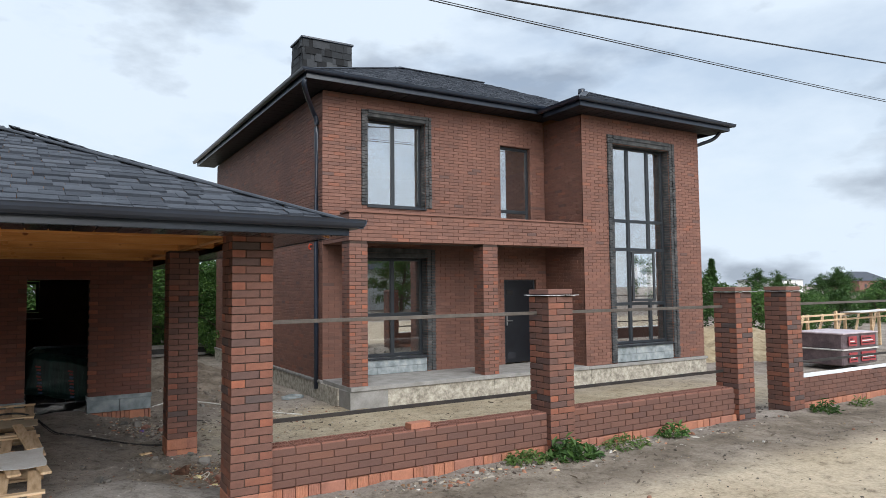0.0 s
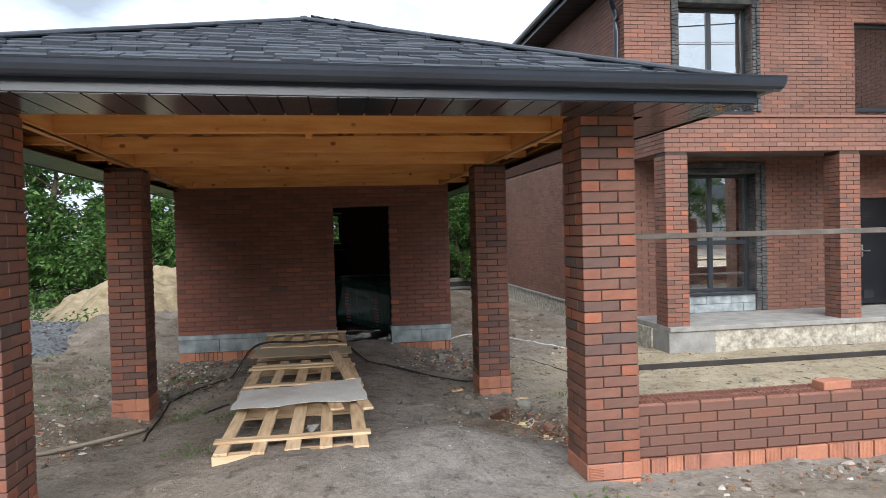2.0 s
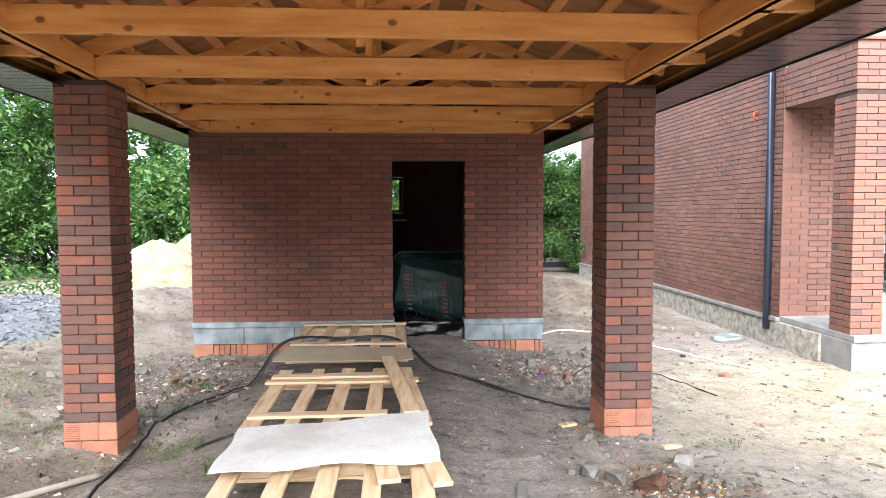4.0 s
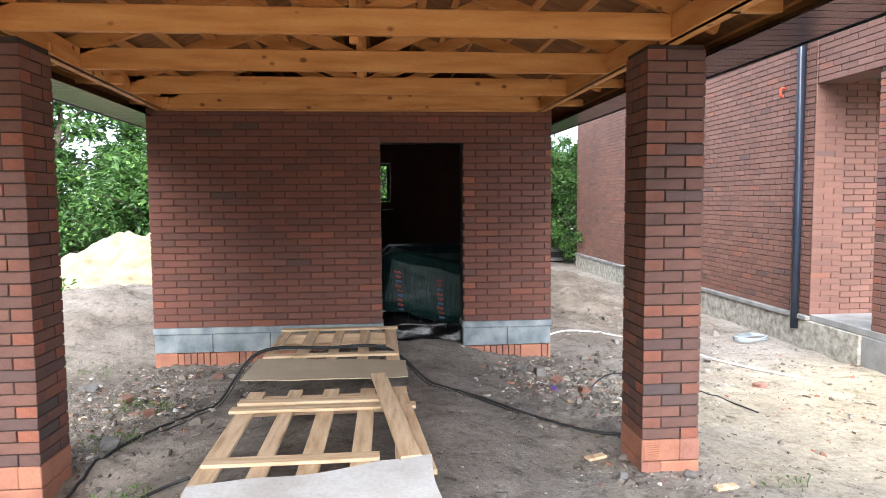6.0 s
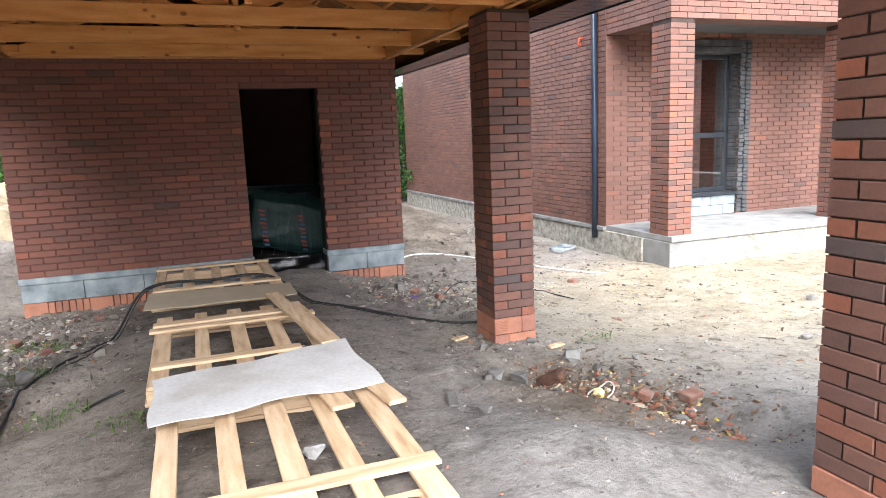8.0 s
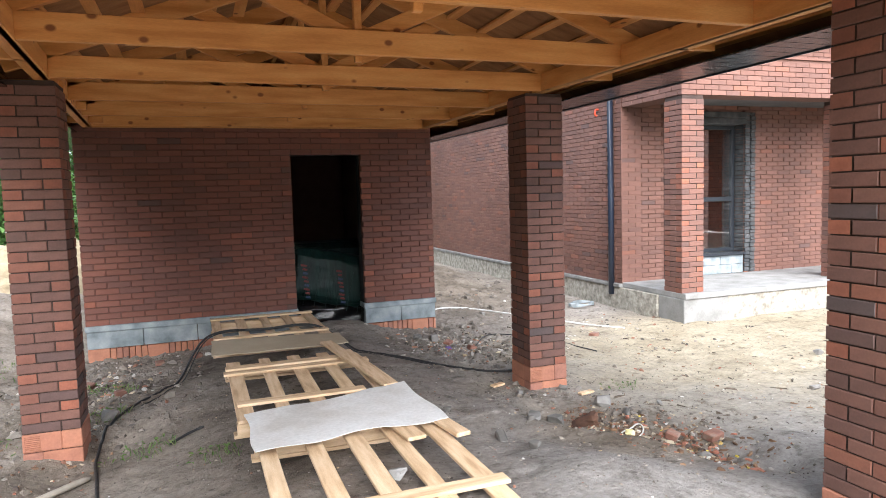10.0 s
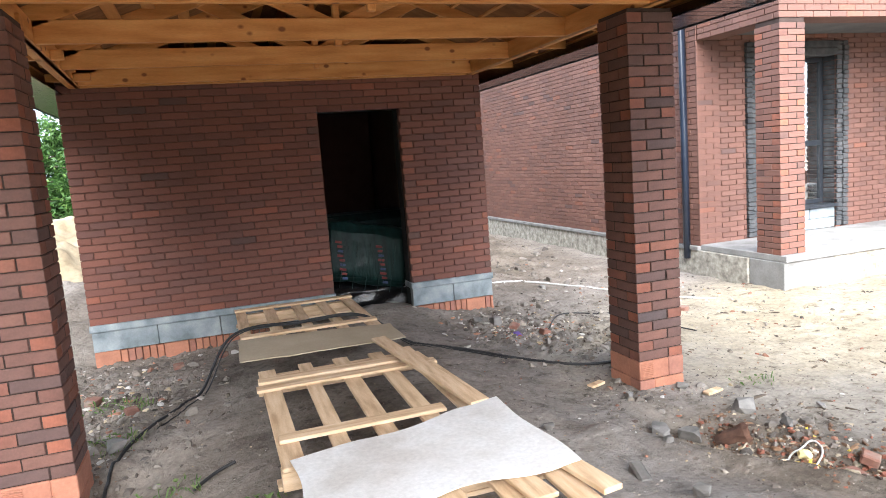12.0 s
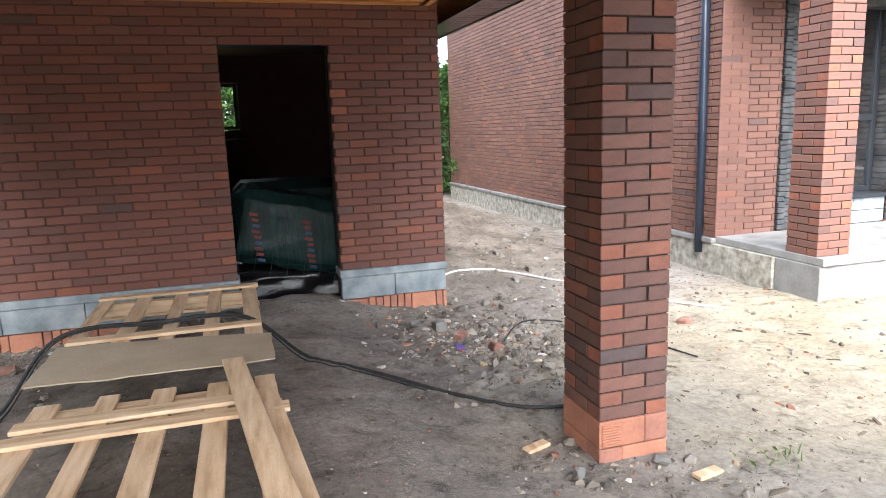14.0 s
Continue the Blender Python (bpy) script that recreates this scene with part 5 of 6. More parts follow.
bent_sheet("white_sheet", ((-0.60, 7.35, -0.150), (0.60, 7.44, -0.150), (0.57, 8.33, -0.145), (-0.61, 8.06, -0.155)), 44, 20, 0.004, 0.045, "sheet", "pale grey bent sheet laid over the pallets", "sheet", 2)
bent_sheet("fibreboard_sheet", ((-0.78, 10.05, -0.172), (0.51, 10.01, -0.168), (0.51, 10.54, -0.165), (-0.77, 10.77, -0.170)), 20, 8, 0.008, 0.012, "fibreboard", "brown fibreboard strip laid across the pallets", "board", 5)
def laid(ctrl, radius, steps=14, over=None):
    """A line that lies on the ground, or on the pallets where it crosses them."""
    pts = []
    for x, y in ctrl:
        g = ground_z(x, y) + radius * 0.9
        pts.append((x, y, max(g, over) if over and -0.85 < x < 0.6 else g))
    return [Vector((p.x, p.y, max(p.z, ground_z(p.x, p.y) + 0.2 * radius))) for p in curve_points(pts, steps)]


tagged(tube("drain_hose", laid([(-1.50, 7.95), (-1.56, 8.4), (-1.64, 9.0), (-1.60, 9.6), (-1.42, 10.1), (-1.12, 10.6), (-0.80, 10.92), (-0.2, 11.06), (0.35, 10.97), (0.75, 10.72), (1.12, 10.38), (1.54, 9.97), (1.92, 9.66), (2.4, 9.58)], 0.011, 22, -0.152), 0.011, M["rubber"], None, "black corrugated hose across the dirt and pallets", 8, 0.16), category="hose")
tagged(tube("drain_hose", laid([(-1.40, 10.02), (-1.08, 10.55), (-0.78, 10.87), (-0.2, 11.01), (0.35, 10.92), (0.72, 10.67), (1.08, 10.34), (1.40, 10.05)], 0.006, 22, -0.154), 0.006, M["rubber"], None, "thin black hose running beside the corrugated hose", 8), category="hose")
tagged(tube("hose", laid([(-1.12, 8.85), (-1.0, 8.98), (-0.88, 9.03)], 0.011, 10), 0.011, M["rubber"], None, "short black hose end on the dirt", 8), category="hose")
tagged(tube("cable_pipe", laid([(2.35, 13.2), (2.75, 13.5), (3.3, 13.5), (3.8, 12.5), (4.3, 11.6), (4.6, 11.2)], 0.012, 12), 0.012, M["sheet"], None, "pale thin plastic pipe lying on the dirt", 8), category="pipe")
tagged(tube("cable_pipe", laid([(2.25, 10.9), (2.6, 11.3), (3.0, 11.2), (3.3, 10.7), (3.5, 10.2)], 0.007, 12), 0.007, M["rubber"], None, "thin black cable lying loose on the dirt", 8), category="cable")
tagged(tube("stick", laid([(-2.95, 7.0), (-2.3, 7.75), (-1.62, 8.5)], 0.024, 8), 0.022, M["stick"], None, "weathered grey wooden pole lying on the dirt", 7), category="pole")


def coil(cx, cy, z, r, turns, rad, mat, label):
    pts = []
    for i in range(turns * 18):
        a = 2 * math.pi * i / 18
        k = r * (1 + 0.12 * math.sin(i * 0.7))
        pts.append((cx + k * 1.5 * math.cos(a), cy + k * math.sin(a), z + 0.01 * (i // 18) + 0.01 * math.sin(i)))
    return tagged(tube("coiled_pipe", pts, rad, mat, None, label, 6), category="pipe")


coil(5.0, 12.95, -0.60, 0.15, 4, 0.011, M["foam_block"], "coil of thin grey-blue plastic pipe by the plinth")
tagged(tube("cord", [Vector((x, y, ground_z(x, y) + 0.012)) for x, y, _ in curve_points([(1.92, 7.66, 0), (2.02, 7.60, 0), (2.13, 7.58, 0), (2.24, 7.64, 0), (2.25, 7.72, 0), (2.14, 7.72, 0), (2.0, 7.71, 0), (1.88, 7.76, 0)], 8)], 0.006, M["sheet"], None, "white cord loop on the dirt", 6), category="cord")


# ---- stones, rubble and other litter ----
def rock(bm, c, r, seed, flat=0.7, cuts=2):
    res = bmesh.ops.create_icosphere(bm, subdivisions=cuts, radius=1.0)
    rnd = random.Random(seed)
    q = Euler((rnd.random() * 6, rnd.random() * 6, rnd.random() * 6)).to_matrix()
    s = Vector((rnd.uniform(0.75, 1.25), rnd.uniform(0.7, 1.1), flat * rnd.uniform(0.8, 1.1)))
    for v in res["verts"]:
        d = v.co.copy()
        k = 1 + 0.55 * noise.noise(d * 1.2 + Vector((seed * 3.1, 0, 0))) + 0.22 * noise.noise(d * 3.5 + Vector((0, seed * 2.1, 0)))
        d = q @ (d * k)
        v.co = Vector(c) + Vector((d.x * s.x, d.y * s.y, d.z * s.z)) * r
    return bm


def angular_rock(bm, c, r, seed, flat=0.7):
    """A split stone: the hull of a few corner points."""
    rnd = random.Random(seed)
    s = Vector((rnd.uniform(0.9, 1.35), rnd.uniform(0.65, 0.95), flat * rnd.uniform(0.85, 1.1)))
    q = Matrix.Rotation(rnd.random() * 6.28, 3, "Z")
    for _ in range(15):
        d = Vector((rnd.gauss(0, 1), rnd.gauss(0, 1), rnd.gauss(0, 1))).normalized()
        d = Vector((max(-0.8, min(0.8, d.x * 1.15)), max(-0.8, min(0.8, d.y * 1.15)), max(-0.75, min(0.7, d.z * 1.2))))
        bm.verts.new(Vector(c) + q @ Vector((d.x * s.x, d.y * s.y, d.z * s.z)) * r)
    hull = bmesh.ops.convex_hull(bm, input=list(bm.verts))
    bmesh.ops.delete(bm, geom=[v for v in bm.verts if not v.link_faces], context="VERTS")
    bmesh.ops.bevel(bm, geom=list(bm.edges), offset=r * 0.06, segments=1, affect="EDGES", clamp_overlap=True)
    return bm


def stone(x, y, r, seed, mat="stone", label="grey broken stone on the dirt", category="stone", flat=0.7, cuts=2):
    z = ground_z(x, y) + r * flat * 0.55
    ob = part("stone", angular_rock(bmesh.new(), (x, y, z), r, seed, flat), M[mat], None, label)
    return tagged(ob, category=category, group="stones by the column")


for i, (x, y, r) in enumerate(((2.32, 8.32, 0.09), (1.69, 8.36, 0.095), (1.83, 8.24, 0.085), (0.98, 8.50, 0.045), (1.82, 8.88, 0.055), (2.26, 8.86, 0.05), (1.15, 7.30, 0.05), (1.45, 7.95, 0.04), (2.05, 7.35, 0.055), (2.30, 7.05, 0.05), (5.55, 8.95, 0.06), (4.4, 8.0, 0.05), (-1.62, 9.75, 0.08), (-2.4, 11.2, 0.09), (1.9, 11.45, 0.085), (1.72, 11.55, 0.07), (2.3, 7.95, 0.05), (3.9, 11.9, 0.06), (3.2, 12.9, 0.06), (2.75, 8.1, 0.04))):
    stone(x, y, r, 11 + i)
bm = bmesh.new()
box(bm, 1.06, 1.13, 7.62, 7.80, ground_z(1.1, 7.7) - 0.05, ground_z(1.1, 7.7) + 0.035, 0.012, Matrix.Rotation(radians(-14), 4, "Z") @ Matrix.Rotation(radians(9), 4, "X"))
tagged(part("concrete_fragment", bm, M["stone"], None, "grey broken concrete block half sunk in the dirt"), category="concrete piece")
crumpled = rock(bmesh.new(), (0.12, 6.98, ground_z(0.12, 6.98) + 0.03), 0.045, 71, 0.5, 2)
for v in crumpled.verts:
    v.co += v.normal * 0.03 * noise.noise(v.co * 40)
tagged(part("crumpled_paper", crumpled, M["slab"], None, "crumpled grey paper scrap between the pallet slats"), category="scrap")


def stump():
    """A short rotten log with a hollow, splintered end."""
    M["rot"] = material("rot", [(0.045, 0.024, 0.017), (0.095, 0.048, 0.032), (0.16, 0.085, 0.055)], 9, 0.95, 0, 1.0, 30)
    rnd = random.Random(8)
    p, q = Vector((1.92, 8.12, ground_z(1.92, 8.12) + 0.025)), Vector((2.07, 8.00, ground_z(2.07, 8.00) + 0.05))
    turn = (q - p).to_track_quat("Z", "Y")
    verts, faces, n = [], [], 18
    rings = [(0.0, 0.030), (0.3, 0.043), (0.6, 0.045), (0.85, 0.058), (1.0, 0.054), (0.88, 0.036), (0.6, 0.022)]
    for t, r in rings:
        for k in range(n):
            a = 6.283 * k / n
            w = r * (1 + 0.22 * noise.noise((math.cos(a) * 2, math.sin(a) * 2, t * 3)))
            e = (0.05 * rnd.uniform(-1, 1) if t == 1.0 else 0.0)
            verts.append(tuple(p.lerp(q, t + e) + turn @ Vector((w * math.cos(a), w * math.sin(a), 0))))
    for i in range(len(rings) - 1):
        faces += [(i * n + k, i * n + (k + 1) % n, (i + 1) * n + (k + 1) % n, (i + 1) * n + k) for k in range(n)]
    faces += [tuple(range(n))[::-1], tuple(range((len(rings) - 1) * n, len(rings) * n))]
    tagged(raw("stump", verts, faces, M["rot"], None, "short rotten reddish log with a hollow broken end"), category="stump")


stump()
rag = rock(bmesh.new(), (2.13, 7.66, ground_z(2.13, 7.66) + 0.025), 0.04, 72, 0.7, 2)
for v in rag.verts:
    v.co += v.normal * 0.03 * noise.noise(v.co * 40)
M["yellow"] = material("yellow", [(0.60, 0.50, 0.22), (0.74, 0.66, 0.38)], 6, 0.7, 0, 0.3, 40)
tagged(part("crumpled_rag", rag, M["yellow"], None, "crumpled pale yellow rag inside a cord loop"), category="rag")
for i, (x, y, a) in enumerate(((-1.6, 10.5, 20), (-1.95, 10.9, 70), (2.35, 7.42, 35), (2.15, 7.35, 80), (-1.3, 11.6, 10), (2.0, 11.2, 50), (-0.9, 11.75, 110), (2.5, 7.2, 15), (2.2, 10.85, 95), (3.98, 11.0, 30))):
    bm = bmesh.new()
    z = ground_z(x, y)
    box(bm, x - 0.07, x + 0.07 * (1 if i % 2 else 0.4), y - 0.045, y + 0.045, z - 0.01, z + 0.045, 0.008, Matrix.Rotation(radians(a), 4, "Z") @ Matrix.Rotation(radians(8 * (i % 3)), 4, "X"))
    tagged(part("brick_fragment", bm, M["brick_dirty"], None, "broken orange-red brick fragment on the dirt"), category="brick fragment", group="brick fragments")
for i, (x, y, a, c) in enumerate(((2.42, 8.72, 10, "pallet"), (2.18, 7.10, 60, "yellow"), (-0.3, 5.4, 40, "pallet"), (1.75, 9.2, 20, "pallet"), (1.9, 10.9, 80, "violet"))):
    if c not in M:
        M[c] = material(c, [(0.62, 0.52, 0.22), (0.76, 0.68, 0.40)] if c == "yellow" else [(0.10, 0.05, 0.25), (0.15, 0.08, 0.33)], 6, 0.6, 0, 0.2, 40)
    bm = bmesh.new()
    z = ground_z(x, y)
    box(bm, x - 0.075, x + 0.075, y - 0.03, y + 0.03, z, z + 0.022, 0.004, Matrix.Rotation(radians(a), 4, "Z"))
    tagged(part("scrap", bm, M[c], None, {"yellow": "crumpled yellow scrap on the dirt", "violet": "small violet wrapper on the dirt", "sheet": "grey scrap of sheet on the dirt"}.get(c, "pale offcut of wood on the dirt")), category="scrap", group="scraps on the dirt")


def scatter(name, regions, mat, label, seed, cat, shape="rock"):
    """Small litter, each a low faceted chip, joined into one sheet of stuff. regions: x0, x1, y0, y1, count, size, size spread."""
    rnd = random.Random(seed)
    verts, faces = [], []
    for x0, x1, y0, y1, n, s0, s1 in regions:
        cx, cy, rx, ry = (x0 + x1) / 2, (y0 + y1) / 2, (x1 - x0) / 2, (y1 - y0) / 2
        for _ in range(n):
            x, y = cx + max(-1, min(1, rnd.gauss(0, 0.5))) * rx, cy + max(-1, min(1, rnd.gauss(0, 0.5))) * ry
            if (CX1 - 0.02 < x < CX1 + 0.4 or CX0 - 0.02 < x < CX0 + 0.4) and (CY1 - 0.02 < y < CY1 + 0.4):
                continue
            z = ground_z(x, y) + (0.003 if shape == "flat" else 0)
            s = s0 + (s1 - s0) * rnd.random() ** 3
            k = len(verts)
            a = rnd.random() * 6.28
            e = rnd.uniform(0.4, 1.0) if shape == "rock" else rnd.uniform(0.3, 0.7) if shape == "flat" else rnd.uniform(0.1, 0.25)
            h = s * (rnd.uniform(0.3, 0.8) if shape == "rock" else 0.30 if shape == "flat" else 0.15)
            ca, sa = math.cos(a), math.sin(a)
            m = 5
            ring = []
            for i in range(m):
                t = 6.283 * i / m + rnd.uniform(-0.4, 0.4)
                rr = s * rnd.uniform(0.75, 1.1)
                u, v = rr * math.cos(t), rr * math.sin(t) * e
                ring.append((u * ca - v * sa, u * sa + v * ca))
            tilt = rnd.uniform(-0.3, 0.3)
            ox, oy = rnd.uniform(-0.25, 0.25) * s, rnd.uniform(-0.25, 0.25) * s * e
            verts += [(x + u, y + v, z - 0.006 + tilt * u * 0.3) for u, v in ring]
            for u, v in ring:
                q = rnd.uniform(0.6, 0.95)
                verts.append((x + q * u + 0.4 * ox, y + q * v + 0.4 * oy, z + h * rnd.uniform(0.25, 0.85) + tilt * u))
            verts.append((x + ox, y + oy, z + h))
            faces += [(k + m + i, k + m + (i + 1) % m, k + 2 * m) for i in range(m)] + [(k + i, k + (i + 1) % m, k + m + (i + 1) % m, k + m + i) for i in range(m)]
    return tagged(raw(name, verts, faces, mat, None, label), category=cat, kind="stuff")


scatter("rubble", [(-6, 12, 4.5, 12, 5000, 0.004, 0.014), (-2.5, 4, 5, 12, 4000, 0.004, 0.013), (1.4, 3.2, 9.8, 12.2, 420, 0.006, 0.05), (-3.2, -0.9, 8.8, 12.3, 460, 0.007, 0.04), (-2.3, -1.3, 9.6, 12.0, 150, 0.02, 0.06), (1.4, 3.2, 6.8, 8.6, 330, 0.006, 0.026), (1.5, 2.6, 8.6, 9.3, 160, 0.008, 0.035),
                   (-6, -2, 5, 12, 500, 0.01, 0.05), (2.6, 6, 9, 14, 420, 0.01, 0.04), (2.4, 11, 5.95, 8, 500, 0.006, 0.022), (2.3, 10, 5.1, 5.6, 420, 0.008, 0.045), (3, 14, 3.8, 5.6, 500, 0.006, 0.03), (0, 9, 1.5, 5, 500, 0.006, 0.02), (2.3, 5.2, 14, 20, 300, 0.015, 0.07), (-2, 0.3, 11.6, 12.2, 120, 0.01, 0.05), (9, 12, 5.9, 9, 200, 0.01, 0.06)],
        M["rubble"], "stone chips, brick crumbs and litter on the dirt", 5, "rubble")
scatter("soil_clods", [(1.3, 3.0, 9.4, 12.2, 210, 0.012, 0.075), (-2.6, -0.9, 9.0, 12.2, 380, 0.015, 0.07), (1.5, 2.8, 7.2, 8.8, 120, 0.008, 0.05), (2.4, 5.0, 13.0, 20.0, 420, 0.02, 0.10), (-6, -2.4, 7, 14, 320, 0.02, 0.08), (1.7, 2.6, 8.6, 9.6, 120, 0.012, 0.05), (9.4, 11, 5.9, 9, 160, 0.02, 0.08)],
        M["clod"], "dark clods of dug soil on the ground", 15, "soil clods")
scatter("twigs", [(1.3, 3.2, 9.6, 12.2, 90, 0.03, 0.09), (-3.2, -0.9, 8.8, 12.3, 90, 0.03, 0.09), (1.6, 3.4, 6.8, 8.6, 80, 0.03, 0.08), (2.6, 9, 6.2, 12, 130, 0.03, 0.1), (2, 9, 4, 5.5, 60, 0.03, 0.1)],
        M["bark"], "thin twigs and splinters on the dirt", 9, "twigs", "stick")
M["litter"] = material("litter", SHADE, 9, 0.9, 0, 0.5, 50, pick=("island", [(3, (0.13, 0.075, 0.045)), (2, (0.22, 0.13, 0.075)), (2, (0.28, 0.11, 0.07)), (1.5, (0.36, 0.30, 0.22)), (1, (0.07, 0.05, 0.04))]))
scatter("litter", [(1.75, 2.75, 6.5, 7.9, 300, 0.012, 0.045), (1.80, 2.15, 7.85, 8.35, 110, 0.012, 0.04), (2.0, 2.35, 7.4, 7.95, 150, 0.012, 0.045), (2.12, 2.45, 6.75, 7.5, 260, 0.014, 0.05), (2.6, 5.5, 6.3, 12.0, 130, 0.010, 0.04), (1.6, 2.5, 7.6, 8.5, 150, 0.010, 0.035), (-3.0, -1.7, 7.0, 8.8, 200, 0.012, 0.045), (2.4, 6.0, 5.0, 5.6, 160, 0.012, 0.045), (1.7, 2.7, 10.2, 11.6, 130, 0.010, 0.036), (-2.3, -1.5, 8.3, 10.4, 120, 0.010, 0.034)], M["litter"], "dry leaves, bark and brick crumbs on the dirt", 33, "litter", "flat")


M["flake"] = material("flake", SHADE, 9, 0.9, 0, 0.4, 50, pick=("island", [(3, (0.44, 0.41, 0.37)), (3, (0.33, 0.30, 0.26)), (2, (0.24, 0.21, 0.18)), (1, (0.38, 0.19, 0.12)), (1, (0.52, 0.43, 0.30))]))
scatter("mortar_flakes", [(1.2, 2.7, 10.5, 12.15, 200, 0.012, 0.05), (-2.7, -1.1, 9.6, 12.1, 260, 0.014, 0.06), (-3.3, -1.8, 7.2, 9.0, 130, 0.012, 0.05), (2.3, 5.0, 10.2, 13.5, 120, 0.012, 0.05), (2.4, 9.0, 5.0, 5.55, 130, 0.014, 0.06), (1.7, 2.6, 6.6, 8.3, 70, 0.010, 0.04), (2.6, 9.0, 6.1, 9.0, 160, 0.010, 0.04)], M["flake"], "pale flakes of mortar, plaster and wood on the dirt", 51, "litter", "flat")
M["yellow_leaf"] = material("yellow_leaf", SHADE, 12, 0.8, 0, 0.4, 60, pick=("island", [(2, (0.55, 0.42, 0.06)), (1, (0.50, 0.36, 0.12))]))
scatter("fallen_leaves", [(2.05, 2.20, 7.55, 7.70, 4, 0.035, 0.06), (2.18, 2.32, 7.05, 7.20, 4, 0.035, 0.06), (1.8, 2.6, 6.6, 8.4, 10, 0.015, 0.03)], M["yellow_leaf"], "yellow fallen leaves among the litter on the dirt", 77, "litter", "flat")


def pile(name, cx, cy, rx, ry, h, mat, label, cat, seed, n=46, rough=0.10):
    verts, faces = [], []
    for j in range(n + 1):
        for i in range(n + 1):
            x, y = cx + (i / n * 2 - 1) * rx, cy + (j / n * 2 - 1) * ry
            d = math.hypot((x - cx) / rx, (y - cy) / ry)
            k = max(0.0, 1 - d)
            z = ground_z(x, y) - 0.03 + h * (1 - (1 - k) ** 1.8) * (1 + 0.25 * noise.noise((x * 0.9, y * 0.9, seed)))
            z += (rough * noise.noise((x * 2.6, y * 2.6, seed + 1)) + 0.05 * noise.noise((x * 7, y * 7, seed + 2))) * min(1, 4 * k)
            verts.append((x, y, z))
    w = n + 1
    faces = [(j * w + i, j * w + i + 1, (j + 1) * w + i + 1, (j + 1) * w + i) for j in range(n) for i in range(n)]
    return tagged(raw(name, verts, faces, mat, None, label, True), category=cat)


pile("sand_mound", -4.0, 18.6, 2.9, 2.8, 1.15, M["sand"], "heap of pale yellow building sand", "sand pile", 3, 90, 0.22)
pile("sand_mound", 20.5, 14.5, 4.5, 3.0, 0.9, M["sand"], "low heap of yellow sand in the yard", "sand pile", 8)
pile("soil_mound", -2.9, 14.6, 1.9, 2.6, 0.45, M["dirt"], "low heap of dug soil beside the garage", "soil pile", 12)
pile("soil_mound", 3.6, 18.5, 1.5, 3.5, 0.35, M["dirt"], "low ridge of dug soil beside the house", "soil pile", 14)
pile("gravel_mound", -7.0, 13.6, 3.4, 3.4, 0.55, M["gravel_bed"], "low heap of grey crushed gravel", "gravel pile", 6, 40, 0.05)


def gravel():
    rnd = random.Random(4)
    verts, faces = [], []
    for _ in range(5200):
        a, d = rnd.random() * 6.283, math.sqrt(rnd.random())
        x, y = -7.0 + 3.3 * d * math.cos(a), 13.6 + 3.3 * d * math.sin(a)
        k = max(0.0, 1 - d * 0.97)
        z = ground_z(x, y) - 0.03 + 0.55 * (1 - (1 - k) ** 1.8) * (1 + 0.25 * noise.noise((x * 0.9, y * 0.9, 6)))
        z += 0.05 * noise.noise((x * 2.6, y * 2.6, 7)) * min(1, 4 * k)
        s = rnd.uniform(0.018, 0.045)
        n = len(verts)
        for q in ((1, 0, 0), (-1, 0, 0), (0, 1, 0), (0, -1, 0), (0, 0, 1), (0, 0, -1)):
            verts.append((x + s * (q[0] + rnd.uniform(-0.4, 0.4)), y + s * (q[1] + rnd.uniform(-0.4, 0.4)), z + s * 0.8 * (q[2] + rnd.uniform(-0.4, 0.4))))
        faces += [(n + p, n + q, n + r) for p, q, r in ((0, 2, 4), (2, 1, 4), (1, 3, 4), (3, 0, 4), (2, 0, 5), (1, 2, 5), (3, 1, 5), (0, 3, 5))]
    tagged(raw("gravel", verts, faces, M["gravel"], None, "grey crushed gravel stones"), category="gravel", kind="stuff")


gravel()
shovel = thing("shovel", (-4.2, 11.4, -0.5), "wooden-handled shovel lying on the gravel", "shovel")
tube("handle", [(-5.35, 12.35, -0.02), (-4.35, 11.5, -0.30)], 0.019, M["board"], shovel)
bm = bmesh.new()
box(bm, -4.42, -4.14, 11.22, 11.46, -0.34, -0.325, 0.006, Matrix.Rotation(radians(-42), 4, "Z") @ Matrix.Rotation(radians(12), 4, "Y"))
part("blade", bm, M["concrete"], shovel)


# ---- weeds and trees ----
def leaves(points, size, rnd, droop=0.5, ratio=0.55):
    """Folded leaf blades, two triangles pairs each, round given points."""
    verts, faces = [], []
    for p in points:
        d = Vector((rnd.gauss(0, 1), rnd.gauss(0, 1), rnd.gauss(-droop * 0.4, 0.6))).normalized()
        side = d.cross(Vector((rnd.gauss(0, 0.5), rnd.gauss(0, 0.5), 1))).normalized()
        s = size * rnd.uniform(0.6, 1.35)
        up = side.cross(d) * s * 0.16
        k = len(verts)
        a, b = p, p + d * s
        m = p + d * s * 0.45
        verts += [tuple(a), tuple(m + side * s * ratio * 0.5 + up), tuple(b), tuple(m - side * s * ratio * 0.5 + up)]
        faces += [(k, k + 1, k + 2), (k, k + 2, k + 3)]
    return verts, faces


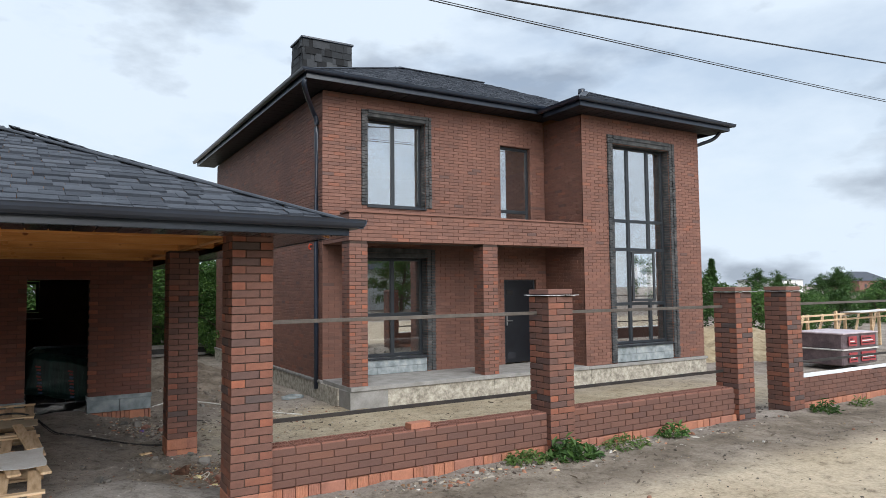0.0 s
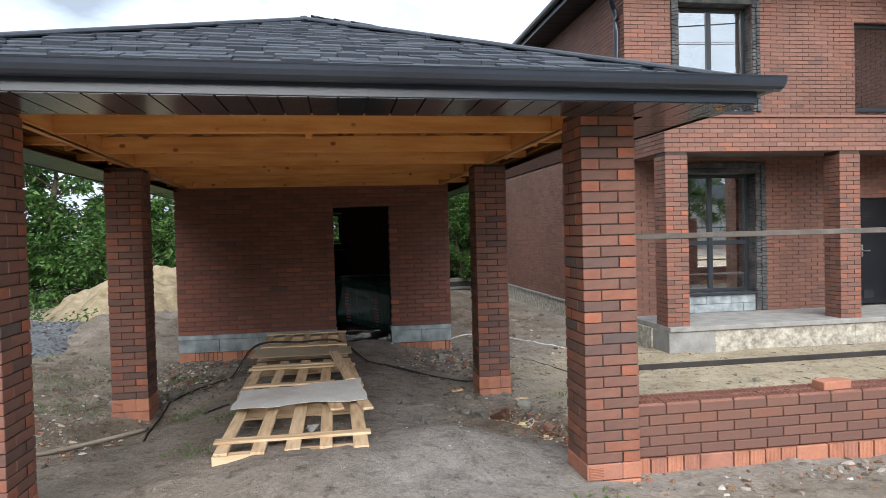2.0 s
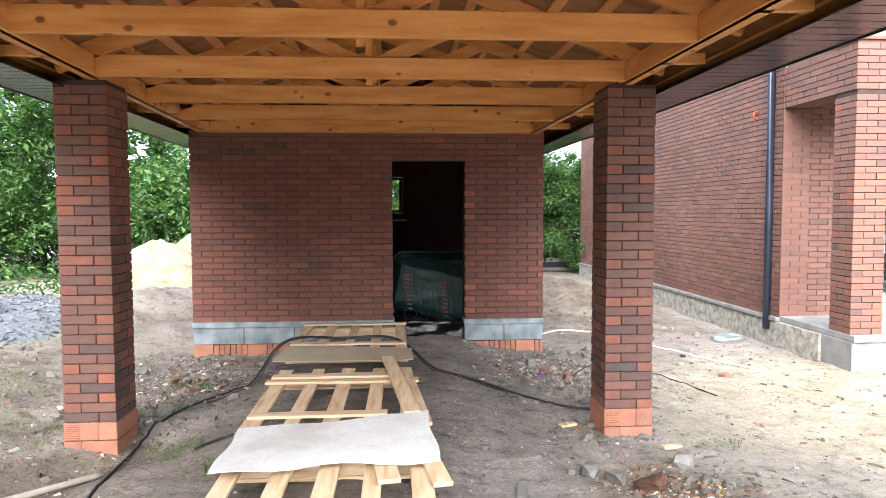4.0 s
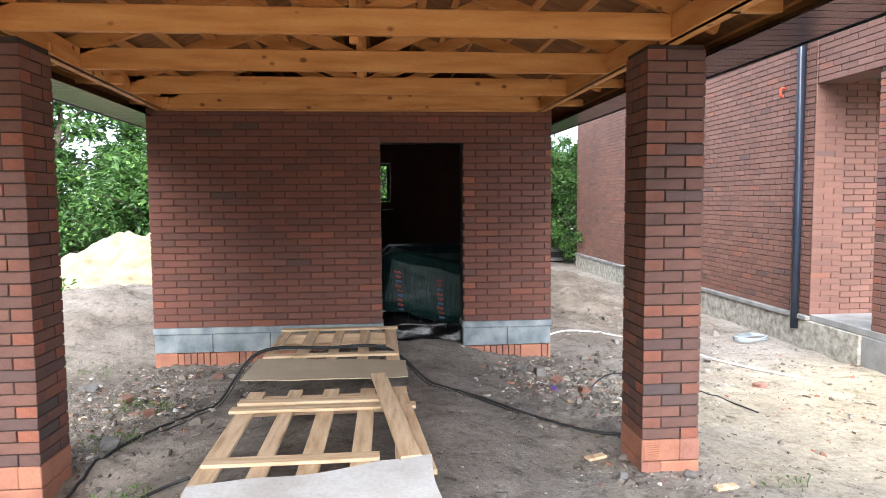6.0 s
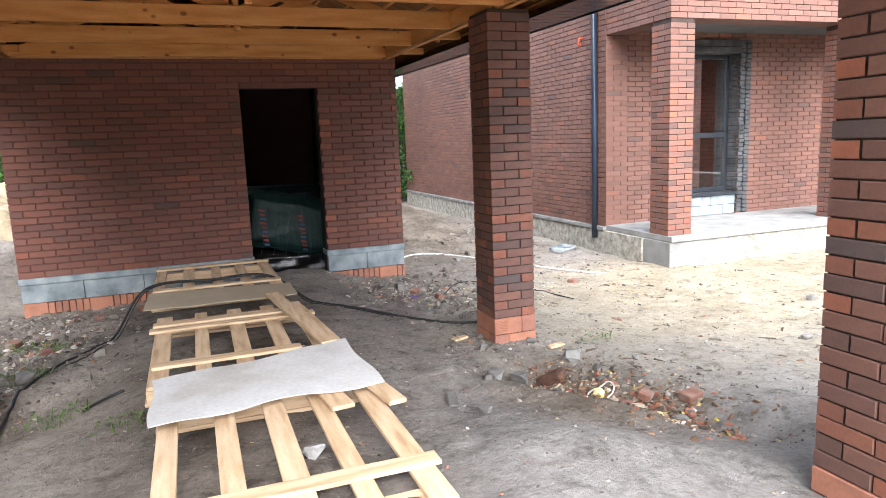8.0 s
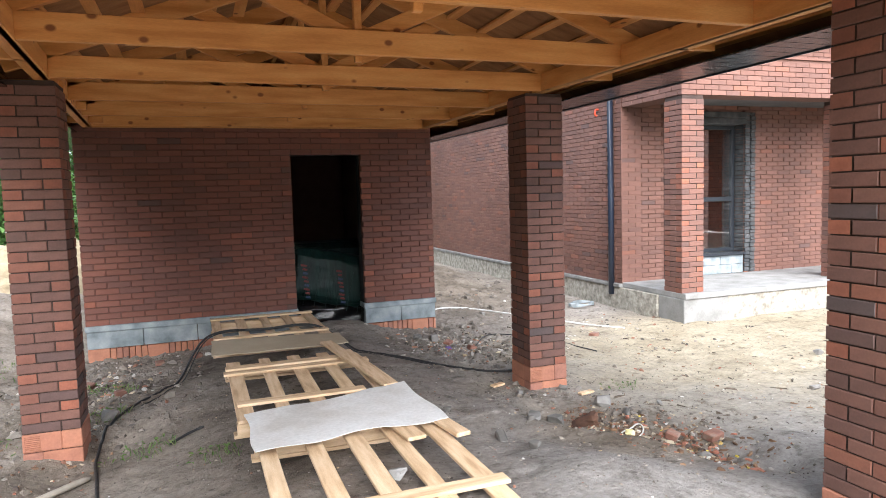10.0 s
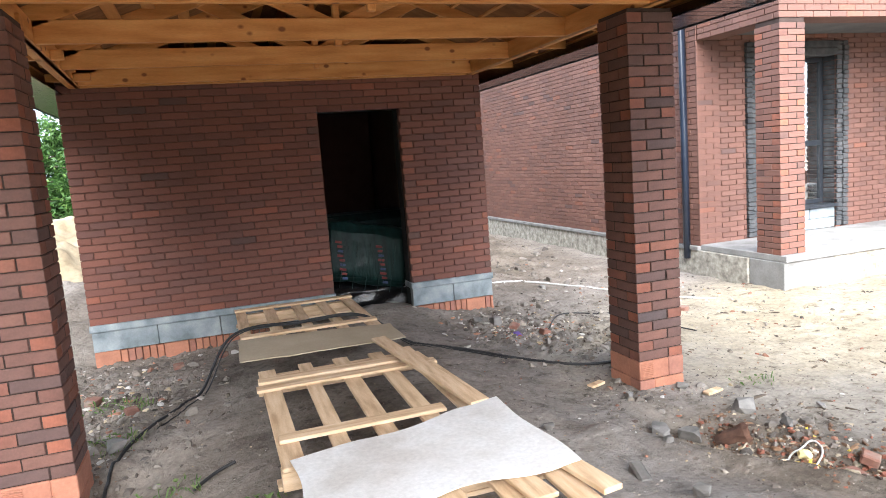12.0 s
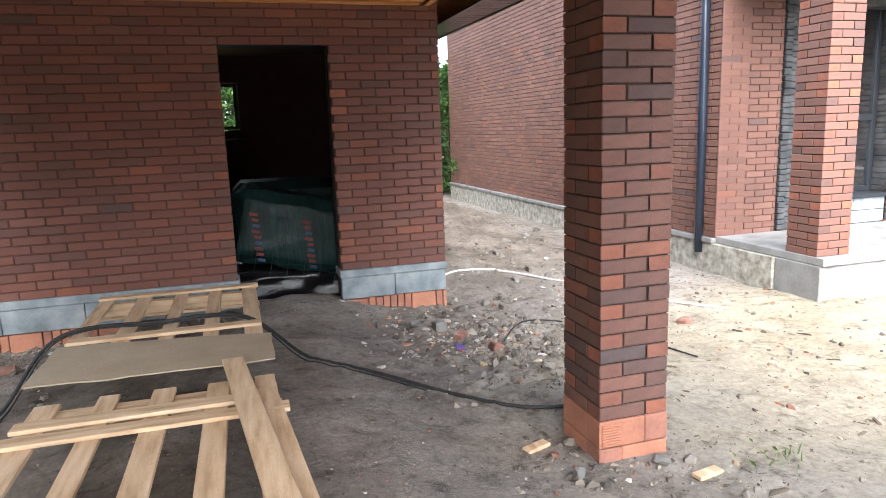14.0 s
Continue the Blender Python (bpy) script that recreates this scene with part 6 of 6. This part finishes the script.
def tree_shape(seed, height, spread, count, size, low=0.12):
    """Trunk and limbs as tapered tubes, and leaf points in clumps round the limb ends."""
    rnd = random.Random(seed)
    tv, tf = [], []

    def limb(pts, r0, r1, sides=6):
        n0 = len(tv)
        for i, p in enumerate(pts):
            d = (pts[min(i + 1, len(pts) - 1)] - pts[max(i - 1, 0)]).normalized()
            q = d.to_track_quat("Z", "Y")
            r = r0 + (r1 - r0) * i / (len(pts) - 1)
            for k in range(sides):
                a = 6.2832 * k / sides
                tv.append(tuple(p + q @ Vector((r * math.cos(a), r * math.sin(a), 0))))
        for i in range(len(pts) - 1):
            for k in range(sides):
                tf.append((n0 + i * sides + k, n0 + i * sides + (k + 1) % sides, n0 + (i + 1) * sides + (k + 1) % sides, n0 + (i + 1) * sides + k))
    spine = [Vector((0.15 * math.sin(i * 1.1 + seed), 0.15 * math.cos(i * 0.9 + seed), height * 0.92 * i / 7)) for i in range(8)]
    limb(spine, 0.035 * height * 0.6, 0.02)
    tips = []
    for i in range(26):
        t = low + (1 - low) * (i / 26) ** 0.9
        base = spine[min(7, int(t * 7))].lerp(spine[min(7, int(t * 7) + 1)], t * 7 % 1)
        a = i * 2.4 + rnd.uniform(-0.4, 0.4)
        reach = spread * (1.0 - 0.55 * abs(t - 0.35) ** 1.2 * 1.6) * rnd.uniform(0.65, 1.1)
        if t > 0.8:
            reach *= 1.4 * (1.05 - t) + 0.25
        end = base + Vector((math.cos(a) * reach, math.sin(a) * reach, reach * rnd.uniform(0.1, 0.6)))
        mid = base.lerp(end, 0.5) + Vector((0, 0, 0.12 * reach))
        limb([base, mid, end], 0.012 * height * 0.5, 0.008, 4)
        for _ in range(6):
            k = rnd.uniform(0.45, 1.08)
            tips.append((base.lerp(end, k) + Vector((rnd.gauss(0, 0.16), rnd.gauss(0, 0.16), rnd.gauss(0, 0.16))) * spread, rnd.uniform(0.10, 0.22) * spread))
    tips.append((spine[-1], 0.25 * spread))
    pts = []
    for _ in range(count):
        c, r = tips[int(rnd.random() * len(tips))]
        d = Vector((rnd.gauss(0, 1), rnd.gauss(0, 1), rnd.gauss(0, 0.8))).normalized()
        pts.append(c + d * r * rnd.random() ** 0.45)
    lv, lf = leaves(pts, size, rnd)
    return tv, tf, lv, lf


TREES = {}


def tree(x, y, kind, scale, turn, label="leafy green deciduous tree behind the plot", z=None):
    if kind not in TREES:
        spec = {"slim": (31, 8.3, 0.28, 700, 0.20, 0.45), "d": (5, 6.0, 2.5, 9000, 0.2, 0.03), "bushd": (23, 2.2, 1.5, 4200, 0.15, 0.02), "a": (3, 6.4, 2.4, 15000, 0.17, 0.05), "b": (8, 5.6, 2.6, 15000, 0.16, 0.03), "c": (15, 7.2, 2.3, 15000, 0.18, 0.06), "bush": (21, 2.2, 1.5, 5200, 0.13, 0.02)}[kind]
        tv, tf, lv, lf = tree_shape(*spec)
        root = thing("bush" if "bush" in kind else "tree", (0, 0, 0), label, "bush" if "bush" in kind else "tree", "trees behind the plot")
        raw("trunk", tv, tf, M["bark"], root, "", True)
        raw("crown", lv, lf, M["leaf_dark" if kind in ("d", "bushd") else "leaf"], root)
        TREES[kind] = root
        root.matrix_basis = pose(x, y, (ground_z(x, y) if z is None else z) - 0.1, 0, 0, turn) @ Matrix.Scale(scale, 4)
        return root
    ob = copy_thing(TREES[kind], pose(x, y, (ground_z(x, y) if z is None else z) - 0.1, 0, 0, turn))
    ob.scale = (scale, scale, scale)
    return tagged(ob, label)


rt, rl = random.Random(12), random.Random(5)
for i in range(15):
    tree(-17.0 + i * 1.75 + rt.uniform(-0.5, 0.5), 24.5 + rt.uniform(-1.5, 1.8) - 0.10 * i, "abc"[i % 3], rt.uniform(0.85, 1.1) if i < 6 else rt.uniform(0.62, 0.74), rt.uniform(0, 360))
for i in range(12):
    tree(-18.5 + i * 1.5 + rt.uniform(-0.4, 0.4), 21.2 + rt.uniform(-0.8, 0.8) + 0.2 * i, "bush", rt.uniform(0.9, 1.5), rt.uniform(0, 360), "dense green bush along the edge of the plot")
for i in range(7):
    tree(-13.5 - rt.uniform(0, 2.0), 8 + i * 2.2, "abc"[i % 3], rt.uniform(0.8, 1.05), rt.uniform(0, 360))
# out of view: added to keep low light from the left off the carport
for i in range(6):
    tree(-9.2 - rl.uniform(0, 1.0), -3.0 + i * 2.6, "abc"[i % 3], rl.uniform(1.1, 1.3), rl.uniform(0, 360), "unseen leafy tree added to block light from the left")
for i in range(5):
    tree(2.0 + i * 1.1, 27 + rt.uniform(-0.5, 0.8), "bush", rt.uniform(1.2, 1.7), rt.uniform(0, 360), "dense green bush along the edge of the plot")
for i in range(9):
    tree(28 + i * 4.0, 22 + rt.uniform(-3, 6) + i * 1.2, "d", rt.uniform(0.45, 0.66), rt.uniform(0, 360), "distant green tree beyond the yard")
for i in range(14):
    tree(24 + i * 3.0, 16.5 + rt.uniform(-1.5, 3) + i * 0.6, "bushd" if i % 3 else "bush", rt.uniform(0.8, 1.2), rt.uniform(0, 360), "green bush beyond the yard")
tree(-3.25, 25.0, "slim", 1.10, 20, "slender young tree rising above the plot")
tree(-2.35, 25.0, "slim", 1.10, 140, "slender young tree rising above the plot")
for i in range(12):
    tree(-22 + i * 5.5 + rt.uniform(-1, 1), -24 + rt.uniform(-2, 2), "abc"[i % 3], rt.uniform(1.0, 1.3), rt.uniform(0, 360), "leafy tree across the road")


def conifer(x, y, h):
    rnd = random.Random(9)
    root = thing("conifer", (x, y, -0.5), "dark green conifer in the distance", "tree")
    tube("trunk", [(x, y, -0.5), (x, y, h - 0.5)], 0.06, M["bark"], root)
    pts = []
    for _ in range(4200):
        t = rnd.random() ** 0.7
        a = rnd.random() * 6.283
        layer = 0.75 + 0.35 * math.sin(t * 42)
        r = (1 - t) * h * 0.24 * layer * rnd.random() ** 0.35
        pts.append(Vector((x + r * math.cos(a), y + r * math.sin(a), -0.3 + t * h)))
    v, f = leaves(pts, 0.2, rnd, 1.0, 0.25)
    raw("crown", v, f, M["leaf_dark"], root)


conifer(39.1, 28.6, 3.7)


def weed(x, y, n, r, h, size, mat, label, seed, blades=False):
    rnd = random.Random(seed)
    pts = []
    if not blades:
        for _ in range(n):
            a, d = rnd.random() * 6.283, math.sqrt(rnd.random())
            px, py = x + r * d * math.cos(a) * 1.5, y + r * d * math.sin(a)
            pts.append(Vector((px, py, ground_z(px, py) + 0.02 + h * (1 - d * d) * rnd.random())))
        v, f = leaves(pts, size, rnd, 0.2, 0.42)
    else:
        v, f = [], []
        for _ in range(n):
            a, d = rnd.random() * 6.283, math.sqrt(rnd.random())
            px, py = x + r * d * math.cos(a), y + r * d * math.sin(a)
            pz = ground_z(px, py) - 0.01
            b = rnd.random() * 6.283
            l = h * rnd.uniform(0.5, 1.2)
            lean = Vector((math.cos(b), math.sin(b), 0)) * l * rnd.uniform(0.2, 0.8)
            wv = Vector((-math.sin(b), math.cos(b), 0)) * 0.004
            p0 = Vector((px, py, pz))
            k = len(v)
            v += [tuple(p0 - wv), tuple(p0 + wv), tuple(p0 + lean * 0.5 + Vector((0, 0, l * 0.7)) + wv * 0.7), tuple(p0 + lean + Vector((0, 0, l * 0.9)))]
            f += [(k, k + 1, k + 2), (k, k + 2, k + 3)]
    return tagged(raw("weeds", v, f, M[mat], None, label), category="weeds", kind="stuff")


weed(5.80, 5.36, 300, 0.24, 0.20, 0.11, "leaf_dark", "leafy green weeds at the foot of the fence pillar", 1)
weed(5.2, 5.42, 240, 0.18, 0.12, 0.07, "weed", "low weeds along the fence", 2)
weed(6.7, 5.40, 200, 0.22, 0.12, 0.07, "weed", "low weeds along the fence", 3)
weed(7.6, 5.42, 220, 0.16, 0.18, 0.07, "leaf", "leafy green weeds along the fence", 4)
weed(10.9, 5.3, 220, 0.18, 0.2, 0.07, "leaf_dark", "leafy green weeds along the fence", 5)
weed(11.9, 5.3, 120, 0.14, 0.12, 0.06, "weed", "low weeds along the fence", 6)
for i, (x, y, n, r) in enumerate(((-1.8, 10.7, 120, 0.22), (-1.75, 9.9, 90, 0.18), (-1.35, 8.9, 70, 0.2), (-2.7, 9.2, 120, 0.4), (-3.4, 10.4, 160, 0.5), (-2.9, 11.8, 100, 0.4), (2.75, 8.75, 30, 0.12), (-0.85, 8.3, 60, 0.15), (1.9, 5.1, 60, 0.2), (-0.9, 6.9, 40, 0.15), (-4.4, 12.0, 160, 0.6))):
    weed(x, y, n // 2, r, 0.04, 0.04, "weed", "small green weeds growing in the dirt", 20 + i)
    weed(x + 0.1, y - 0.05, n // 2, r, 0.07, 0, "weed", "thin grass growing in the dirt", 40 + i, True)
weed(-7.5, 18.0, 900, 1.9, 0.8, 0.16, "leaf", "tall green weeds by the sand heap", 60)
weed(-4.9, 16.0, 200, 0.4, 0.35, 0.10, "leaf", "green weeds growing in the sand heap", 61)

# ---- things in and round the yard ----
bale = thing("wrapped_bale", (0.85, 13.3, -0.5), "dark green film-wrapped insulation bale in the garage", "bale")
bm = bmesh.new()
box(bm, 0.26, 1.42, 12.72, 13.4, -0.20, 0.50, 0.10, Matrix.Rotation(radians(13), 4, "Y"))
bmesh.ops.subdivide_edges(bm, edges=bm.edges, cuts=11, use_grid_fill=True)
for v in bm.verts:
    v.co += v.normal * (0.03 * noise.noise(v.co * 6) + 0.035 * (0.5 - abs(noise.noise(Vector((v.co.x * 5, v.co.y * 5, v.co.z * 15))))))
M["film"] = material("film", [(0.004, 0.014, 0.012), (0.008, 0.030, 0.027), (0.014, 0.045, 0.041)], 7, 0.42, 0, 0.9, 16, stretch=(2.4, 1, 0.25), spec=0.35)
M["film_black"] = material("film_black", [(0.004, 0.004, 0.005), (0.010, 0.010, 0.011)], 7, 0.2, 0, 1.0, 12, spec=0.6)
part("bale_body", bm, M["film"], bale, smooth=True)
M["label_red"] = material("label_red", [(0.16, 0.02, 0.02), (0.24, 0.04, 0.035)], 5, 0.5, 0, 0.1, 40)
M["label_blue"] = material("label_blue", [(0.03, 0.05, 0.12), (0.05, 0.08, 0.17)], 5, 0.5, 0, 0.1, 40)
for k, x in enumerate((0.50, 0.98)):
    for j in range(9):
        bm = bmesh.new()
        z, w = 0.345 - 0.055 * j - 0.11 * k, 0.035 if j % 3 else 0.05
        box(bm, x - w + 0.004 * j, x + 0.03 + 0.004 * j, 12.692, 12.699, z, z + 0.028, 0.001, Matrix.Rotation(radians(13), 4, "Y"))
        part("printed_bar", bm, M["label_red" if j % 3 < 2 else "label_blue"], bale)
for j in range(7):
    bm = bmesh.new()
    x = 0.36 + 0.15 * j
    box(bm, x, x + 0.006, 12.690, 12.699, -0.16 - 0.033 * j, 0.40 - 0.033 * j, 0.001, Matrix.Rotation(radians(13), 4, "Y"))
    part("film_fold", bm, M["film"], bale)
bale2 = thing("wrapped_bale", (0.8, 13.4, -0.5), "crumpled dark wrapped bale on the garage floor", "bale")
bm = bmesh.new()
box(bm, 0.18, 1.55, 12.80, 13.6, -0.61, -0.20, 0.08)
bmesh.ops.subdivide_edges(bm, edges=bm.edges, cuts=9, use_grid_fill=True)
for v in bm.verts:
    v.co += v.normal * 0.09 * noise.noise(v.co * 6)
part("bale_body", bm, M["film_black"], bale2, smooth=True)
bale3 = thing("wrapped_bale", (1.0, 14.6, -0.5), "dark green wrapped bale at the back of the garage", "bale")
bm = bmesh.new()
box(bm, 0.3, 1.9, 14.2, 15.0, -0.52, 0.55, 0.1)
part("bale_body", bm, M["film"], bale3)

gwin = new("window")
gwin.parent = carport
gwin.matrix_parent_inverse = Matrix.Translation(-world_place(carport))
bm = bmesh.new()
for x0, x1, z0, z1 in ((-0.52, -0.46, 1.18, 1.86), (0.40, 0.46, 1.18, 1.86), (-0.46, 0.40, 1.18, 1.23), (-0.46, 0.40, 1.81, 1.86)):
    box(bm, x0, x1, GYB - 0.2, GYB - 0.14, z0, z1, 0.004)
part("frame", bm, M["frame"], gwin)
bm = bmesh.new()
box(bm, -0.54, 0.54, GYB - 0.3, GYB - 0.2, 1.02, 1.045, 0.004)
part("sill", bm, M["white"], gwin)

vent = thing("conduit", (5.45, 13.1, 2.5), "red corrugated conduit end in the brick wall", "conduit")
M["red_plastic"] = material("red_plastic", [(0.62, 0.07, 0.03), (0.72, 0.10, 0.05)], 6, 0.5, 0, 0.1, 40)
tube("conduit_pipe", curve_points([(5.46, 13.1, 2.58), (5.42, 13.1, 2.585), (5.40, 13.1, 2.55), (5.405, 13.11, 2.50), (5.44, 13.11, 2.485)], 6), 0.015, M["red_plastic"], vent, "", 8, 0.15)

single = thing("loose_brick", (4.0, 5.75, 0.129), "single red brick lying on the fence wall", "brick")
bm = bmesh.new()
box(bm, 3.87, 4.12, 5.68, 5.80, 0.129, 0.195, 0.006, Matrix.Rotation(radians(6), 4, "Z"))
part("brick_body", bm, M["red_block"], single)
for px, top in ((5.69, 1.53), (9.20, 1.52), (10.45, 1.55)):
    n = int((top + 0.40) / PITCH + 0.2)
    zt = -0.40 + n * PITCH
    bent_sheet("plastic_film", ((px - 0.05, FYF - 0.04, zt + 0.012), (px + 0.43, FYF - 0.04, zt + 0.012), (px + 0.42, FYF + 0.41, zt + 0.014), (px - 0.04, FYF + 0.41, zt + 0.014)), 16, 14, 0.004, 0.03, "white", "torn white plastic film on the fence pillar", "film", 3)
    bm = bmesh.new()
    box(bm, px + 0.0, px + 0.378, FYF, FYF + 0.378, zt + 0.030, zt + 0.085, 0.006)
    tagged(part("cap_bricks", bm, M["house_brick"], None, "loose course of bricks on the fence pillar"), category="bricks")
bent_sheet("plastic_film", ((10.9, FYF + 0.03, 0.142), (22, FYF + 0.03, 0.142), (22, FYF + 0.33, 0.142), (10.9, FYF + 0.33, 0.142)), 60, 6, 0.004, 0.03, "white", "white plastic film on the low fence wall", "film", 4)

M["red_plastic_dull"] = material("red_plastic_dull", [(0.30, 0.04, 0.05), (0.38, 0.07, 0.07)], 5, 0.4, 0, 0.1, 40)
M["mauve_film"] = material("mauve_film", [(0.070, 0.052, 0.060), (0.115, 0.085, 0.092), (0.16, 0.12, 0.125)], 5, 0.3, 0, 0.4, 20)
M["pink_film"] = material("pink_film", [(0.42, 0.32, 0.35), (0.58, 0.50, 0.52)], 5, 0.3, 0, 0.4, 20)
pack = thing("brick_pack", (19.0, 9.6, -0.5), "stack of bricks wrapped in mauve film with red labels", "brick pack")
for k in range(2):
    z = -0.50 + k * 0.42
    bm = bmesh.new()
    box(bm, 18.3, 20.0, 9.0, 10.3, z, z + 0.41, 0.03)
    bmesh.ops.subdivide_edges(bm, edges=bm.edges, cuts=6, use_grid_fill=True)
    for v in bm.verts:
        v.co += v.normal * 0.018 * noise.noise(v.co * 5)
    part("wrapped_block", bm, M["mauve_film"], pack)
    for j, (x0, x1) in enumerate(((18.55, 18.95), (19.15, 19.85))):
        bm = bmesh.new()
        box(bm, x0, x1, 8.965, 8.978, z + 0.08, z + 0.33)
        panel = part("label_panel", bm, M["red_plastic_dull"], pack, "dull red printed label")
        for i in range(3):
            bm = bmesh.new()
            box(bm, x0 + 0.05, x1 - 0.05 - 0.08 * i, 8.958, 8.964, z + 0.13 + i * 0.06, z + 0.155 + i * 0.06)
            part("printed_bar", bm, M["white" if i == 1 else "black"], panel)
    bm = bmesh.new()
    box(bm, 18.28, 20.02, 8.96, 10.32, z + 0.385, z + 0.425, 0.01)
    part("strap_band", bm, M["sheet"] if k == 0 else M["pink_film"], pack)
rack = thing("timber_rack", (24.0, 12.3, -0.5), "rough timber frame and boards stacked in the yard", "timber")
for k in range(7):
    x = 20.6 + k * 1.1
    part("post", bar(bmesh.new(), (x, 11.6 + 0.3 * (k % 2), -0.55), (x, 11.6 + 0.3 * (k % 2), 0.55 + 0.1 * (k % 3)), 0.08, 0.08), M["pallet"], rack)
    part("brace", bar(bmesh.new(), (x, 11.6, -0.1), (x + 0.9, 11.9, 0.6), 0.05, 0.12), M["pallet"], rack)
for z in (0.45, 0.62):
    part("long_board", bar(bmesh.new(), (20.4, 11.5, z), (28.0, 11.7, z + 0.05), 0.12, 0.05), M["pallet_x"], rack)
part("tarp_board", bar(bmesh.new(), (23.2, 11.3, 0.70), (27.5, 11.5, 0.74), 0.5, 0.03), M["sheet"], rack)

kerb = thing("concrete_kerb", (4.0, 24.0, -0.5), "low concrete kerb at the end of the plot", "kerb")
bm = bmesh.new()
box(bm, -2.0, 5.6, 23.8, 24.1, -0.6, -0.22, 0.02)
part("kerb_body", bm, M["slab"], kerb)
bm = bmesh.new()
box(bm, -2.0, 5.6, 23.79, 23.8, -0.5, -0.33)
part("kerb_band", bm, M["rubber"], kerb)


def far_house(x, y, w, d, h, roof, wall_mat, roof_mat, label):
    hs = thing("far_house", (x, y, -0.5), label, "house", "distant houses")
    bm = bmesh.new()
    box(bm, x - w / 2, x + w / 2, y - d / 2, y + d / 2, -0.5, h)
    part("wall", bm, wall_mat, hs)
    v = [(x - w / 2 - 0.4, y - d / 2 - 0.4, h), (x + w / 2 + 0.4, y - d / 2 - 0.4, h), (x + w / 2 + 0.4, y + d / 2 + 0.4, h), (x - w / 2 - 0.4, y + d / 2 + 0.4, h), (x - w * 0.3, y, h + roof), (x + w * 0.3, y, h + roof)]
    raw("roof", v, [(0, 1, 5, 4), (1, 2, 5), (2, 3, 4, 5), (3, 0, 4), (0, 3, 2, 1)], roof_mat, hs)
    for k in range(3):
        win = new("window")
        win.parent = hs
        win.matrix_parent_inverse = Matrix.Translation(-world_place(hs))
        bm = bmesh.new()
        xx = x - w * 0.3 + k * w * 0.3
        box(bm, xx - 0.5, xx + 0.5, y - d / 2 - 0.03, y - d / 2 + 0.02, 0.6, 1.8)
        part("pane", bm, M["frame"], win)


far_house(168, 108, 15, 9, 3.0, 0.9, M["white"], M["soffit"], "distant white house with a grey roof")
far_house(196, 100, 16, 9, 2.6, 2.6, M["house_brick_far"], M["shingle_far"], "distant brick house with a brown roof")
far_house(225, 98, 18, 9, 2.6, 3.2, M["house_brick_far"], M["shingle_far"], "distant house with a pointed roof")
far_house(4, -34, 12, 9, 4.5, 3.0, M["house_brick_far"], M["metal"], "neighbouring house across the road")
far_house(30, -36, 14, 9, 3.5, 4.0, M["white"], M["metal"], "neighbouring gabled house across the road")


def overhead(name, a, b, sag, r, label):
    a, b = Vector(a), Vector(b)
    pts = []
    for i in range(31):
        t = i / 30
        p = a.lerp(b, t)
        p.z -= sag * 4 * t * (1 - t)
        pts.append(p)
    tagged(tube(name, pts, r, M["rubber"], None, label, 6), category="cable")


overhead("overhead_cable", (-12.0, 8.0, 5.93), (40.0, 8.0, 7.08), 0.35, 0.009, "thin black overhead cable")
overhead("overhead_cable", (-12.0, 8.03, 5.98), (40.0, 8.03, 7.18), 0.37, 0.007, "thin black overhead cable")
overhead("overhead_cable", (-12.0, 8.0, 4.86), (40.0, 8.0, 9.05), 0.06, 0.017, "twisted black overhead power cable")


# ---- last: single bricks and shingles ----
def lay_tabs():
    for roof, v, f, n in TABS:
        for i in range(min(n, len(v) // 6)):
            q = [Vector(p) for p in v[6 * i:6 * i + 6]]
            me = bpy.data.meshes.new("shingle")
            o = q[4]
            me.from_pydata([tuple(p - o) for p in q], [], [(0, 1, 2, 3), (4, 5, 1, 0), (4, 0, 3), (5, 2, 1)])
            me.materials.append(M["shingle"])
            ob = new("shingle", me)
            ob.parent = roof
            ob.location = o


lay_bricks()
lay_columns()
lay_tabs()
